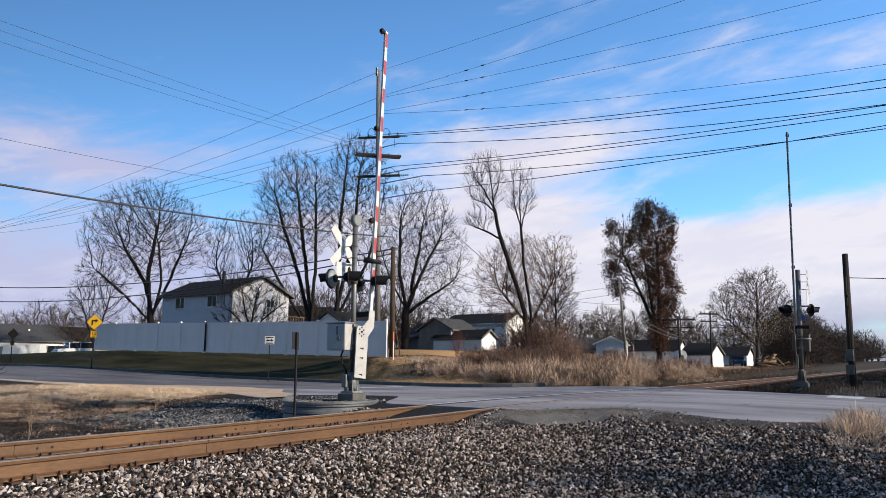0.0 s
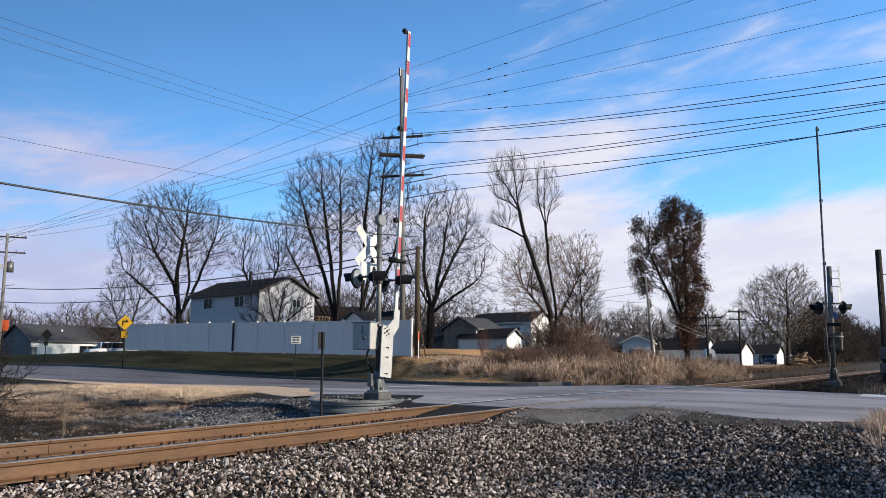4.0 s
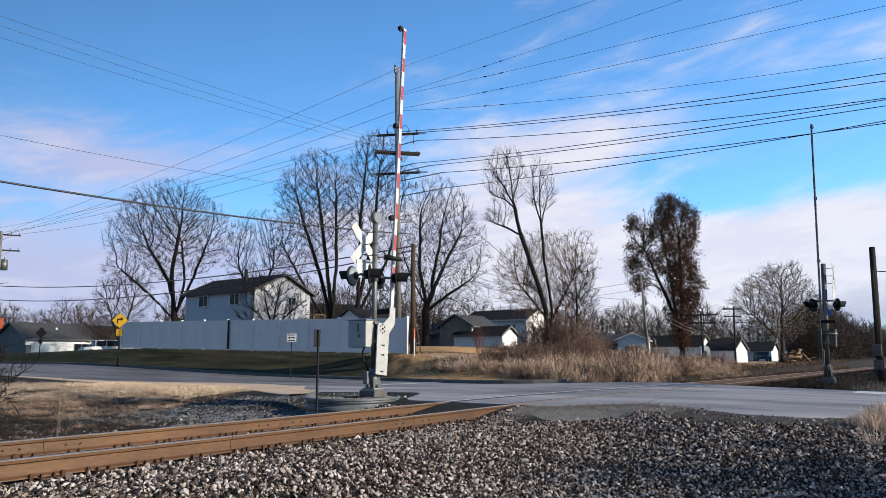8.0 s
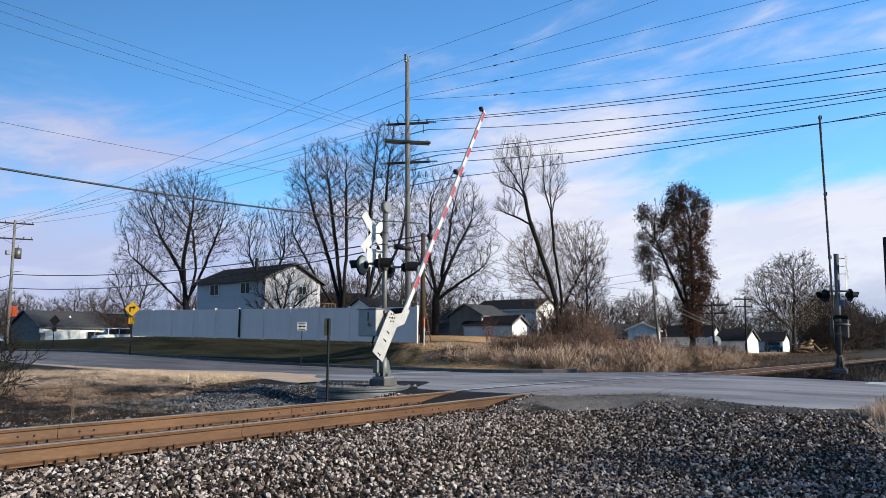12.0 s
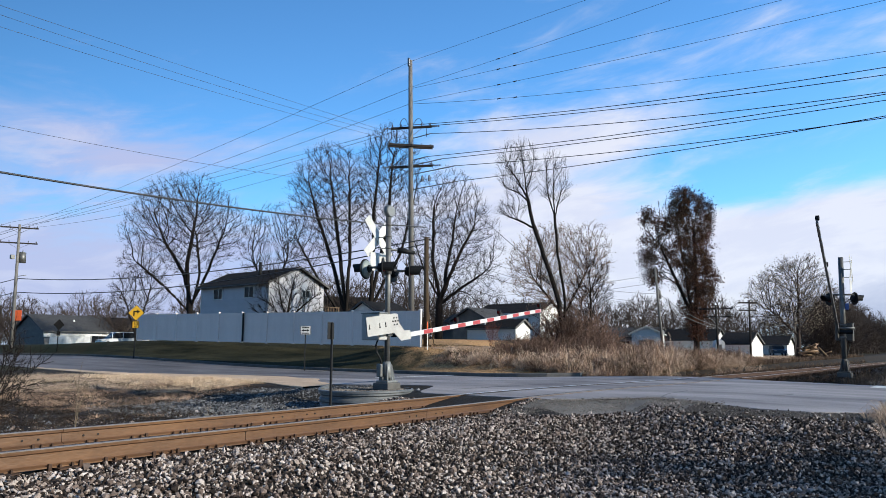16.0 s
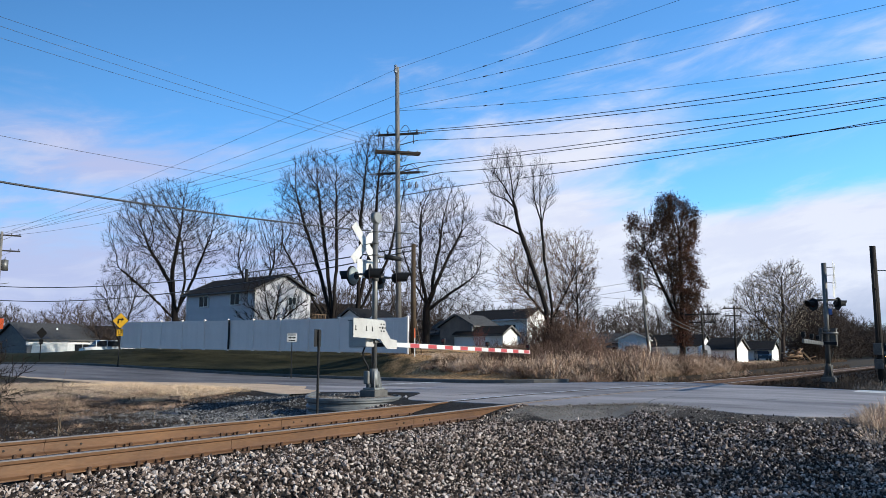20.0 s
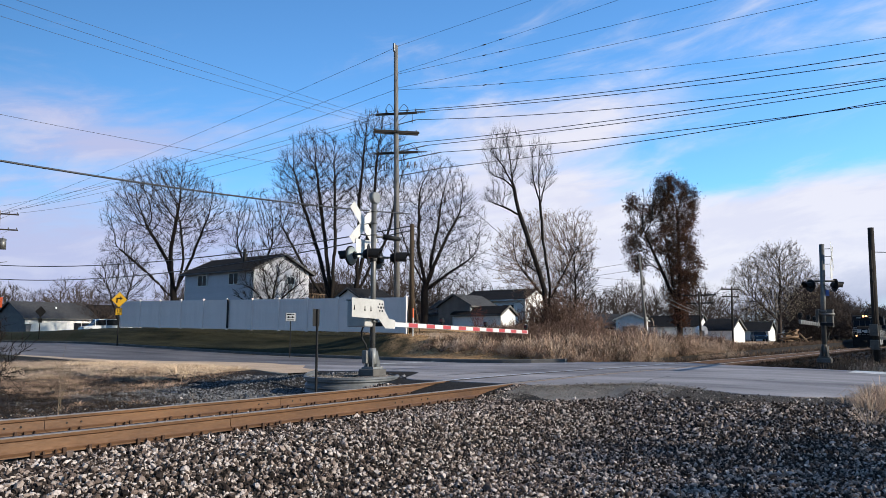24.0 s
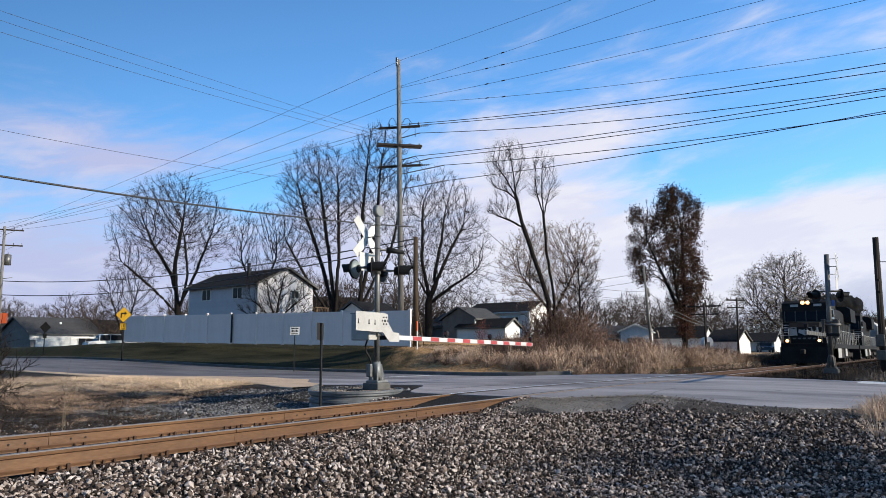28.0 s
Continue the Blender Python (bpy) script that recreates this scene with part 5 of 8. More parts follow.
def build_trees():
    face = -54.5
    bare = dict(rz=face, group="bare winter trees")
    m1 = grow(11, [[(0.9, 0, -0.3), (0.8, 0, 2.6), (0.5, 0, 5.6)], [(0.5, 0, 5.6), (-0.5, 0.5, 8.2), (-3.2, 0.8, 12.2)], [(0.5, 0, 5.0), (0.3, -0.6, 9.0), (0.5, 0.6, 14.0)], [(0.8, 0, 4.4), (2.4, 0.6, 8.4), (3.9, 0.2, 12.4)], [(0.6, 0, 3.6), (-2.2, -1.0, 6.6), (-5.6, -1.2, 9.4)], [(0.9, 0, 4.0), (2.2, -1.6, 8.0), (2.0, -2.6, 12.0)]],
              [(-0.4, 0, 13.2, 7.4, 5.6, 5.4), (-0.6, 0, 15.8, 5.6, 4.4, 3.9), (-4.2, 0, 9.2, 3.8, 3.2, 2.8)], 5200, 0.4, tip=0.013, kill=0.48, step=0.4, twigs=3, twig_len=0.6, outward=0.3, jitter=0.2)
    plant_tree("tree", 47.8, 71.7, "broad bare winter tree with fanning limbs behind the house", m1, z=1.5, **bare)
    m1b = grow(17, [[(0.9, 0, -0.3), (0.7, 0, 6.0)], [(0.7, 0, 5.0), (2.4, 0.4, 10.0)], [(0.7, 0, 4.4), (-1.4, -0.4, 9.6)]], [(0.6, 0, 11.0, 3.9, 3.2, 5.0)], 1500, 0.22, tip=0.012, kill=0.5, step=0.4, twigs=3, twig_len=0.6)
    plant_tree("tree", 53.5, 64.5, "open bare winter tree behind the house roof", m1b, z=1.5, **bare)
    m1c = grow(18, [[(0, 0, -0.3), (0, 0, 2.0)], [(0, 0, 1.0), (1.0, 0, 4.6)], [(0, 0, 0.8), (-1.3, 0, 4.4)]], [(0, 0, 5.6, 3.4, 2.0, 3.2)], 1300, 0.14, tip=0.012, kill=0.4, step=0.35, twigs=3)
    plant_tree("tree", 44.0, 75.0, "low bare thicket of upright saplings", m1c, z=1.5, **bare)
    m2 = grow(23, [[(0.5, 0, -0.3), (0.4, 0, 3.6)], [(0.4, 0, 2.8), (-1.0, 0.4, 8.0), (-3.2, 0.8, 14.5), (-4.2, 0.8, 18.0)], [(0.4, 0, 3.4), (-0.4, 0, 10.0), (-1.6, 0, 18.5)], [(0.4, 0, 3.0), (0.8, -0.5, 10.0), (0.6, -0.8, 18.8)], [(0.4, 0, 2.2), (-2.0, -0.8, 6.0), (-5.0, -1.0, 11.4)]],
              [(-1.6, 0, 15.6, 4.6, 4.2, 6.6), (-3.6, 0, 11.8, 2.6, 2.4, 5.2)], 4600, 0.36, tip=0.0125, kill=0.45, up=0.3, step=0.4, twigs=3, twig_len=0.6, outward=0.3, jitter=0.2)
    plant_tree("tree", 55.0, 53.5, "tall bare winter tree with several upright stems", m2, z=1.4, **bare)
    m2b = grow(29, [[(-1.6, 0, -0.3), (-1.4, 0, 7.0)], [(-1.4, 0, 5.0), (0.2, 0, 12.0), (0.8, 0, 20.0)], [(-1.4, 0, 6.5), (-1.4, 0.5, 13.0), (-0.8, 0.5, 20.5)], [(-1.4, 0, 4.0), (1.8, -0.4, 9.5), (3.2, -0.6, 15.0)]],
               [(0.4, 0, 16.0, 4.0, 3.6, 7.2)], 3600, 0.32, tip=0.0125, kill=0.46, up=0.3, step=0.4, twigs=3, twig_len=0.6, outward=0.3, jitter=0.2)
    plant_tree("tree", 58.5, 50.5, "tall bare winter tree with upright twigs behind the pole", m2b, z=1.4, sc=(1, 1, 1.06), **bare)
    m3 = grow(37, [[(-0.2, 0, -0.3), (-0.1, 0, 4.2)], [(-0.1, 0, 4.0), (-0.7, 0.2, 7.0), (-0.6, 0.3, 11.5)], [(-0.1, 0, 3.8), (1.0, -0.2, 6.4), (2.6, -0.2, 9.6)], [(-0.1, 0, 3.4), (1.8, 0.3, 4.9), (4.0, 0.4, 6.4)], [(-0.1, 0, 3.9), (-1.3, -0.3, 6.0), (-2.2, -0.5, 8.6)], [(0.2, 0, 5.2), (0.9, 0.8, 8.5), (1.2, 1.0, 11.0)]],
              [(1.2, 0, 8.2, 3.9, 3.6, 4.8), (0.8, 0, 11.0, 2.9, 2.8, 3.4), (2.6, 0, 4.8, 2.4, 2.2, 2.0)], 4200, 0.31, step=0.3, tip=0.009, kill=0.34, reach=2.0, twig_len=0.45, twigs=3, outward=0.3, jitter=0.2)
    plant_tree("tree", 45.4, 33.2, "round-crowned bare oak with spreading limbs", m3, z=1.0, **bare)
    m4 = grow(41, [[(0.1, 0, -0.3), (0.05, 0, 1.6), (-0.12, 0, 3.6), (-0.67, 0, 5.2), (-1.4, 0, 7.2), (-1.9, 0.1, 8.7), (-2.26, 0.1, 10.4), (-2.44, 0.1, 12.0), (-2.6, 0.1, 13.3)],
                   [(0.1, 0, 1.2), (0.3, -0.1, 3.4), (0.12, -0.1, 4.9), (-0.18, -0.1, 6.7), (-0.28, 0, 8.9), (-0.75, 0.1, 10.6), (-0.8, 0.1, 12.4)],
                   [(-0.28, 0, 8.9), (-0.4, -0.2, 10.4), (-0.36, -0.2, 11.9)], [(-0.28, 0, 8.9), (0.0, 0.1, 9.9), (0.25, 0.1, 10.7), (0.75, 0.2, 11.3)],
                   [(-1.8, 0, 8.2), (-2.5, 0.1, 8.6), (-3.8, 0.2, 9.1)], [(-2.2, 0.1, 10.0), (-2.9, -0.2, 10.5), (-3.8, -0.3, 10.7)], [(-2.2, 0.1, 10.2), (-3.0, 0.3, 11.6), (-3.9, 0.4, 12.7)], [(-2.3, 0.1, 10.6), (-1.9, -0.3, 11.8), (-1.7, -0.4, 13.0)]],
              [(-2.8, 0, 11.8, 1.5, 1.2, 2.0), (-0.3, 0, 11.2, 1.15, 1.0, 1.9), (-3.3, 0, 9.3, 1.0, 0.8, 0.9), (-1.0, 0, 4.4, 0.9, 0.7, 0.7)], 1500, 0.21, step=0.22, tip=0.0046, kill=0.27, reach=1.3, up=0.35, inertia=0.9, outward=0.8, twig_len=0.5, twigs=3)
    plant_tree("tree", 38.6, 19.2, "tall bare tree with two leaning dark stems in the brush", m4, z=0.2, sc=(0.86, 1, 0.98), **bare)
    m4b = grow(43, [[(-0.3, 0, -0.3), (-0.9, 0, 3.4)], [(-0.8, 0, 3.0), (1.2, 0.2, 6.8)], [(-0.9, 0, 3.0), (-3.2, 0.2, 6.0)]], [(-1.2, 0, 6.5, 4.0, 2.8, 3.4), (1.2, 0, 7.4, 1.8, 1.6, 2.6)], 3000, 0.14, step=0.28, tip=0.008, kill=0.3, reach=1.8, twig_len=0.4, twigs=3)
    plant_tree("tree", 49.0, 23.2, "slender tree with a few pale leaves remaining", m4b, z=0.4, rz=face, crown="shrubtwig", leaf=leaves_mesh(5, m4b[1].tips[::2], 1, 0.055, 0.1, M["leafpale"]))
    m4c = grow(44, [[(-0.7, 0, -0.3), (-0.6, 0, 4.6)]], [(-0.5, 0, 4.3, 1.2, 1.0, 2.5)], 1000, 0.085, step=0.22, tip=0.0065, kill=0.24, reach=1.2, up=0.4, twig_len=0.35, twigs=3)
    plant_tree("tree", 41.5, 17.9, "small slender bare tree in the brush", m4c, z=0.2, **bare)
    m5 = grow(51, [[(0.4, 0, -0.3), (0.6, 0, 4.0), (0.8, 0, 9.0), (0.8, 0, 14.0)], [(0.4, 0, 2.0), (0.0, 0.2, 6.0), (-0.8, 0.2, 12.0)], [(0.3, 0, 4.0), (-1.8, 0, 8.6), (-3.6, 0, 12.4)]],
              [(-3.5, 0, 10.6, 2.2, 1.9, 3.6), (-0.2, 0, 14.4, 3.1, 2.5, 3.6), (0.8, 0, 7.6, 2.1, 1.9, 6.8), (0.7, 0, 3.6, 1.5, 1.4, 2.6), (-3.9, 0, 14.6, 1.7, 1.5, 1.6)], 2600, 0.36, tip=0.015, kill=0.5, twigs=3)
    tips = [q for q in m5[1].tips if noise.noise(q * 0.5) > (-0.4 if q.x > -0.8 or q.z < 6 else 0.0) and (q.z > 6.5 or abs(q.x - 0.55) < 0.5 + 0.3 * max(q.z - 1.5, 0))]
    plant_tree("tree", 77.0, 22.8, "tall tree still full of dark brown leaves", m5, z=0.0, rz=face, sc=(0.88, 0.86, 1.0), leaf=leaves_mesh(6, tips, 13, 0.1, 0.3, M["leafbrown"]))
    m6 = grow(61, [[(0.2, 0, -0.3), (0.5, 0, 4.6)], [(0.5, 0, 4.0), (0.8, 0, 9.6)], [(0.4, 0, 3.0), (-2.8, 0.2, 6.0)], [(0.5, 0, 3.4), (3.0, 0, 6.8)]], [(0.0, 0, 7.0, 4.9, 3.8, 4.0), (0.6, 0, 9.6, 3.0, 2.6, 2.2)], 3200, 0.24, tip=0.012, kill=0.42, step=0.4, twigs=3)
    plant_tree("tree", 89.0, 14.8, "spreading tree with sparse pale leaves near the tracks", m6, z=-0.5, rz=face, bark="fartwig", crown="fartwig", leaf=leaves_mesh(7, m6[1].tips, 1, 0.075, 0.16, M["leafpale"]))
    m7 = grow(71, [[(0, 0, -0.2), (0, 0, 1.5)], [(0, 0, 1.3), (0.9, 0.1, 2.6), (2.6, 0.2, 4.0)], [(0, 0, 1.2), (-0.8, 0, 2.4), (-2.4, -0.2, 3.9)], [(0, 0, 1.5), (0.3, -0.2, 3.6), (0.6, -0.2, 5.4)], [(0, 0, 1.5), (-0.6, 0.3, 3.4), (-0.9, 0.4, 5.0)], [(0.2, 0, 1.6), (1.8, 0, 2.2), (3.1, 0, 2.6)], [(-0.2, 0, 1.5), (-1.6, 0, 2.1), (-2.8, 0.2, 2.5)]],
              [(0, 0, 4.2, 2.9, 2.2, 2.0), (0.2, 0, 2.9, 3.4, 2.4, 1.0)], 1100, 0.17, step=0.25, tip=0.011, kill=0.36, reach=1.5, twig_len=0.45, twigs=3)
    plant_tree("tree", 39.8, 45.1, "small dark bare ornamental tree before the house gable", m7, z=1.5, **bare)
    # unseen trees added on the camera's side, behind the view, to throw shade on gravel and track
    m8 = grow(91, [[(0, 0, -0.3), (0, 0, 3.4)], [(0, 0, 3.2), (1.6, 0, 5.4)], [(0, 0, 3.2), (-1.6, 0, 5.4)]], [(0, 0, 5.7, 2.7, 2.0, 1.2)], 420, 0.22, step=0.6, tip=0.014, kill=0.75)
    shade_tree = plant_tree("tree", 12.0, -15.9, "unseen shade-casting tree with thinning brown leaves", m8, leaf=leaves_mesh(8, m8[1].tips, 7, 0.13, 0.35, M["leafbrown"]), group="roadside trees")
    for x, y, k in ((10.6, -17.6, 1.0), (29.5, -10, 0.8), (34, -11.5, 0.85), (38.5, -10.5, 0.85), (44, -11, 0.9), (50, -11.5, 0.9), (56, -11, 0.95), (63, -11.5, 0.95), (70, -11, 1.0), (78, -12, 1.0), (87, -12, 1.0)):
        c = copy_thing(shade_tree, pose(x, y, gz(x, y), 0, 0, x * 37))
        c.scale = (k * 1.1, k * 1.1, k)
    # distant bare trees
    far = [grow(80 + i, [[(0, 0, -0.3), (0, 0, 2.0)], [(0, 0, 1.6), (1.2, 0.4, 4.0)], [(0, 0, 1.4), (-1.2, -0.3, 4.2)]], [(0, 0, 4.6 + 0.3 * i, 3.0, 3.0, 3.6), (0.6, 0, 2.6, 3.4, 3.0, 2.4)], 420, 0.16, step=0.5, tip=0.02, kill=0.62, twigs=3, twig_len=0.85) for i in range(5)]
    base = [plant_tree("tree", 62.0 + 14 * i, 62.0 - 8 * i, "distant bare winter tree", far[i], bark="fartwig", crown="fartwig", group="distant trees") for i in range(5)]
    rng = random.Random(4)
    ch, sh = math.cos(radians(35.5)), math.sin(radians(35.5))
    for k in range(112):
        u = -0.70 + 1.28 * (k + rng.random()) / 112
        d = rng.uniform(100 if u < 0.22 else 132, 170)
        x, y = d * (ch + u * sh), d * (sh - u * ch)
        if y < 14:
            continue
        s = rng.uniform(0.65, 1.25) * d / 120
        c = copy_thing(base[k % 5], pose(x, y, gz(x, y) - 0.1, 0, 0, rng.uniform(0, 360)))
        c.scale = (s * 1.2, s * 1.2, s * rng.uniform(0.75, 1.0))
    # woods behind the house and the sheds
    for k in range(34):
        u = -0.32 + 0.5 * (k + rng.random()) / 34
        d = rng.uniform(84, 108)
        x, y = d * (ch + u * sh), d * (sh - u * ch)
        s = rng.uniform(0.8, 1.3) if u < -0.02 else rng.uniform(0.6, 0.9)
        c = copy_thing(base[k % 5], pose(x, y, gz(x, y) - 0.1, 0, 0, rng.uniform(0, 360)))
        c.scale = (s, s, s)
    # scrub beside the track beyond the crossing
    for k in range(62):
        x = rng.uniform(112, 290)
        s = rng.uniform(0.65, 1.0) * x / 120
        lo = 9.8 + 2.6 * s
        y = rng.uniform(lo, max(lo + 1, 0.135 * x))
        s *= min(max((y / x - 0.05) / 0.06, 0.3), 1.0)
        c = copy_thing(base[k % 5], pose(x, y, gz(x, y) - 0.1, 0, 0, rng.uniform(0, 360)))
        c.scale = (s * 1.2, s * 1.2, s)
    # dark hedge of trees that follows the line into the distance
    for k in range(46):
        x = 150 + 380 * rng.random() ** 1.2
        y = rng.uniform(13.5, 15.5 + 0.03 * x)
        s = rng.uniform(0.7, 1.15) * (0.55 + x / 420)
        c = copy_thing(base[k % 5], pose(x, y, gz(x, y) - 0.1, 0, 0, rng.uniform(0, 360)))
        c.scale = (s * 1.3, s * 1.3, s)
    for k in range(10):
        x = rng.uniform(190, 480)
        y = rng.uniform(-26, -4)
        s = rng.uniform(0.35, 0.6) * (0.6 + x / 420)
        c = copy_thing(base[k % 5], pose(x, y, gz(x, y) - 0.1, 0, 0, rng.uniform(0, 360)))
        c.scale = (s * 1.5, s * 1.5, s)


build_trees()


# ---- the other buildings ----
ranch = build_house("house", pose(45.4, 100.0, 0.6), 9.6, 9.0, 2.7, 2.2, M["whitesiding"], M["shinglegrey"], "low ranch house with white front and grey shingle roof",
                    front=((7.6, 1.5, 2.2, 1.1),), doors=(("door", "front", 3.0, 5.0, 2.2),), edge="eaves")
siding(ranch, pose(-0.03, 9.0, 0, 0, 0, -90), 9.0, 2.7, M["greysiding"], 2.2)
part("roof_vent", cylm((5.2, 2.6, 3.7), (5.2, 2.6, 4.35), 0.14, n=8), M["trim"], ranch)
build_house("house", pose(54.6, 103.0, 0.7), 13.0, 8.0, 2.8, 2.0, M["whitesiding"], M["shingle"], "low house wing with dark roof behind the bank", edge="eaves", front=((3.0, 1.5, 2.0, 1.1),))
build_house("house", pose(42.6, 124.0, 0.5, 0, 0, 62), 9.0, 6.5, 2.8, 1.9, M["whitesiding"], M["shinglegrey"], "white gabled house behind the utility pole", edge="trim")
build_house("house", pose(68.9, 50.5, 1.2, 0, 0, -90), 8.5, 7.0, 2.3, 1.6, M["greysiding"], M["shinglegrey"], "small grey house with shingle roof", edge="eaves", front=((4, 1.3, 1.0, 1.0),))
build_house("garage", pose(52.6, 33.6, 1.35), 4.4, 3.5, 2.15, 0.95, M["greysiding"], M["shinglegrey"], "grey timber shed with a shingle roof", edge="eaves", over=0.25)
build_house("house", pose(66.7, 43.6, 1.5, 0, 0, -90), 7.9, 5.4, 3.25, 1.1, M["whitesiding"], M["shingle"], "white house with dark roof behind the brush",
            front=((5.9, 1.9, 1.4, 1.5), (2.4, 1.9, 1.1, 1.0)), side=((1.5, 1.9, 0.7, 1.1), (3.8, 1.9, 0.7, 0.9)), board_len=1)
build_house("garage", pose(52.2, 35.2, 1.2, 0, 0, -90), 4.9, 2.6, 1.45, 0.65, M["whitesiding"], M["shingle"], "low shed with dark ribbed roof and white gable", edge="eaves", over=0.2)
build_house("garage", pose(93.9, 31.9, 0.4, 0, 0, 16.5), 9.0, 3.9, 2.55, 0.85, M["whitesiding"], M["shinglegrey"], "white gabled garage with a grey door", over=0.3, doors=(("garage_door", "left", 2.0, 2.0, 1.7),))
build_house("garage", pose(104.9, 35.5, 0.0, 0, 0, -90), 7.5, 6.0, 2.2, 1.5, M["whitesiding"], M["shingle"], "long low garage with dark roof", edge="eaves", over=0.3)
build_house("garage", pose(90.2, 23.4, -0.4, 0, 0, -90), 3.3, 7.5, 1.85, 1.35, M["whitesiding"], M["shingle"], "white barn-like shed with dark roof", edge="eaves", over=0.25)
build_house("garage", pose(120.0, 25.5, -0.4, 0, 0, -90), 4.3, 6.0, 2.0, 1.2, M["whitesiding"], M["shingle"], "white garage with dark roof beside a yard", edge="eaves", over=0.3)
build_house("house", pose(108.0, 46.0, 0.2, 0, 0, -90), 8.0, 8.0, 2.5, 1.5, M["siding"], M["shinglegrey"], "low pale house behind a wire fence", edge="eaves", front=((3.5, 1.4, 1.6, 1.0),))


def build_playhouse():
    p = thing("playhouse", pose(86.5, 22.6, gz(86.5, 22.6), 0, 0, -55), "small white arched garden playhouse", "playhouse")
    pts = [(-0.55, 0), (0.55, 0), (0.55, 1.5)] + [(0.55 * math.cos(a), 1.5 + 0.55 * math.sin(a)) for a in np.linspace(0.3, math.pi - 0.3, 7)] + [(-0.55, 1.5)]
    part("body", prismm(pts, 1, -0.5, 0.5), M["whitesiding"], p)
    part("door", bbox(0, -0.51, 0.75, 0.3, 0.03, 1.4), M["greysiding"], p)


build_playhouse()
build_house("garage", pose(46.9, 40.9, 1.6), 4.5, 4.2, 2.2, 1.2, M["whitesiding"], M["shingle"], "small white gabled shed behind the fence", edge="eaves", over=0.25)


build_house("house", pose(61.0, 66.0, 1.0, 0, 0, -35), 9.5, 8.0, 4.4, 2.2, M["greysiding"], M["shingle"], "dark-roofed house half hidden behind the trees", edge="eaves")


def build_deck():
    d = thing("deck", pose(44.9, 48.3, 1.7), "raised wooden deck with baluster railing beside the house", "deck")
    part("platform", bbox(2.2, 1.5, 2.1, 4.4, 3.0, 0.2), M["deck"], d)
    for x in (0.1, 1.5, 2.9, 4.3):
        part("post", bbox(x, 0.08, 1.55, 0.12, 0.12, 3.1), M["deck"], d)
    part("rail", bbox(2.2, 0.08, 3.12, 4.5, 0.14, 0.08), M["deck"], d)
    part("rail", bbox(2.2, 0.08, 2.35, 4.4, 0.06, 0.08), M["deck"], d)
    for k in range(20):
        part("baluster", bbox(0.25 + k * 0.21, 0.08, 2.7, 0.045, 0.045, 0.78), M["deck"], d)


build_deck()


def build_wire_fence():
    f = thing("wire_fence", pose(0, 0, 0), "low chain-link fence with steel posts before the garages", "fence")
    pts = [(82.0 + 0.5 * k, 37.5 - 1.6 * k) for k in range(7)]
    for x, y in pts:
        part("post", cylm((x, y, gz(x, y) - 0.1), (x, y, gz(x, y) + 1.25), 0.035, n=6), M["galv"], f)
    for (xa, ya), (xb, yb) in zip(pts, pts[1:]):
        part("top_rail", cylm((xa, ya, gz(xa, ya) + 1.22), (xb, yb, gz(xb, yb) + 1.22), 0.022, n=5), M["galv"], f)
        for q in (0.25, 0.55, 0.85):
            part("strand", cylm((xa, ya, gz(xa, ya) + q), (xb, yb, gz(xb, yb) + q), 0.01, n=4), M["galv"], f)


build_wire_fence()


def build_car(name, m, material, label, L=4.6, H=1.75, W=1.85):
    c = thing(name, m, label, "car", "parked cars")
    low = [(0, 0.35), (L, 0.35), (L, 0.95), (L - 0.15, 1.05), (1.05, 1.0), (0.1, 0.85)]
    part("body", prismm(low, 1, -W / 2, W / 2), material, c)
    cab = [(1.0, 1.0), (1.75, H), (L - 0.35, H), (L - 0.08, 1.03)]
    part("roof", prismm([(1.7, H - 0.06), (1.78, H + 0.02), (L - 0.4, H + 0.02), (L - 0.3, H - 0.06)], 1, -W / 2 + 0.1, W / 2 - 0.1), material, c)
    part("window", prismm([(p[0], p[1] - 0.03) for p in cab], 1, -W / 2 + 0.12, W / 2 - 0.12), M["glassdark"], c)
    for x in (1.35, 2.6, L - 0.4):
        for sy in (-1, 1):
            part("pillar", bbox(x, sy * (W / 2 - 0.11), (1.0 + H) / 2, 0.09, 0.04, H - 1.0), material, c)
    for x in (0.85, L - 0.9):
        for sy in (-1, 1):
            w = part("wheel", cylm((x, sy * (W / 2 - 0.2), 0.34), (x, sy * (W / 2 + 0.01), 0.34), 0.34, n=18), M["rubber"], c)
            part("rim", cylm((x, sy * (W / 2 - 0.05), 0.34), (x, sy * (W / 2 + 0.02), 0.34), 0.2, n=12), M["alu"], w)
    for sy in (-0.6, 0.6):
        part("headlight", bbox(0.06, sy, 0.78, 0.08, 0.3, 0.14), M["galv"], c)
        part("tail_light", bbox(L, sy * 1.2, 0.85, 0.04, 0.2, 0.2), M["lens"], c)
    return c


build_car("car", pose(43.6, 82.4, 1.05, 0, 0, -8), M["carwhite"], "white estate car parked before the ranch house", L=4.4)
build_car("car", pose(113.0, 20.9, gz(113, 20.9), 0, 0, 20), M["cardark"], "small dark car parked by the garage", L=4.2, H=1.5)


# ---- poles by the railway, boxes, transformers ----
def can(parent, x, y, z, r=0.24, h=0.75):
    bm = bmesh.new()
    cyl(bm, (x, y, z), (x, y, z + h), r, n=16)
    cyl(bm, (x, y, z + h), (x, y, z + h + 0.07), r * 1.04, r * 0.6, 16)
    cyl(bm, (x, y, z + h), (x + 0.02, y, z + h + 0.3), 0.05, 0.03, 8)
    part("transformer", bm, M["galv"], parent, "grey transformer can")


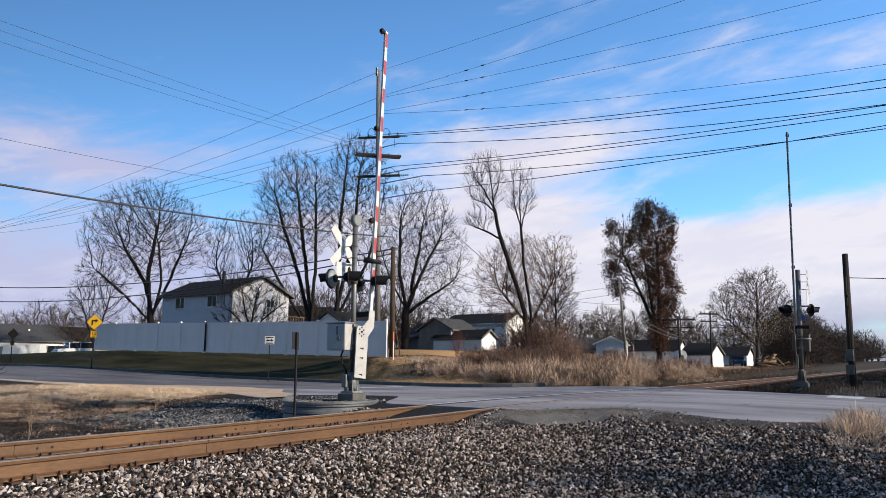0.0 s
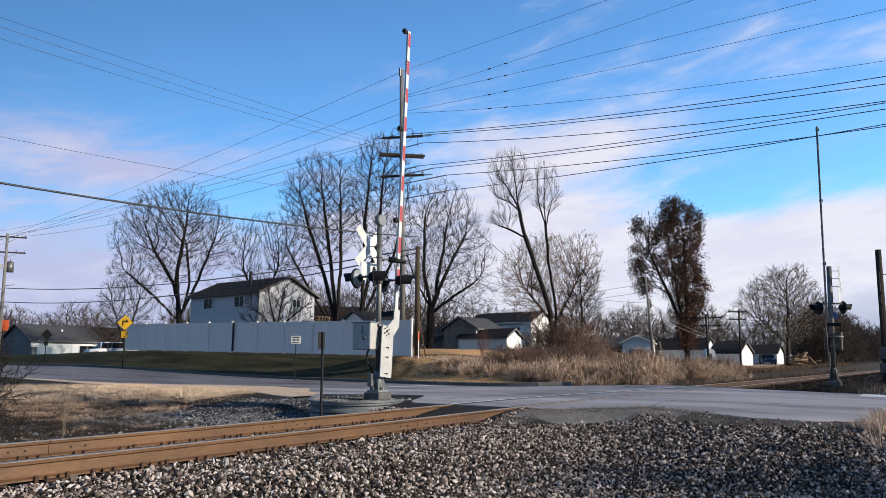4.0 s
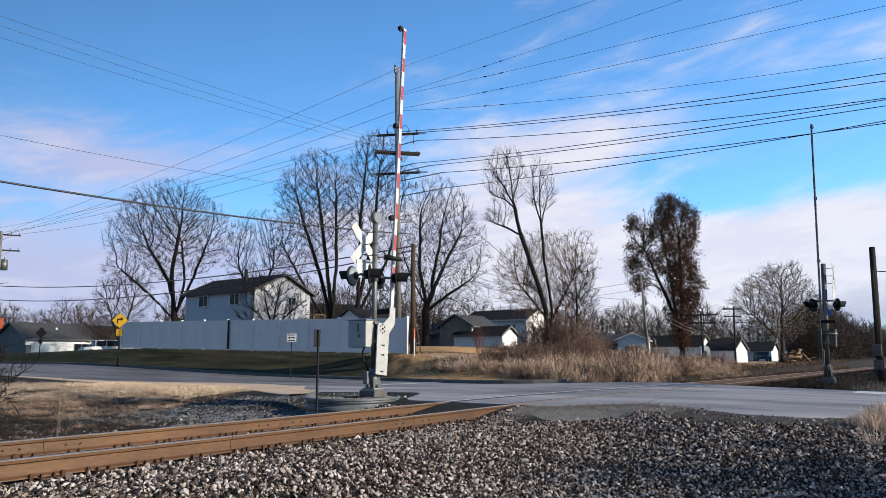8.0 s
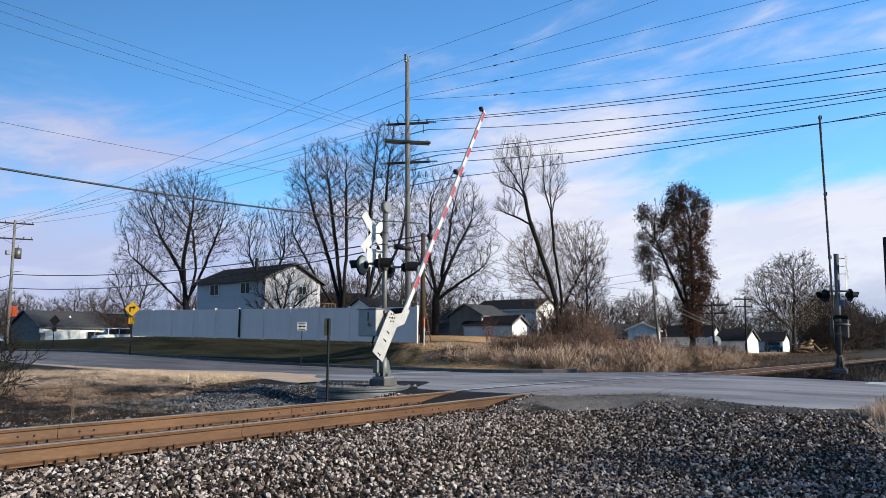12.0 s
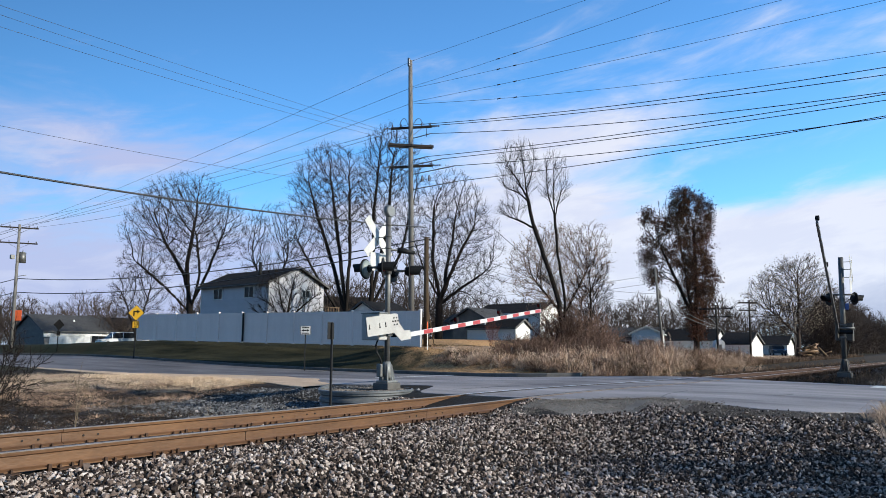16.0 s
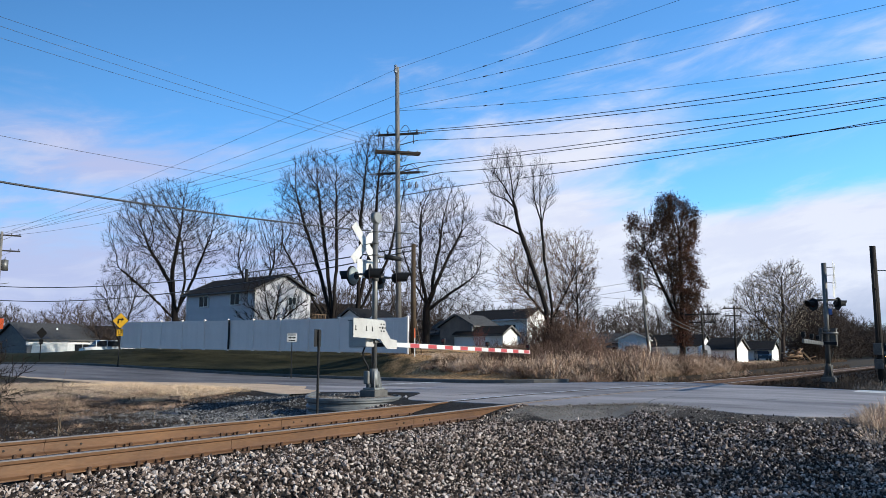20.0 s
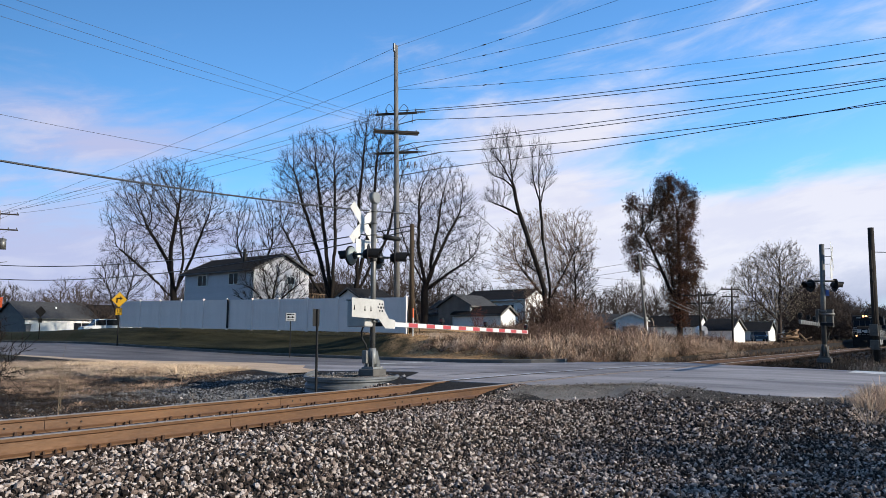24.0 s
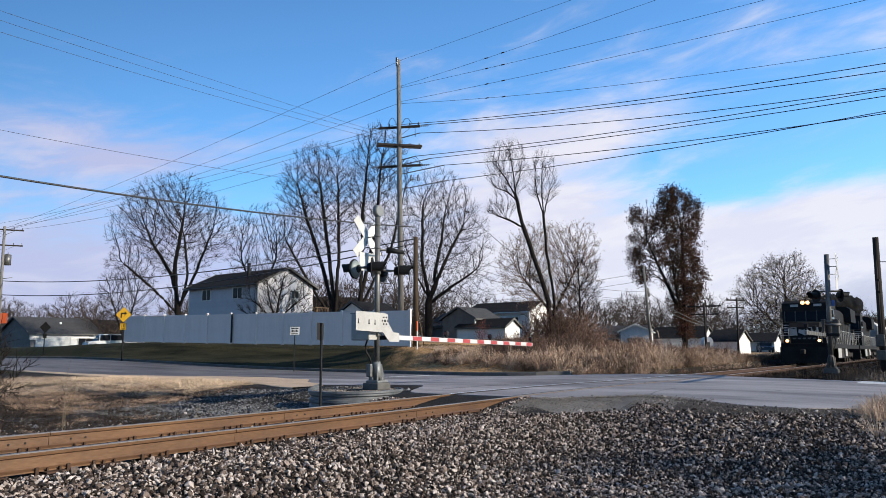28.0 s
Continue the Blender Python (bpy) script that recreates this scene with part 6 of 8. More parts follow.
can(far_pole, 0.42, 0.0, 7.9, 0.3, 0.95)
part("cable_box", bbox(-0.45, 0, 8.4, 0.35, 0.3, 0.4, 0.03), M["galv"], far_pole)
part("lamp_bracket", cylm((0, 0, 6.6), (0.7, -0.5, 6.75), 0.03), M["galv"], far_pole)
can(mid_pole, 0.30, 0.0, 4.9, 0.2, 0.7)
for zz, hh in ((1.05, 0.42), (1.55, 0.5)):
    part("meter_box", bbox(-0.14, 0.05, zz, 0.2, 0.26, hh * 0.8, 0.02), M["galvdark"], rail_pole, "grey meter box")
part("riser", cylm((-0.13, 0.02, 1.7), (-0.13, 0.02, 4.3), 0.03), M["poledark"], rail_pole)
for zz in (3.2, 3.6):
    part("bracket", bbox(-0.2, 0.0, zz, 0.2, 0.08, 0.05), M["poledark"], rail_pole)
build_pole("utility_pole", 67.6, 17.75, 5.25, 0.12, 0.09, M["poledark"], "dark line pole with cross arms beside the railway", arms=((4.9, 1.5, -80, False), (4.15, 1.2, -80, False)), z=-0.3, group="railway line poles")
build_pole("utility_pole", 64.6, 14.3, 5.6, 0.1, 0.075, M["poledark"], "dark leaning line pole with cross arms", arms=((5.35, 1.0, -35, False), (4.7, 0.9, -35, False)), z=-0.5, lean=(-2.2, 2.0), group="railway line poles")
build_pole("utility_pole", 96.5, 16.0, 7.2, 0.13, 0.1, M["pole"], "grey pole among the trackside trees", z=-0.6, group="railway line poles")
for z_, zb in ((4.6, 4.7), (3.85, 4.1), (3.0, 2.95)):
    wire((67.6, 17.75, z_), (64.6, 14.3, zb), 0.08, 0.014)
for z_, zb in ((5.6, 3.0), (5.0, 2.8)):
    wire((59.67, 20.3, z_), (67.6, 17.75, zb), 0.35, 0.022, "telephone_cable", "sagging pale telephone cable", mat_="galv")
wire((28.28, 1.56, 3.75), (44.0, -20.0, 6.5), 0.8, 0.014)
wire((67.6, 17.75, 4.5), (120, 26, 5.5), 0.8, 0.014)
for k, zz in enumerate((7.3, 6.6)):
    wire((59.6, 20.4, zz), (75.0, 70.0, zz + 0.5), 0.9, 0.013)


# ---- signs ----
def text_mesh(s, size, depth=0.006):
    cu = bpy.data.curves.new("lettering", "FONT")
    cu.body, cu.size, cu.align_x, cu.align_y, cu.extrude = s, size, "CENTER", "CENTER", depth
    tmp = bpy.data.objects.new("tmp", cu)
    scene.collection.objects.link(tmp)
    me = bpy.data.meshes.new_from_object(tmp.evaluated_get(bpy.context.evaluated_depsgraph_get()))
    bpy.data.objects.remove(tmp)
    me.name = "lettering"
    return me


def diamond(w):
    r = w / math.sqrt(2)
    return [(-r, 0), (0, -r), (r, 0), (0, r)]


def build_curve_sign():
    """Yellow turn warning with its speed plate, facing the camera's side of the road."""
    x, y = 28.1, 48.0
    z = gz(x, y)
    s = thing("road_sign", pose(x, y, z, 0, 0, -52), "yellow diamond turn warning sign with speed plate on a post", "road sign")
    part("post", bbox(0, 0.03, 1.45, 0.07, 0.04, 3.6), M["signback"], s)
    zd = 3.3
    d = part("sign_plate", prismm([(p[0], p[1] + zd) for p in diamond(0.78)], 1, -0.012, 0.0), M["yellow"], s, "yellow diamond plate")
    part("border", prismm([(p[0], p[1] + zd) for p in diamond(0.81)], 1, 0.0, 0.004), M["black"], d)
    bm = bmesh.new()
    prism(bm, [(-0.21, zd - 0.22), (-0.11, zd - 0.22), (-0.11, zd + 0.04), (0.06, zd + 0.04), (0.06, zd + 0.14), (-0.21, zd + 0.14)], 1, -0.018, -0.012)
    part("arrow", bm, M["black"], d, "black right-turn arrow")
    part("arrow_head", prismm([(0.06, zd - 0.06), (0.25, zd + 0.09), (0.06, zd + 0.24)], 1, -0.018, -0.012), M["black"], d)
    zp = zd - 0.86
    pl = part("speed_plate", bbox(0, -0.006, zp, 0.46, 0.012, 0.5, 0.003), M["yellow"], s, "yellow speed plate")
    bm = bmesh.new()
    for a, b, c, e in ((0, 0.235, 0.47, 0.02), (0, -0.235, 0.47, 0.02), (0.225, 0, 0.02, 0.46), (-0.225, 0, 0.02, 0.46)):
        box(bm, a, -0.014, zp + b, c, 0.004, e)
    part("border", bm, M["black"], pl)
    n = text_mesh("10", 0.34)
    n.materials.append(M["black"])
    piece("lettering", n, pl, pose(0, -0.016, zp + 0.06, 90, 0, 0))
    n = text_mesh("MPH", 0.12)
    n.materials.append(M["black"])
    piece("lettering", n, pl, pose(0, -0.016, zp - 0.15, 90, 0, 0))


def build_small_signs():
    # white plate with two lines on the bank
    x, y = 26.6, 28.6
    z = gz(x, y) - 0.1
    s = thing("road_sign", pose(x, y, z, 0, 0, -49), "small white sign with black bars on a thin post", "road sign")
    part("post", bbox(0, 0.02, 1.2, 0.05, 0.03, 2.6), M["signback"], s)
    p = part("sign_plate", bbox(0, -0.006, 2.28, 0.52, 0.01, 0.44, 0.003), M["white"], s, "white sign plate")
    part("border", bbox(0, 0.0, 2.28, 0.55, 0.006, 0.47), M["black"], p)
    part("text_bar", bbox(0, -0.014, 2.42, 0.40, 0.004, 0.05), M["black"], p)
    part("text_bar", bbox(0, -0.014, 2.125, 0.36, 0.004, 0.05), M["black"], p)
    part("arrow_shaft", bbox(0, -0.014, 2.275, 0.26, 0.004, 0.05), M["black"], p)
    for e in (-1, 1):
        part("arrow_head", prismm([(e * 0.08, 2.205), (e * 0.21, 2.275), (e * 0.08, 2.345)], 1, -0.0165, -0.0125), M["black"], p)
    # narrow marker by the track, seen nearly edge-on
    x, y = 10.69, 10.68
    s = thing("marker_post", pose(x, y, -0.45, 0, 0, 18), "thin steel post with a narrow dark marker plate", "marker post")
    part("post", bbox(0, 0, 0.95, 0.05, 0.04, 1.9, 0.006), M["signback"], s)
    part("sign_plate", bbox(0, 0.03, 1.72, 0.30, 0.008, 0.36, 0.004), M["signback"], s, "dark sign plate")
    # back of a diamond sign in the distance
    x, y = 30.0, 63.4
    s = thing("road_sign", pose(x, y, gz(x, y) - 0.1, 0, 0, 8), "dark back of a diamond road sign", "road sign")
    part("post", bbox(0, 0.02, 1.0, 0.07, 0.04, 2.2), M["signshade"], s)
    part("sign_plate", prismm([(q[0], q[1] + 2.4) for q in diamond(0.7)], 1, -0.01, 0.01), M["signshade"], s)
    part("sign_plate", bbox(0, 0, 1.65, 0.34, 0.012, 0.4), M["signshade"], s)
    # orange board by the far pole
    x, y = 29.2, 70.0
    s = thing("road_works_sign", pose(x, y, 0.9, 0, 0, -58), "bright orange board fixed by the utility pole", "road sign")
    part("post", bbox(0, 0.03, 1.4, 0.07, 0.05, 3.0), M["signback"], s)
    part("sign_plate", bbox(0, 0, 3.0, 1.05, 0.02, 0.95, 0.005), M["orange"], s)
    # blue plate on the far signal
    part("notice_plate", bbox(0, 0, 0, 0.2, 0.01, 0.22), M["blue"], signal_b, "small blue notice plate", m=pose(-0.02, 0.1, 2.48, 0, 0, 90))
    # bin by the ranch house
    x, y = 42.5, 93.0
    b = thing("wheelie_bin", pose(x, y, gz(x, y)), "grey wheeled rubbish bin by the ranch house", "bin")
    part("body", prismm([(-0.25, 0.0), (0.25, 0.0), (0.33, 1.0), (-0.33, 1.0)], 1, -0.3, 0.3), M["greysiding"], b)
    part("lid", bbox(0, 0, 1.04, 0.72, 0.7, 0.08, 0.02), M["greysiding"], b)


build_curve_sign()
build_small_signs()


# ---- corrugated collar round the signal foundation ----
def build_collar():
    c = thing("retaining_ring", pose(12.2, 11.05, -0.42), "curved corrugated steel ring filled with gravel round the signal", "retaining ring")
    bm = bmesh.new()
    n = 40
    rows_ = [(0.0, 1.05), (0.06, 1.05), (0.09, 1.02), (0.13, 1.02), (0.16, 1.06), (0.21, 1.06), (0.24, 1.02), (0.28, 1.02), (0.31, 1.06), (0.355, 1.06), (0.36, 1.09), (0.40, 1.09), (0.405, 1.06)]
    grid = []
    for i in range(n + 1):
        a = radians(95 + 250 * i / n)
        ring = [bm.verts.new((r * math.cos(a) * 1.02, r * math.sin(a) * 0.98, z + 0.10 * max(0.0, 1 - i / 7))) for z, r in rows_]
        ring += [bm.verts.new(((r - 0.02) * math.cos(a) * 1.02, (r - 0.02) * math.sin(a) * 0.98, z + 0.10 * max(0.0, 1 - i / 7))) for z, r in rows_[::-1]]
        grid.append(ring)
    k = len(grid[0])
    for A, B in zip(grid, grid[1:]):
        for j in range(k):
            bm.faces.new((A[j], B[j], B[(j + 1) % k], A[(j + 1) % k]))
    bm.faces.new(grid[0]); bm.faces.new(grid[-1][::-1])
    bmesh.ops.recalc_face_normals(bm, faces=bm.faces)
    part("ring", bm, M["corr"], c)
    bm = bmesh.new()
    cyl(bm, (0, 0, 0.0), (0, 0, 0.35), 1.00, 0.98, 32)
    part("fill", bm, M["gravel"], c, "grey gravel fill")


build_collar()

# ---- kerb, apron, markings ----
def kerb():
    ys = list(np.arange(12.6, 78, 1.2))
    k = thing("kerb", pose(0, 0, 0), "low dark concrete kerb along the road", "kerb", kind="structure")
    for a, b in zip(ys, ys[1:]):
        xa, xb = float(road_right(a)), float(road_right(b))
        za, zb = float(road_z(xa, a)), float(road_z(xb, b))
        bm = bmesh.new()
        vs = []
        for x, y, z in ((xa, a, za), (xb, b - 0.012, zb)):
            vs.append([bm.verts.new((x + dx, y, z + dz)) for dx, dz in ((0.0, -0.15), (0.02, 0.13), (0.05, 0.15), (0.2, 0.15), (0.2, -0.15))])
        for j in range(5):
            bm.faces.new((vs[0][j], vs[1][j], vs[1][(j + 1) % 5], vs[0][(j + 1) % 5]))
        bm.faces.new(vs[0][::-1]); bm.faces.new(vs[1])
        bmesh.ops.recalc_face_normals(bm, faces=bm.faces)
        part("kerbstone", bm, M["kerb"], k)


kerb()
def marking(x0, x1, y0, y1, label):
    n = 12
    verts, faces = [], []
    for i in range(n + 1):
        for j in range(3):
            x, y = x0 + (x1 - x0) * i / n, y0 + (y1 - y0) * j / 2
            verts.append((x, y, float(road_z(x, y)) + 0.006))
    for i in range(n):
        for j in range(2):
            a = i * 3 + j
            faces.append((a, a + 3, a + 4, a + 1))
    tagged(raw("road_marking", verts, faces, M["paint"]), label, "road marking", kind="structure")


marking(21.0, 27.3, 18.15, 18.6, "faded white stop line before the crossing")
marking(23.9, 25.9, 1.15, 2.1, "white stop line before the crossing")
# tar-filled cracks in the road
def crack(pts, w, seed):
    rng = random.Random(seed)
    fine = []
    for a, b in zip(pts, pts[1:]):
        n = max(2, int(math.dist(a, b) / 0.6))
        fine += [(a[0] + (b[0] - a[0]) * i / n + rng.gauss(0, 0.05), a[1] + (b[1] - a[1]) * i / n + rng.gauss(0, 0.012)) for i in range(n)]
    fine.append(pts[-1])
    verts, faces = [], []
    for i, (x, y) in enumerate(fine):
        x2, y2 = fine[min(i + 1, len(fine) - 1)]
        x1, y1 = fine[max(i - 1, 0)]
        d = Vector((x2 - x1, y2 - y1)).normalized()
        ww = w * rng.uniform(0.5, 1.2)
        for e in (-1, 1):
            px, py = x - d.y * ww * e, y + d.x * ww * e
            verts.append((px, py, float(road_z(px, py)) + 0.005))
    for i in range(len(fine) - 1):
        faces.append((2 * i, 2 * i + 1, 2 * i + 3, 2 * i + 2))
    tagged(raw("road_crack", verts, faces, M["tar"]), "dark tar-sealed crack in the asphalt", "road crack", kind="structure")


crack([(16.4, 3.2), (17.4, 3.0)], 0.03, 1)
crack([(13.7, 4.75), (15.2, 5.1), (17.0, 5.2)], 0.02, 2)
crack([(16.0, 13.0), (19.0, 14.0), (23.0, 13.6), (27.0, 14.4)], 0.03, 3)
crack([(15.5, 18.0), (20.0, 18.8), (27.0, 18.4)], 0.035, 4)
crack([(21.0, 10.0), (21.3, 16.0), (21.0, 24.0), (21.6, 38.0)], 0.04, 5)
crack([(15.8, 24.0), (22.0, 24.6), (28.0, 24.0)], 0.035, 6)
crack([(16.0, 33.0), (22.0, 32.4), (28.6, 33.2)], 0.05, 7)
crack([(13.6, 9.6), (19.0, 9.4), (28.0, 9.6)], 0.03, 8)
crack([(23.5, 10.0), (24.0, 18.0), (24.6, 30.0)], 0.03, 10)
# steel rail heads and dark flangeways through the crossing surface
for y in (NEAR_RAIL, FAR_RAIL):
    # only the far head gets the glint colour; the near one stays dull
    for dy, wdt, mt, nm in ((0, 0.076, "railglint" if y == FAR_RAIL else "railtop", "rail_head"), (0.075, 0.045, "rubber", "flangeway")):
        sgn = 1 if y == NEAR_RAIL else -1
        bm = bmesh.new()
        xs = list(np.arange(12.0, 29.6, 0.8))
        for a, b in zip(xs, xs[1:]):
            vs = [bm.verts.new((x, y + sgn * dy + w, float(rail_z(x)) + 0.004)) for x, w in ((a, -wdt / 2), (b, -wdt / 2), (b, wdt / 2), (a, wdt / 2))]
            bm.faces.new(vs)
        tagged(part(nm, bm, M[mt]), "steel rail set flush in the road" if nm == "rail_head" else "dark rubber flangeway beside the rail", "rail", kind="structure")


# ---- stones ----
def stones(name, X, Y, Z, R, material, seed, label, fine=False):
    """Crushed stones turned at random: fine ones have twenty facets, the rest are eight-sided chips with every corner knocked about."""
    rng = np.random.RandomState(seed)
    if fine:
        bm = bmesh.new()
        bmesh.ops.create_icosphere(bm, subdivisions=1, radius=1.0)
        bv = np.array([v.co[:] for v in bm.verts])
        bf = np.array([[v.index for v in f.verts] for f in bm.faces])
        bm.free()
        lo, hi = -0.5, 0.35
    else:
        bv = np.array([(1.1, 0.1, 0), (-1.1, -0.1, 0), (0, 1.0, 0.1), (0, -1.0, -0.1), (0.1, 0, 0.95), (-0.1, 0, -0.95)])
        bf = np.array([(0, 2, 4), (2, 1, 4), (1, 3, 4), (3, 0, 4), (2, 0, 5), (1, 2, 5), (3, 1, 5), (0, 3, 5)])
        lo, hi = -0.4, 0.35
    n, k = len(X), len(bv)
    V = bv[None] * (1 + rng.uniform(lo, hi, (n, k, 3))) * rng.uniform(0.42, 1.6, (n, 1, 3))
    q = rng.normal(size=(n, 4)); q /= np.linalg.norm(q, axis=1, keepdims=True)
    w, x, y, z = q.T
    Rm = np.stack([1 - 2 * (y * y + z * z), 2 * (x * y - z * w), 2 * (x * z + y * w), 2 * (x * y + z * w), 1 - 2 * (x * x + z * z), 2 * (y * z - x * w), 2 * (x * z - y * w), 2 * (y * z + x * w), 1 - 2 * (x * x + y * y)], -1).reshape(n, 3, 3)
    V = np.einsum("nij,nkj->nki", Rm, V) * R[:, None, None] + np.stack([X, Y, Z], -1)[:, None]
    F = (bf[None] + (np.arange(n) * k)[:, None, None]).reshape(-1, bf.shape[1])
    ob = new(name, fast_mesh(name, V.reshape(-1, 3), F, material))
    return tagged(ob, label, "gravel", kind="stuff")


def scatter_stones():
    rng = np.random.RandomState(12)
    def region(n, x0, x1, y0, y1):
        return rng.uniform(x0, x1, n), rng.uniform(y0, y1, n)
    Xs, Ys, Rs = [], [], []
    for (x0, x1, y0, y1), dens, r in (((0.5, 9.5, 0.0, 10.2), 1500, 0.0158), ((9.5, 13.6, 0.2, 10.0), 1500, 0.0165), ((13.6, 16.5, 0.4, 4.6), 900, 0.017), ((-2.5, 0.5, 5.4, 10.2), 1200, 0.0165)):
        n = int(dens * (x1 - x0) * (y1 - y0))
        x, y = region(n, x0, x1, y0, y1)
        keep = (y > 0.05 * x - 0.7) & (y < 2.6 * x + 6.5) & (0.814 * x + 0.581 * y > 4.6)
        keep &= ~((x > road_left(y) - 0.05) & (x < road_right(y) + 0.2))
        keep &= rng.uniform(0, 1, n) < 1 - 0.97 * sstep(-1.5, -0.9, x - road_left(y) + 0.2 * np.sin(2.3 * y) + 0.75 * np.exp(-((y - 5.3) / 0.7) ** 2)) * (1 - sstep(6.2, 6.4, y))
        keep &= (np.abs(y - NEAR_RAIL) > 0.17) & (np.abs(y - FAR_RAIL) > 0.17)
        keep &= (rng.uniform(0, 1, n) < 0.55) | (y < NEAR_RAIL - 0.25) | (y > FAR_RAIL + 0.3)
        # no stones between the rails here: the near-black bed stands for shadow
        keep &= ~((x > 9.6) & (y > NEAR_RAIL - 0.1) & (y < FAR_RAIL + 0.1)) & ~((x > 11.4) & (y > FAR_RAIL))
        keep &= ~((x > road_left(y) - 1.75) & (y > 4.5) & (y < 6.45)) | (rng.uniform(0, 1, n) < 0.02)
        keep &= ((x - 12.2) ** 2 + (y - 11.05) ** 2 > 1.25)
        x, y = x[keep], y[keep]
        Xs.append(x); Ys.append(y)
        Rs.append(r * np.exp(rng.normal(0, 0.24, len(x))))
    X, Y, R = map(np.concatenate, (Xs, Ys, Rs))
    Z = ground_z(X, Y) + R * rng.uniform(-0.5, 1.3, len(X))
    close = 0.814 * X + 0.581 * Y < 8.2
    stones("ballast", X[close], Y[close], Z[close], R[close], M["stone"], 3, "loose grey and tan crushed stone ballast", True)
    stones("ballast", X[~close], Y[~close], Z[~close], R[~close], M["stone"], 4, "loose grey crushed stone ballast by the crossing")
    # stones heaped over the tie ends along the near rail
    n = 5500
    x, y = rng.uniform(-2.5, 11.6, n), NEAR_RAIL - 0.2 - 0.95 * rng.beta(1.6, 1.2, n)
    R = 0.0165 * np.exp(rng.normal(0, 0.24, n))
    stones("ballast", x, y, rail_z(x) - 0.172 - 0.03 * sstep(0.5, 1.1, NEAR_RAIL - y) + R * rng.uniform(-0.6, 0.9, n), R, M["stone"], 47, "loose crushed stone heaped over the tie ends")
    # the same gravel, more thinly, all round the standpoint and along the track to the left
    n = 38000
    x, y = rng.uniform(-12, 14, n), rng.uniform(-4, 10.2, n)
    k = ~((y > 0.05 * x - 0.7) & (y < 2.6 * x + 6.5) & (0.814 * x + 0.581 * y > 4.6)) & (x < road_left(y) - 0.3) & (np.abs(y - NEAR_RAIL) > 0.2) & (np.abs(y - FAR_RAIL) > 0.2)
    R = 0.027 * np.exp(rng.normal(0, 0.25, k.sum()))
    stones("ballast", x[k], y[k], ground_z(x[k], y[k]) + R * rng.uniform(-0.4, 0.8, k.sum()), R, M["stone"], 26, "loose grey crushed stone beside the track")
    # dark gravel round the far signal
    n = 12000
    x, y = rng.uniform(26.2, 44, n), rng.uniform(0.3, 6.2, n)
    k = x > road_right(y) + 0.15
    R = 0.026 * np.exp(rng.normal(0, 0.4, k.sum()))
    stones("gravel", x[k], y[k], ground_z(x[k], y[k]) + 0.3 * R, R, M["gravel"], 25, "dark gravel round the far signal")
    # fine gravel on the mound by the crossing
    n = 60000
    x, y = rng.uniform(10.4, 14.2, n), rng.uniform(0.4, 6.5, n)
    k = (x < road_left(y) + 0.05) & (x > road_left(y) - 2.2 + 0.9 * rng.uniform(0, 1, n)) & ((y > 3.9) | (rng.uniform(0, 1, n) < 0.35))
    R = 0.0052 * np.exp(rng.normal(0, 0.4, k.sum()))
    stones("fine_gravel", x[k], y[k], ground_z(x[k], y[k]) + 0.3 * R, R, M["grit"], 8, "fine grey gravel mound beside the crossing")
    n = 3500
    y = rng.uniform(3.4, 6.3, n)
    off = rng.exponential(0.16, n) - 0.25
    x = road_left(y) + off
    R = 0.0065 * np.exp(rng.normal(0, 0.4, n))
    stones("fine_gravel", x, y, road_z(x, y) + 0.2 * R, R, M["grit"], 9, "fine gravel strewn over the road edge")
    # gravel in the ring and dark rubble by the far rail
    a, r = rng.uniform(0, 2 * math.pi, 5200), 0.97 * np.sqrt(rng.uniform(0.1, 1, 5200))
    stones("gravel", 12.2 + r * np.cos(a), 11.05 + r * np.sin(a), -0.055 + rng.uniform(-0.01, 0.015, 5200), np.full(5200, 0.0135), M["grit"], 5, "pale gravel round the signal base")
    n = 26000
    x, y = rng.uniform(4.0, 15.4, n), 9.9 + rng.beta(1.2, 1.9, n) * 7.5
    R = 0.0115 * np.exp(rng.normal(0, 0.45, n))
    k = ((x - 12.2) ** 2 + (y - 11.05) ** 2 > 1.35) & (x < road_left(y) - 0.6 - 1.5 * sstep(12.6, 14.5, y)) & (rng.uniform(0, 1, n) < np.where(x < 8, 0.12, 1.0))
    stones("rubble", x[k], y[k], ground_z(x[k], y[k]) + 0.2 * R[k], R[k], M["rubble"], 6, "dark rubble and dirt beside the track")


scatter_stones()


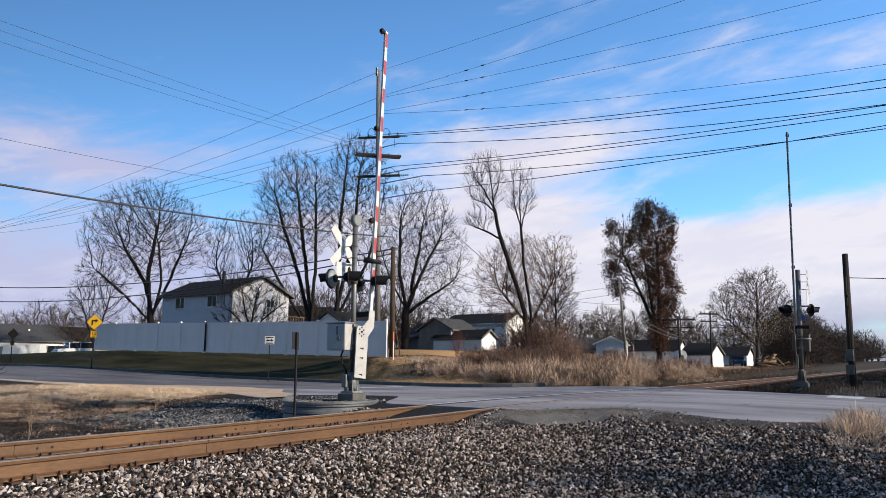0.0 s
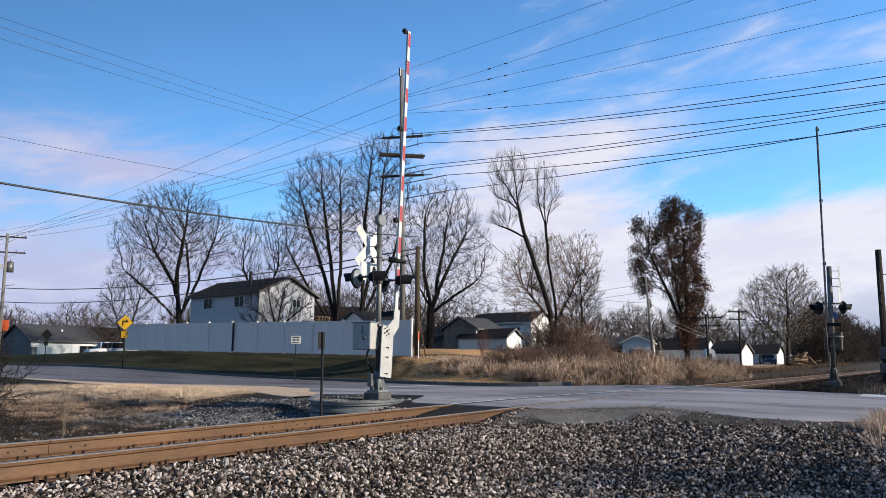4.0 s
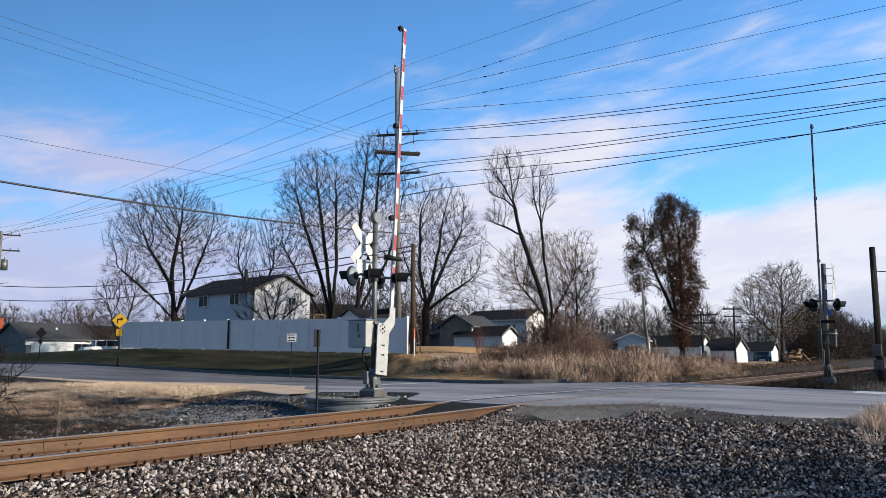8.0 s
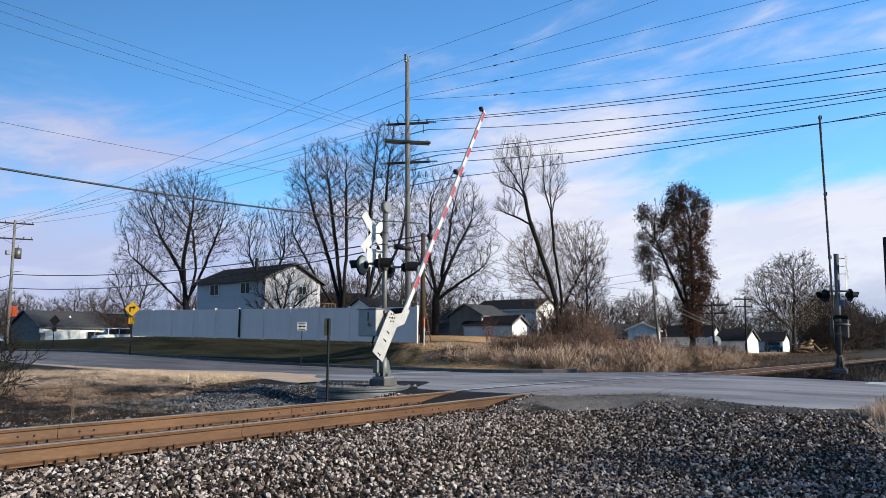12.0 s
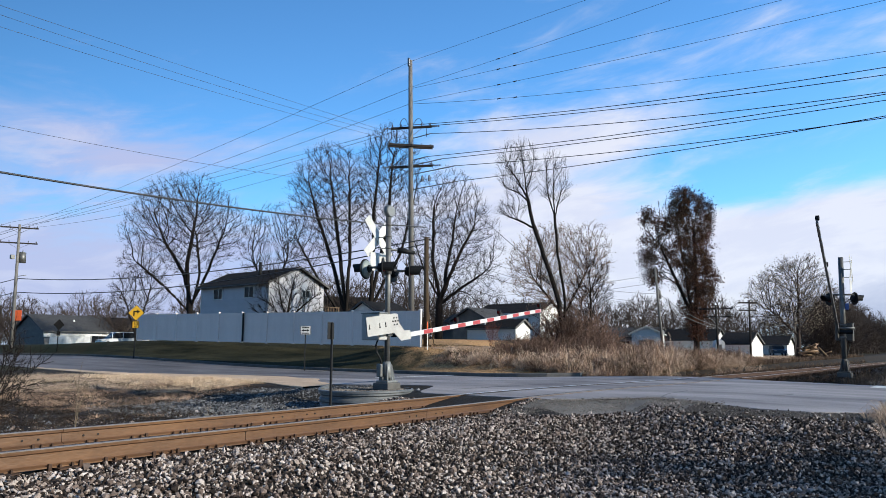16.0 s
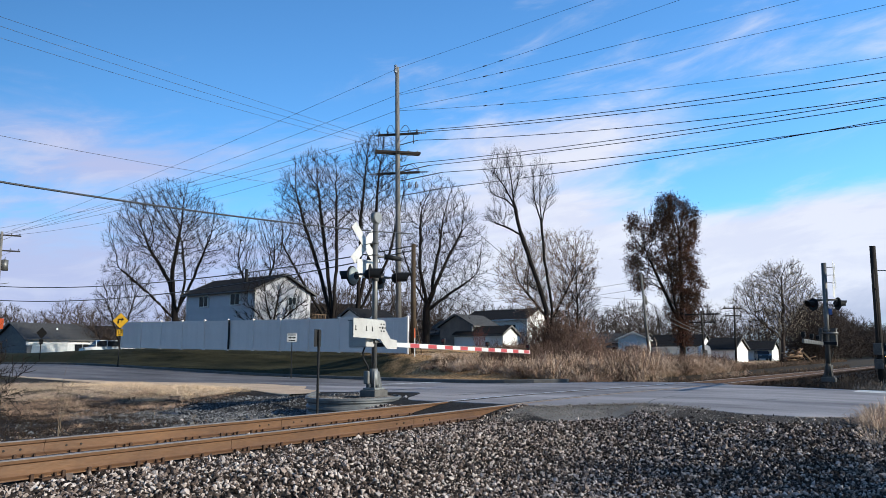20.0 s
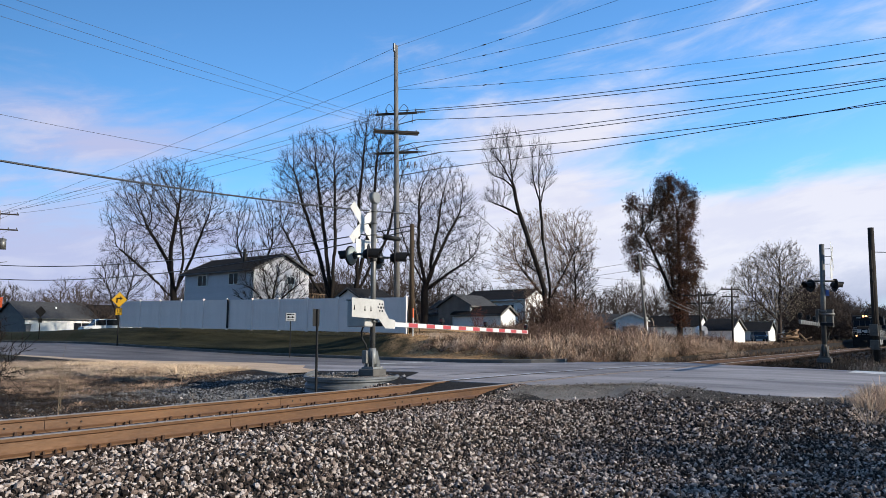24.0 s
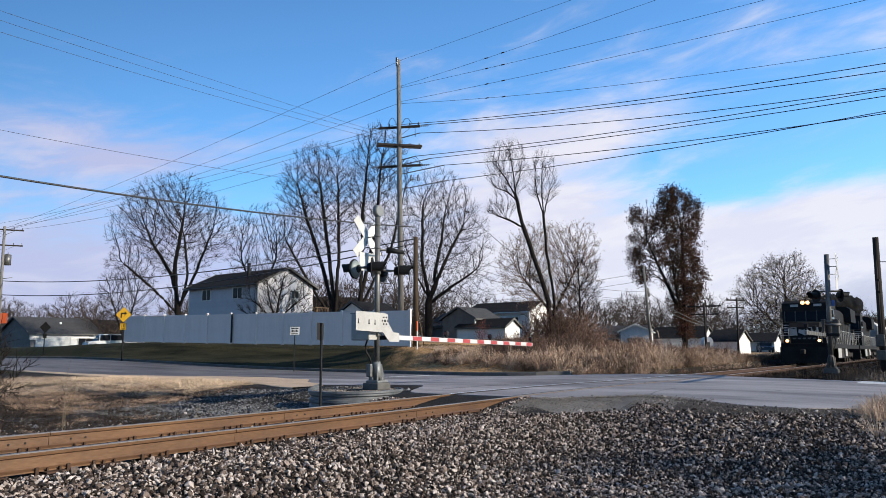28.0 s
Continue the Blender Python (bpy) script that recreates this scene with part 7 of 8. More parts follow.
# ---- grass and brush ----
def blades(name, X, Y, H, W, lean, material, seed, label, z=None):
    rng = np.random.RandomState(seed)
    n = len(X)
    Z = ground_z(X, Y) - 0.02 if z is None else z
    a = rng.uniform(0, 2 * math.pi, n)
    u = np.stack([np.cos(a), np.sin(a), np.zeros(n)], -1)
    d = rng.uniform(0, 2 * math.pi, n)
    l = np.abs(rng.normal(0, lean, n))[:, None]
    t = np.stack([np.cos(d), np.sin(d), np.zeros(n)], -1) * l
    B = np.stack([X, Y, Z], -1)
    up = np.array([0, 0, 1.0])
    h, w = H[:, None], W[:, None]
    Mid = B + up * h * 0.55 + t * h * 0.35
    Top = B + up * h * (1 - 0.35 * np.minimum(l, 1.2)) + t * h
    V = np.stack([B - u * w, B + u * w, Mid + u * w * 0.7, Mid - u * w * 0.7, Top + u * w * 0.12, Top - u * w * 0.12], 1).reshape(-1, 3)
    o = np.arange(n)[:, None] * 6
    F = np.concatenate([o + np.array([0, 1, 2, 3]), o + np.array([3, 2, 4, 5])], 1).reshape(-1, 4)
    return tagged(new(name, fast_mesh(name, V, F, material)), label, "grass", kind="stuff")


def clumps(name, X, Y, per, H, R, material, seed, label, width=(0.003, 0.007), widths=(1.0, 0.85, 0.6, 0.15), loose=0.08):
    """Rounded clumps: blades rise from one root, arch outwards and droop at the tips."""
    rng = np.random.RandomState(seed)
    n = len(X) * per
    a = rng.uniform(0, 2 * math.pi, n)
    q = np.sqrt(rng.uniform(0, 1, n))
    cx, cy, h, r = (np.repeat(v, per) for v in (X, Y, H, R))
    h = h * (1 - 0.45 * q * q) * rng.uniform(0.55, 1.12, n)
    d = np.stack([np.cos(a), np.sin(a), np.zeros(n)], -1)
    bx, by = cx + d[:, 0] * q * r * 0.4, cy + d[:, 1] * q * r * 0.4
    B = np.stack([bx, by, ground_z(bx, by) - 0.03], -1)
    out = (q * r)[:, None] * d
    up = np.array([0, 0, 1.0]) * h[:, None]
    wob = rng.normal(0, loose, (n, 3)) * h[:, None]
    t = rng.uniform(0, 2 * math.pi, n)
    u = np.stack([np.cos(t), np.sin(t), np.zeros(n)], -1) * rng.uniform(width[0], width[1], n)[:, None]
    droop = (0.98 - 0.5 * q * rng.uniform(0.2, 1.3, n))[:, None]
    rows = list(zip((B, B + out * 0.3 + up * 0.55 + wob * 0.5, B + out * 0.75 + up * 0.92 + wob, B + out * 1.25 + up * droop + wob * 1.6), widths))
    V = np.stack([p + u * w * e for p, w in rows for e in (-1, 1)], 1).reshape(-1, 3)
    o = np.arange(n)[:, None] * 8
    F = np.concatenate([o + np.array([0, 1, 3, 2]) + 2 * k for k in range(3)], 1).reshape(-1, 4)
    return tagged(new(name, fast_mesh(name, V, F, material)), label, "grass", kind="stuff")


def grow_grass():
    rng = np.random.RandomState(21)
    # dry verge between the track and the road: matted straw by the road, dark dead weeds by the rails
    n = 60000
    x, y = rng.uniform(1.0, 15.2, n), rng.uniform(11.5, 29.0, n)
    cl = np.array([noise.noise((a * 0.45, b * 0.45, 3.0)) + 0.5 * noise.noise((a * 1.6, b * 1.6, 7.0)) for a, b in zip(x, y)])
    mound = (x > 9.2) & (y < 17.4 + 0.4 * (x - 9.2))
    k = (x < road_left(y) - 0.35) & ~mound & (rng.uniform(0, 1, n) < (0.02 + 0.98 * sstep(17.0, 20.5, y)) * np.clip(0.42 + cl * 2.0, 0.02, 1)) & (y < 3.2 * x + 12)
    blades("dry_grass", x[k], y[k], rng.uniform(0.03, 0.13, k.sum()) * (1 + 0.9 * np.clip(cl[k], -0.6, 1)), rng.uniform(0.0015, 0.004, k.sum()), 3.0, M["drygrass"], 2, "matted straw-coloured dry grass on the verge")
    n = 110000
    x, y = rng.uniform(1.0, 13.5, n), rng.uniform(10.3, 22.0, n)
    cl = np.array([noise.noise((a * 0.8, b * 0.8, 5.0)) for a, b in zip(x, y)])
    k = (cl > -0.12) & ~((x > 9.0) & (y < 15.5)) & (rng.uniform(0, 1, n) < 1 - 0.75 * sstep(16, 19, y)) & (x < road_left(y) - 0.4)
    blades("dead_weeds", x[k], y[k], rng.uniform(0.03, 0.14, k.sum()), rng.uniform(0.0015, 0.004, k.sum()), 2.6, M["deadweed"], 3, "dark dead weeds beside the track")
    n = 1900
    x, y = rng.uniform(2.0, 15.0, n), 18.0 + 11.0 * rng.beta(1.2, 1.2, n)
    k = (x < road_left(y) - 0.5) & ~((x > 9.2) & (y < 17.8 + 0.5 * (x - 9.2))) & (y < 3.2 * x + 12)
    k &= np.array([noise.noise((a * 0.5, b * 0.5, 3.0)) > -0.12 for a, b in zip(x, y)])
    hh = rng.uniform(0.04, 0.15, k.sum()) * np.where(y[k] > 20, 1.3, 1.0)
    far = y[k] > 20.3
    for q, mt, sd, label in ((far, "straw", 61, "pale matted clumps of dead grass by the road"), (~far & (rng.uniform(0, 1, k.sum()) < 0.55), "tawny", 64, "tan matted clumps of dead grass on the verge")):
        clumps("dry_grass", x[k][q], y[k][q], 46, hh[q], hh[q] * rng.uniform(1.4, 3.2, q.sum()), M[mt], sd, label, (0.0015, 0.004))
    n = 900
    x, y = rng.uniform(1.0, 11.5, n), rng.uniform(10.5, 19.0, n)
    k = ~((x > 9.0) & (y < 15.5)) & (y < 3.2 * x + 10)
    hh = rng.uniform(0.04, 0.15, k.sum())
    pick = rng.uniform(0, 1, k.sum()) < 0.92
    for q, mt, sd, label in ((pick, "deadweed", 62, "dark tangled clumps of dead weeds"), (~pick, "tawny", 63, "tan tangled clumps of dead weeds")):
        clumps("dead_weeds", x[k][q], y[k][q], 55, hh[q], hh[q] * rng.uniform(1.2, 3.0, q.sum()), M[mt], sd, label, (0.0015, 0.004))
    # bright straw heaped along the road's edge where the verge ends
    n = 420
    y = rng.uniform(17.2, 26.0, n)
    x = road_left(y) - 0.7 - rng.gamma(2.0, 0.6, n)
    k = (x > 8.2) & (y > 15.2 + 0.35 * (x - 9.2)) & (rng.uniform(0, 1, n) < 0.75)
    hh = rng.uniform(0.08, 0.24, k.sum())
    clumps("dry_grass", x[k], y[k], 60, hh, hh * rng.uniform(1.2, 2.4, k.sum()), M["palestraw"], 67, "bright bleached straw heaped by the road's edge", (0.002, 0.005))
    # straggling grass where the verge runs down to the rubble
    n = 420
    x, y = rng.uniform(7.5, 13.6, n), rng.uniform(14.0, 20.5, n)
    k = (x < road_left(y) - 1.7) & (y > 12.5 + 0.3 * x)
    hh = rng.uniform(0.05, 0.16, k.sum())
    clumps("dry_grass", x[k], y[k], 40, hh, hh * rng.uniform(1.2, 2.6, k.sum()), M["tawny"], 66, "thin tan grass above the rubble", (0.0015, 0.004))
    n = 1600
    x, y = rng.uniform(1.0, 10.0, n), rng.uniform(10.4, 19.0, n)
    blades("dry_stalks", x, y, rng.uniform(0.06, 0.16, n), rng.uniform(0.002, 0.004, n), 4.0, M["drygrass"], 13, "thin pale dead stalks fallen in the verge")
    n = 300
    x, y = rng.uniform(2.0, 9.8, n), 10.2 + 3.0 * rng.beta(1, 2, n)
    R = 0.02 * np.exp(rng.normal(0, 0.45, n))
    stones("debris", x, y, ground_z(x, y) + 0.3 * R, R, M["stone"], 16, "pale stones and debris in the dead weeds", True)
    n = 70
    x, y = rng.normal(10.6, 0.8, n), rng.normal(11.2, 0.6, n)
    k = (x - 12.2) ** 2 + (y - 11.05) ** 2 > 1.6
    R = 0.05 * np.exp(rng.normal(0, 0.35, n))
    stones("rocks", x[k], y[k], ground_z(x[k], y[k]) - 0.1 * R[k], R[k], M["kerb"], 17, "blue-grey broken rocks beside the signal", True)
    # tall brush on the bank beyond the road: rounded pale clumps in front, browner weeds between and behind
    n = 2600
    x, y = rng.uniform(27.5, 50.0, n), rng.uniform(10.2, 21.5, n)
    cl = np.array([noise.noise((a * 0.45, b * 0.45, 9.0)) for a, b in zip(x, y)])
    front = x - road_right(y)
    k = (front > 0.35) & ~((x < 34.5) & (y > 17.2) & (front > 3.0)) & ~((y > 20.6) & (x < 34.5)) & (rng.uniform(0, 1, n) < np.where((front < 4.0) | (y < 13.0), 1.0, 0.55))
    k &= (x < 46) | (y < 13)
    x, y, cl, front = x[k], y[k], cl[k], front[k]
    h = rng.uniform(0.55, 1.2, len(x)) * (1 + 0.7 * cl) * (0.6 + 0.4 * sstep(0.3, 1.6, front)) * np.where(y > 17.0, 0.55, np.where(y > 13.5, 0.85, 1.0)) * np.where(x > 42, 0.75, 1.0) * np.where(x > 33.5, 0.74, 0.88)
    sp = h * rng.uniform(0.35, 0.75, len(x))
    lot = rng.uniform(0, 1, len(x)) - 0.7 * cl + 0.2 * sstep(12.5, 14.5, y) * (front > 3.0) - 0.1 * (front < 2.6) + 0.04 + 0.2 * sstep(31.0, 36.0, x)
    for lo, hi, mt, seed, label in ((-9, 0.34, "straw", 4, "pale straw tussocks of tall dry grass on the bank"), (0.34, 0.66, "tawny", 40, "tan tussocks of tall dry grass on the bank"), (0.66, 9, "brush", 5, "dark brown clumps of dead weeds on the bank")):
        q = (lot > lo) & (lot <= hi)
        clumps("tall_grass", x[q], y[q], 125, h[q], sp[q], M[mt], seed, label, (0.0024, 0.0062), (0.5, 0.6, 1.5, 0.5), 0.17)
    n = 24000
    x, y = rng.uniform(28.0, 60.0, n), rng.uniform(10.1, 21.0, n)
    k = x > road_right(y) + 0.3
    blades("ground_litter", x[k], y[k], rng.uniform(0.05, 0.2, k.sum()), rng.uniform(0.004, 0.01, k.sum()), 1.8, M["drygrass"], 18, "fallen dry grass between the tussocks")
    n = 26000
    x, y = rng.uniform(50, 112.0, n), rng.uniform(9.9, 30.0, n)
    blades("field_grass", x, y, rng.uniform(0.08, 0.42, n) * np.where(y < 12.5, 1.3, 0.6) * np.where((x > 68) & (y > 12.5), 0.35, 1.0), rng.uniform(0.012, 0.03, n), 1.0, M["brush"], 14, "short brown field grass beside the track")
    n = 12000
    x, y = rng.uniform(50, 105.0, n), rng.uniform(12.0, 30.0, n)
    blades("field_grass", x, y, rng.uniform(0.06, 0.25, n), rng.uniform(0.01, 0.025, n), 1.2, M["straw"], 19, "short tan field grass in the yards")
    n = 30000
    x, y = rng.uniform(29.6, 42.0, n), rng.uniform(16.0, 23.0, n)
    blades("field_grass", x, y, rng.uniform(0.03, 0.13, n), rng.uniform(0.005, 0.012, n), 1.5, M["straw"], 15, "short tan grass by the fence end")
    # dark weeds on the near side of the line beyond the crossing
    n = 1500
    x, y = 31 + 120 * rng.uniform(0, 1, n) ** 1.5, rng.uniform(-14.0, 5.0, n)
    hh = rng.uniform(0.1, 0.42, n)
    clumps("weeds", x, y, 26, hh, hh * 1.6, M["deadweed"], 71, "low dark weeds on the gravel beside the line", (0.008, 0.02))
    n = 46
    x, y = rng.normal(27.6, 0.9, n), rng.normal(1.0, 0.7, n)
    hh = rng.uniform(0.15, 0.5, n)
    clumps("weeds", x[x > 26.4], y[x > 26.4], 40, hh[x > 26.4], hh[x > 26.4] * 0.6, M["straw"], 72, "pale dry weeds round the pole and road edge")
    # short lawn on the bank before the fence
    n = 30000
    x, y = rng.uniform(27.5, 36.0, n), rng.uniform(18.0, 52.0, n)
    k = (x > road_right(y) + 0.3)
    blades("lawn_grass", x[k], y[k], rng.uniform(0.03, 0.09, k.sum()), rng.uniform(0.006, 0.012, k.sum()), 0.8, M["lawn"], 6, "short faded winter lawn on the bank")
    # pale tuft at the road's near edge
    n = 60
    x, y = rng.normal(12.9, 0.6, n), rng.normal(0.72, 0.17, n)
    hh = rng.uniform(0.12, 0.36, n)
    clumps("dry_grass", x, y, 50, hh, hh * 0.8, M["straw"], 7, "pale dry grass tuft by the gravel", (0.002, 0.005))
    n = 2500
    x, y = rng.uniform(26.5, 34, n), rng.uniform(0.5, 3.2, n)
    blades("weeds", x, y, rng.uniform(0.15, 0.6, n), rng.uniform(0.003, 0.007, n), 0.6, M["brush"], 8, "dark weeds round the pole")


grow_grass()


def trackside_weeds():
    rng = np.random.RandomState(33)
    n = 9000
    x, y = 29.4 + 75 * rng.uniform(0, 1, n) ** 1.5, np.where(rng.uniform(0, 1, n) < 0.6, rng.normal(6.25, 0.18, n), rng.normal(9.6, 0.5, n))
    blades("weeds", x, y, rng.uniform(0.08, 0.3, n), rng.uniform(0.006, 0.016, n), 0.9, M["deadweed"], 34, "low dark weeds along the rails")
    n = 16000
    x, y = 29.6 + 82 * rng.uniform(0, 1, n) ** 1.3, rng.uniform(9.4, 12.8, n)
    k = x > road_right(y) + 0.2
    blades("weeds", x[k], y[k], rng.uniform(0.08, 0.3, k.sum()) * np.where(x[k] > 58, 0.7, 1.0), rng.uniform(0.006, 0.016, k.sum()), 1.1, M["brush"], 35, "brown dead weeds between the rails and the brush")


trackside_weeds()


def plant_shrubs():
    rng = random.Random(9)
    kinds = []
    for i in range(3):
        stems = tuple((rng.gauss(0, 0.2), rng.gauss(0, 0.2), rng.gauss(0, 0.4), rng.gauss(0, 0.4), rng.uniform(0.6, 1.1), 0.016) for _ in range(11))
        m = tree_meshes(200 + i, stems, 3, (6, 5, 3), 40, 0.45, 0.12)
        kinds.append(plant_tree("shrub", 33.0 + 2 * i, 14.5, "leafless brown shrub in the dry brush", m, group="shrubs", bark="shrubtwig", crown="shrubtwig"))
    for k in range(300):
        x = rng.uniform(29.5, 54)
        y = rng.uniform(11.0, 19.5) + 0.06 * (x - 30)
        if x < float(road_right(y)) + 1.5 or (x < 33 and y > 17.5):
            continue
        s = rng.uniform(0.5, 1.25) * (0.7 if x < 31.5 else (1.0 if x < 39 else 0.7))
        c = copy_thing(kinds[k % 3], pose(x, y, gz(x, y), 0, 0, rng.uniform(0, 360)))
        c.scale = (s, s, s)
    for k in range(46):
        x, y = rng.uniform(30.2, 36.0), rng.uniform(12.0, 18.6)
        if x < float(road_right(y)) + 1.2:
            continue
        s = rng.uniform(0.55, 1.0)
        c = copy_thing(kinds[k % 3], pose(x, y, gz(x, y), 0, 0, rng.uniform(0, 360)))
        c.scale = (s, s, s)
    for x, y, s in ((37.6, 18.4, 2.1), (38.6, 18.0, 2.5), (39.6, 18.8, 2.2), (37.2, 19.6, 1.9), (40.4, 17.6, 2.1), (38.2, 19.0, 2.6), (39.2, 17.4, 1.9)):
        c = copy_thing(kinds[int(x) % 3], pose(x, y, gz(x, y), 0, 0, x * 50))
        c.scale = (s, s, s)


plant_shrubs()
bush = tree_meshes(301, ((0, 0, 0.3, -0.2, 1.1, 0.02), (0.1, 0, -0.1, 0.3, 1.2, 0.02), (0, 0.1, 0.1, -0.5, 1.0, 0.018), (0, 0, 0.5, 0.1, 0.9, 0.016)), 3, (6, 4, 3), 42, 0.4, 0.2)
plant_tree("shrub", 5.35, 13.9, "sparse leafless thorny shrub in the verge", bush, bark="twig", sc=(1.25, 1.25, 1.3), group="shrubs")
stalk = tree_meshes(300, ((0, 0, 0.02, -0.03, 0.95, 0.01),), 1, (4,), 30, 0.5, 0.4)
plant_tree("sapling", 5.06, 10.0, "thin upright pale dead sapling beside the rail", stalk, bark="drygrass", crown="drygrass")
red = tree_meshes(310, tuple((0.05 * k, 0.03 * k, 0.12 * (k - 3), 0.08 * (k % 3 - 1), 1.4, 0.009) for k in range(7)), 2, (5, 3), 26, 0.7, 0.2)
plant_tree("shrub", 38.2, 24.0, "slender shrub with red twigs by the sheds", red, bark="redtwig", crown="redtwig")
mk = thing("marker_post", pose(29.3, 22.3, gz(29.3, 22.3) - 0.1), "short orange marker post at the fence end", "marker post")
part("post", bbox(0, 0, 0.75, 0.06, 0.03, 1.5, 0.006), M["white"], mk)
part("band", bbox(0, 0, 1.3, 0.066, 0.036, 0.5, 0.004), M["orange"], mk)


def build_timber_heap():
    x, y = 88.0, 13.2
    rng = random.Random(3)
    h = thing("timber_heap", pose(x, y, gz(x, y)), "heap of tan cut timber over dark brush by the track", "timber heap")
    for k in range(26):
        r = rng.uniform(0.05, 0.12)
        ln = rng.uniform(0.8, 2.0)
        lay = k / 26
        m = pose(rng.gauss(0, 0.55 * (1.2 - lay)), rng.gauss(0, 0.75 * (1.2 - lay)), 0.25 + 1.15 * lay, rng.gauss(0, 14), rng.gauss(0, 20), rng.uniform(0, 180))
        part("log", cylm((-ln / 2, 0, 0), (ln / 2, 0, 0), r, r * 0.85, 7), M["tan"] if rng.random() < 0.7 else M["deck"], h, m=m)
    tw = Twigs()
    for k in range(500):
        a, q = rng.uniform(0, 6.28), rng.uniform(0, 1.9)
        p = Vector((q * math.cos(a), q * math.sin(a), rng.uniform(0, 0.9) * (1 - q / 2.4)))
        e = Vector((rng.gauss(0, 1), rng.gauss(0, 1), rng.gauss(0.2, 0.5))).normalized() * rng.uniform(0.3, 0.9)
        tw.tube([p, p + e], [0.022, 0.008], 3)
    piece("cut_brush", fast_mesh("cut_brush", np.array([tuple(v) for v in tw.v]), np.array(tw.f), M["twig"]), h)


build_timber_heap()


# ---- train ----
LOCO_L = 22.3


def build_truck(parent, x, axles, wheel_r, name="bogie"):
    b = part(name, bbox(x, 0, 0.62, (axles - 1) * 1.7 + 1.4, 2.1, 0.34, 0.05), M["underframe"], parent)
    for i in range(axles):
        ax = x + (i - (axles - 1) / 2) * 1.75
        bm = bmesh.new()
        cyl(bm, (ax, -0.85, wheel_r), (ax, 0.85, wheel_r), 0.09, n=8)
        for sy in (-1, 1):
            cyl(bm, (ax, sy * 0.70, wheel_r), (ax, sy * 0.83, wheel_r), wheel_r, n=20)
            cyl(bm, (ax, sy * 0.67, wheel_r), (ax, sy * 0.70, wheel_r), wheel_r + 0.025, n=20)
        part("wheelset", bm, M["underframe"], b)
        part("axle_box", bbox(ax, -1.02, wheel_r, 0.36, 0.12, 0.36, 0.03), M["underframe"], b)
    return b


def build_locomotive(label, lit, group="train"):
    """Front at x = 0, the body runs back along +X; z = 0 is the rail head."""
    l = thing("locomotive", pose(0, 0, 0), label, "locomotive", group)
    part("underframe", bbox(LOCO_L / 2 + 0.3, 0, 1.28, LOCO_L - 0.6, 2.9, 0.36, 0.03), M["locoblack"], l)
    # pilot and steps
    part("pilot", prismm([(0.15, 0.15), (0.55, 0.15), (0.75, 1.2), (0.25, 1.2)], 1, -1.45, 1.45), M["locoblack"], l)
    bm = bmesh.new()
    for sy in (-1.3, 1.3):
        for k in range(4):
            box(bm, 0.95, sy, 0.35 + 0.27 * k, 0.5, 0.3, 0.04)
    part("step", bm, M["locowhite"], l)
    part("coupler", bbox(-0.1, 0, 0.88, 0.7, 0.28, 0.3, 0.05), M["underframe"], l)
    # low nose and cab
    part("nose", prismm([(0.95, 1.45), (0.95, 2.55), (1.25, 2.85), (2.6, 2.95), (2.6, 1.45)], 1, -0.95, 0.95), M["locoblack"], l)
    for k in range(5):
        part("stripe", bbox(0.938, -0.62 + 0.31 * k, 1.78, 0.016, 0.2, 0.1), M["galv"], l)
    part("emblem", prismm([(-0.3, 2.05), (-0.05, 1.98), (0.35, 2.2), (0.3, 2.42), (0.05, 2.36), (-0.2, 2.46), (-0.3, 2.35)], 0, 0.925, 0.945), M["locowhite"], l, "pale nose emblem")
    for sy in (-1, 1):
        part("nose_panel", prismm([(sy * 0.42, 2.02), (sy * 0.92, 1.95), (sy * 0.9, 2.5), (sy * 0.6, 2.42), (sy * 0.45, 2.5)], 0, 0.927, 0.943), M["hopper"], l, "pale grey panel on the nose")
        part("tank_panel", bbox(7.2, sy * 1.42, 0.78, 2.0, 0.05, 0.72, 0.01), M["hopper"], l, "pale dusty fuel tank side")
        part("tank_panel", bbox(11.6, sy * 1.42, 0.82, 1.3, 0.05, 0.6, 0.01), M["hopper"], l, "pale dusty fuel tank side")
        part("vent_box", bbox(5.6, sy * 1.02, 3.95, 0.9, 0.05, 0.34, 0.01), M["hopper"], l, "pale louvred vent box")
        part("hood_door", bbox(7.6, sy * 1.02, 2.65, 0.8, 0.04, 1.7, 0.01), M["tan"], l, "tan dusty hood door")
        part("hood_door", bbox(10.8, sy * 1.02, 2.65, 0.7, 0.04, 1.6, 0.01), M["hopper"], l, "pale hood door")
    for k in range(4):
        part("stripe", bbox(2.29, 1.22, 2.75 - 0.17 * k, 0.024, 0.5, 0.06), M["locowhite"], l)
        part("stripe", bbox(2.29, -1.22, 2.75 - 0.17 * k, 0.024, 0.5, 0.06), M["locowhite"], l)
    cab = part("cab", prismm([(2.3, 1.45), (2.3, 2.9), (2.5, 3.85), (2.65, 4.3), (3.1, 4.5), (4.9, 4.52), (4.9, 1.45)], 1, -1.52, 1.52), M["locoblack"], l)
    for y in (-1.02, -0.33, 0.33, 1.02):
        part("windscreen", bbox(0, 0, 0, 0.02, 0.58, 0.62), M["glassdark"], cab, m=pose(2.37, y, 3.36, 0, 11.5, 0))
    for sy in (-1, 1):
        part("side_window", bbox(3.7, sy * 1.525, 3.5, 1.4, 0.02, 0.7), M["glassdark"], cab)
        part("number_board", bbox(2.58, sy * 0.75, 4.12, 0.03, 0.5, 0.2), M["locowhite"], cab, m=pose(0, 0, 0))
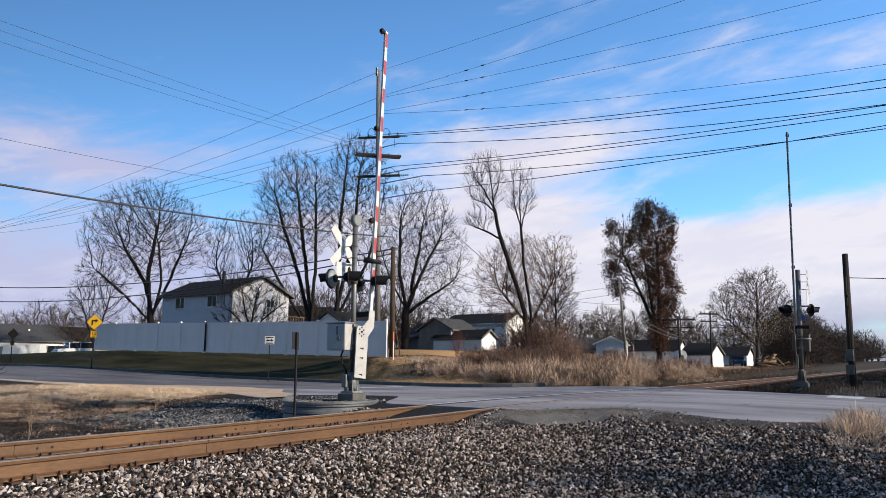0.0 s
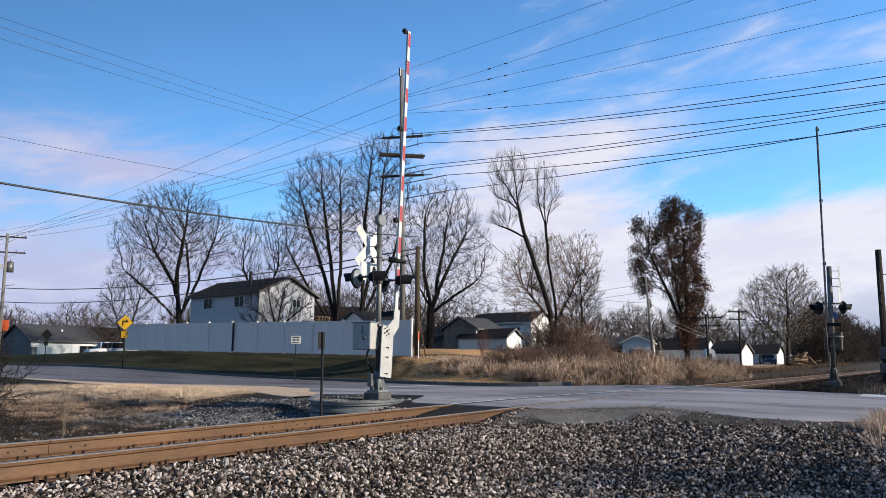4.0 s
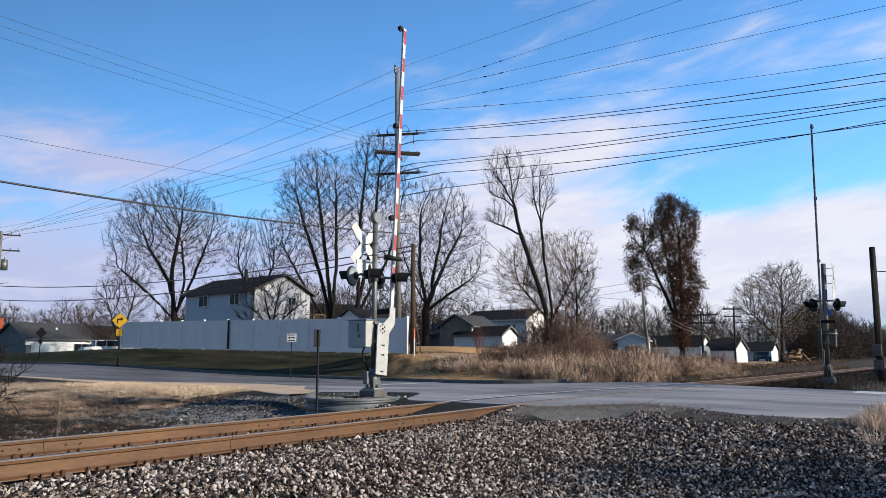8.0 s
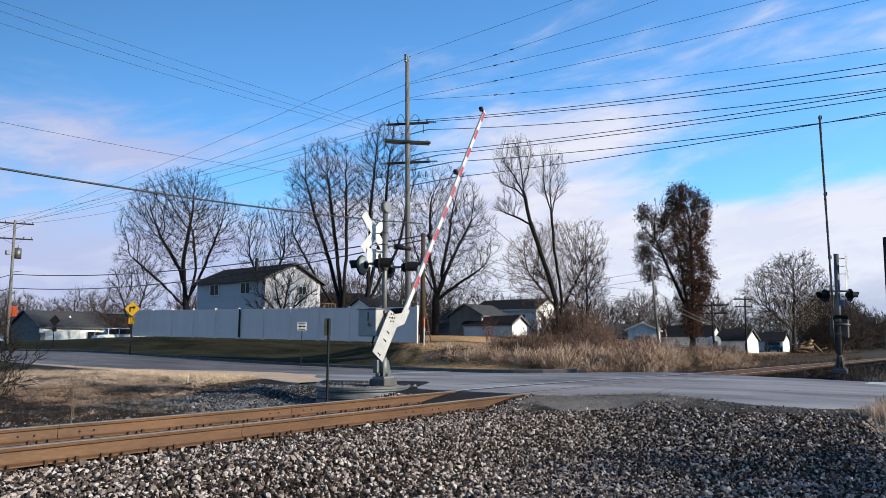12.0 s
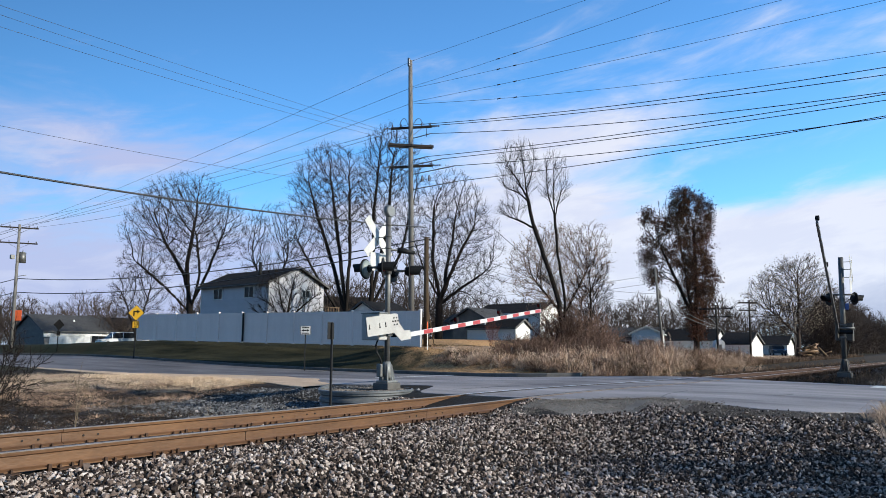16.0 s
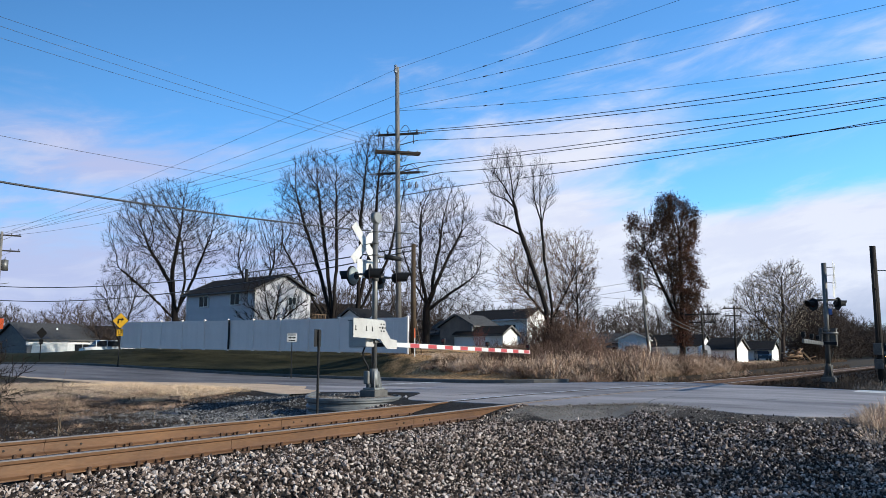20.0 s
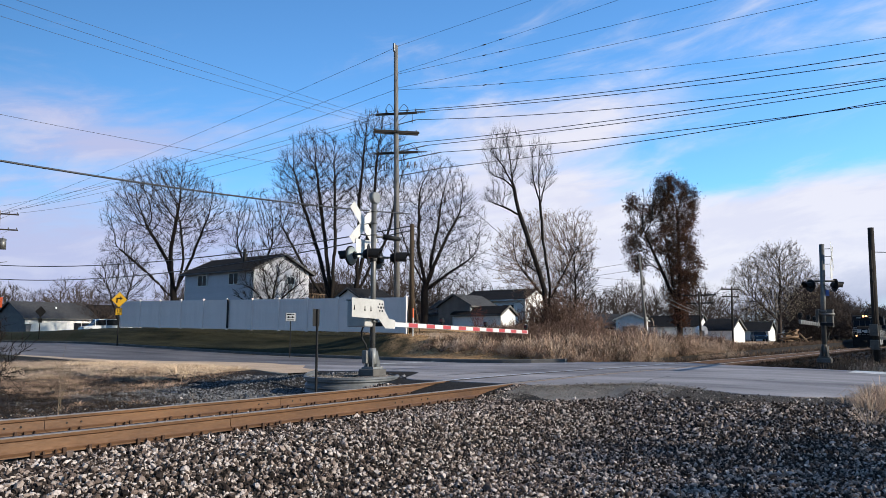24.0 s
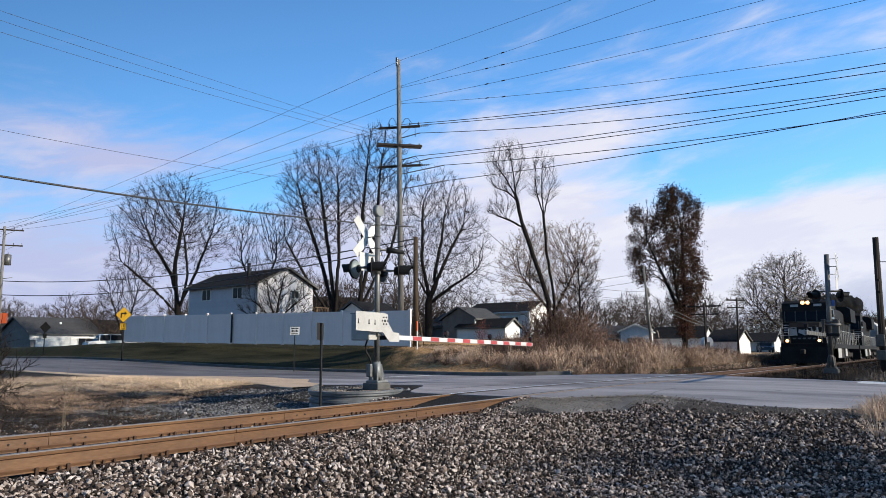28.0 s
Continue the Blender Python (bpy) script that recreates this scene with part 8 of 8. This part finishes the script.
    part("visor", bbox(2.62, 0, 4.47, 0.30, 2.7, 0.05, 0.01), M["galvdark"], cab, "grimy cab visor")
    for y in (-1.36, -0.68, 0.0, 0.68, 1.36):
        part("window_frame", bbox(0, 0, 0, 0.035, 0.06, 0.78), M["galvdark"], cab, m=pose(2.36, y, 3.36, 0, 11.5, 0))
    part("sill", bbox(2.3, 0, 2.97, 0.06, 2.9, 0.05), M["galvdark"], cab)
    for sy in (-1, 1):
        for k in range(3):
            part("number_plate", bbox(3.0 + 0.42 * k, sy * 1.535, 2.55, 0.3, 0.012, 0.34), M["locowhite"], cab)
        part("grab_rail", cylm((2.34, sy * 1.5, 1.5), (2.34, sy * 1.5, 2.85), 0.025, n=6), M["locowhite"], cab)
        part("mirror", bbox(2.6, sy * 1.62, 3.5, 0.06, 0.16, 0.5, 0.01), M["galvdark"], cab)
    hl = part("headlight_housing", bbox(2.55, 0, 4.32, 0.24, 0.62, 0.26, 0.04), M["locoblack"], l)
    for sy in (-0.16, 0.16):
        part("headlight", cylm((2.44, sy, 4.32), (2.40, sy, 4.32), 0.13, n=14), M["headlight"] if lit else M["galv"], hl)
    for sy in (-0.98, 0.98):
        dl = part("ditch_light", bbox(0.42, sy, 1.62, 0.24, 0.34, 0.34, 0.04), M["locoblack"], l)
        part("lens", cylm((0.30, sy, 1.62), (0.27, sy, 1.62), 0.105, n=14), M["headlight"] if lit else M["galv"], dl)
    # handrails at the front
    bm = bmesh.new()
    for sy in (-1.4, -0.9, 0.9, 1.4):
        cyl(bm, (0.55, sy, 1.45), (0.55, sy, 2.5), 0.018, n=5)
    for sy in (-1, 1):
        cyl(bm, (0.55, sy * 1.4, 2.5), (0.55, sy * 0.35, 2.5), 0.018, n=5)
        cyl(bm, (0.55, sy * 1.4, 2.0), (0.55, sy * 0.35, 2.0), 0.018, n=5)
    part("handrail", bm, M["locowhite"], l)
    # long hood
    hood = part("hood", prismm([(-0.95, 1.46), (0.95, 1.46), (0.95, 4.05), (0.7, 4.35), (-0.7, 4.35), (-0.95, 4.05)], 0, 4.9, LOCO_L - 1.0), M["locoblack"], l)
    for k in range(12):
        x = 5.6 + k * 1.25
        for sy in (-1, 1):
            part("hood_door", bbox(x, sy * 0.962, 2.6, 1.1, 0.025, 1.9, 0.006), M["locoblack"], hood)
    for sy in (-1, 1):
        part("lettering", bbox(9.2, sy * 0.985, 3.4, 1.6, 0.02, 0.6), M["locowhite"], hood, "white lettering block")
    part("radiator", prismm([(-1.5, 3.4), (1.5, 3.4), (1.5, 4.5), (1.2, 4.72), (-1.2, 4.72), (-1.5, 4.5)], 0, 16.6, 20.6), M["locoblack"], l)
    part("blower_box", bbox(7.0, 0, 4.3, 2.6, 2.5, 0.5, 0.06), M["locoblack"], l)
    part("exhaust_stack", bbox(11.6, 0, 4.5, 0.9, 0.5, 0.35, 0.04), M["underframe"], l)
    part("air_tank", cylm((8.0, -1.05, 0.85), (13.6, -1.05, 0.85), 0.2), M["underframe"], l)
    part("fuel_tank", bbox(11.0, 0, 0.75, 5.2, 2.7, 0.8, 0.12), M["underframe"], l, "grimy fuel tank")
    bm = bmesh.new()
    for sy in (-1.42, 1.42):
        for k in range(13):
            cyl(bm, (5.2 + k * 1.3, sy, 1.46), (5.2 + k * 1.3, sy, 2.45), 0.018, n=5)
        cyl(bm, (5.2, sy, 2.45), (5.2 + 12 * 1.3, sy, 2.45), 0.018, n=5)
    part("handrail", bm, M["locowhite"], l)
    for x in (4.1, 18.2):
        build_truck(l, x, 3, 0.53)
    return l


def build_hopper():
    c = thing("hopper_car", pose(0, 0, 0), "pale grey covered hopper car with ribbed sides", "railway car", "train")
    Lc = 17.0
    part("body", prismm([(-1.5, 1.5), (1.5, 1.5), (1.58, 3.9), (1.0, 4.55), (-1.0, 4.55), (-1.58, 3.9)], 0, 0.9, Lc - 0.9), M["hopper"], c)
    for k in range(13):
        for sy in (-1, 1):
            part("rib", bbox(1.2 + k * 1.22, sy * 1.6, 2.7, 0.1, 0.12, 2.4), M["hopper"], c)
    part("sill", bbox(Lc / 2, 0, 1.25, Lc - 0.6, 2.6, 0.4), M["underframe"], c)
    for k in range(3):
        part("hopper_bay", prismm([(2.8 + k * 4.2, 1.2), (6.2 + k * 4.2, 1.2), (5.0 + k * 4.2, 0.5), (4.0 + k * 4.2, 0.5)], 1, -1.2, 1.2), M["hopper"], c)
    part("running_board", bbox(Lc / 2, 0, 4.62, Lc - 1.2, 1.6, 0.06), M["galv"], c)
    for x in (1.9, Lc - 1.9):
        build_truck(c, x, 2, 0.46)
    return c


loco_a = build_locomotive("black freight locomotive with glowing headlights and white trim", True)
loco_b = build_locomotive("second black freight locomotive coupled behind", False)
hopper = build_hopper()
hoppers = [hopper] + [copy_thing(hopper, pose(0, 0, 0)) for k in range(6)]
SPEED, S_END = 14.5, 52.8
TILT = math.degrees(math.atan(0.008))


def build_smoke():
    """Thin dark exhaust: many faint overlapping puffs that drift back from the stack."""
    s = thing("exhaust_smoke", pose(0, 0, 0), "thin grey exhaust smoke trailing from the locomotive", "smoke", "train")
    rng = random.Random(77)
    for k in range(5):
        bm = bmesh.new()
        for j in range(34):
            u = (k + rng.random()) / 5
            r = rng.uniform(0.25, 0.55) * (0.5 + 1.3 * u)
            c = Vector((11.6 + 24.0 * u + rng.gauss(0, 0.5), rng.gauss(0, 0.25 + 0.6 * u), 4.9 + 1.3 * u ** 0.4 * rng.uniform(0.2, 1.1)))
            vs = bmesh.ops.create_icosphere(bm, subdivisions=2, radius=r)["verts"]
            for v in vs:
                v.co = v.co * (1 + 0.5 * noise.noise(v.co * 2.2 / r * 0.5 + c)) + c
        part("puff", bm, M["smoke"], s, smooth=True)
    return s


smoke = build_smoke()


def motions():
    def train_rows(back):
        rows = []
        for t in (0, 4, 8, 12, 16, 20, 24, 28):
            x = S_END + SPEED * (28 - t) + back
            rows.append((t, pose(x, TRACK_Y, float(rail_z(x)), 0, TILT, 0)))
        return rows
    walk(loco_a, train_rows(0.0))
    walk(loco_b, train_rows(LOCO_L + 0.4))
    walk(smoke, train_rows(0.0))
    for i, h in enumerate(hoppers):
        walk(h, train_rows(2 * LOCO_L + 0.9 + 17.3 * i))
    turn = pose(0, 0, 0, 0, 0, 3)
    walk(arm_a, [(t, pose(0.10, -0.15, 1.56) @ turn @ pose(0, 0, 0, -1.7) @ pose(0, 0, 0, 0, -a)) for t, a in ARM_A])
    walk(arm_b, [(t, pose(0.10, -0.13, 1.70) @ turn @ pose(0, 0, 0, 0, -(a - 1.3))) for t, a in ARM_B])


motions()
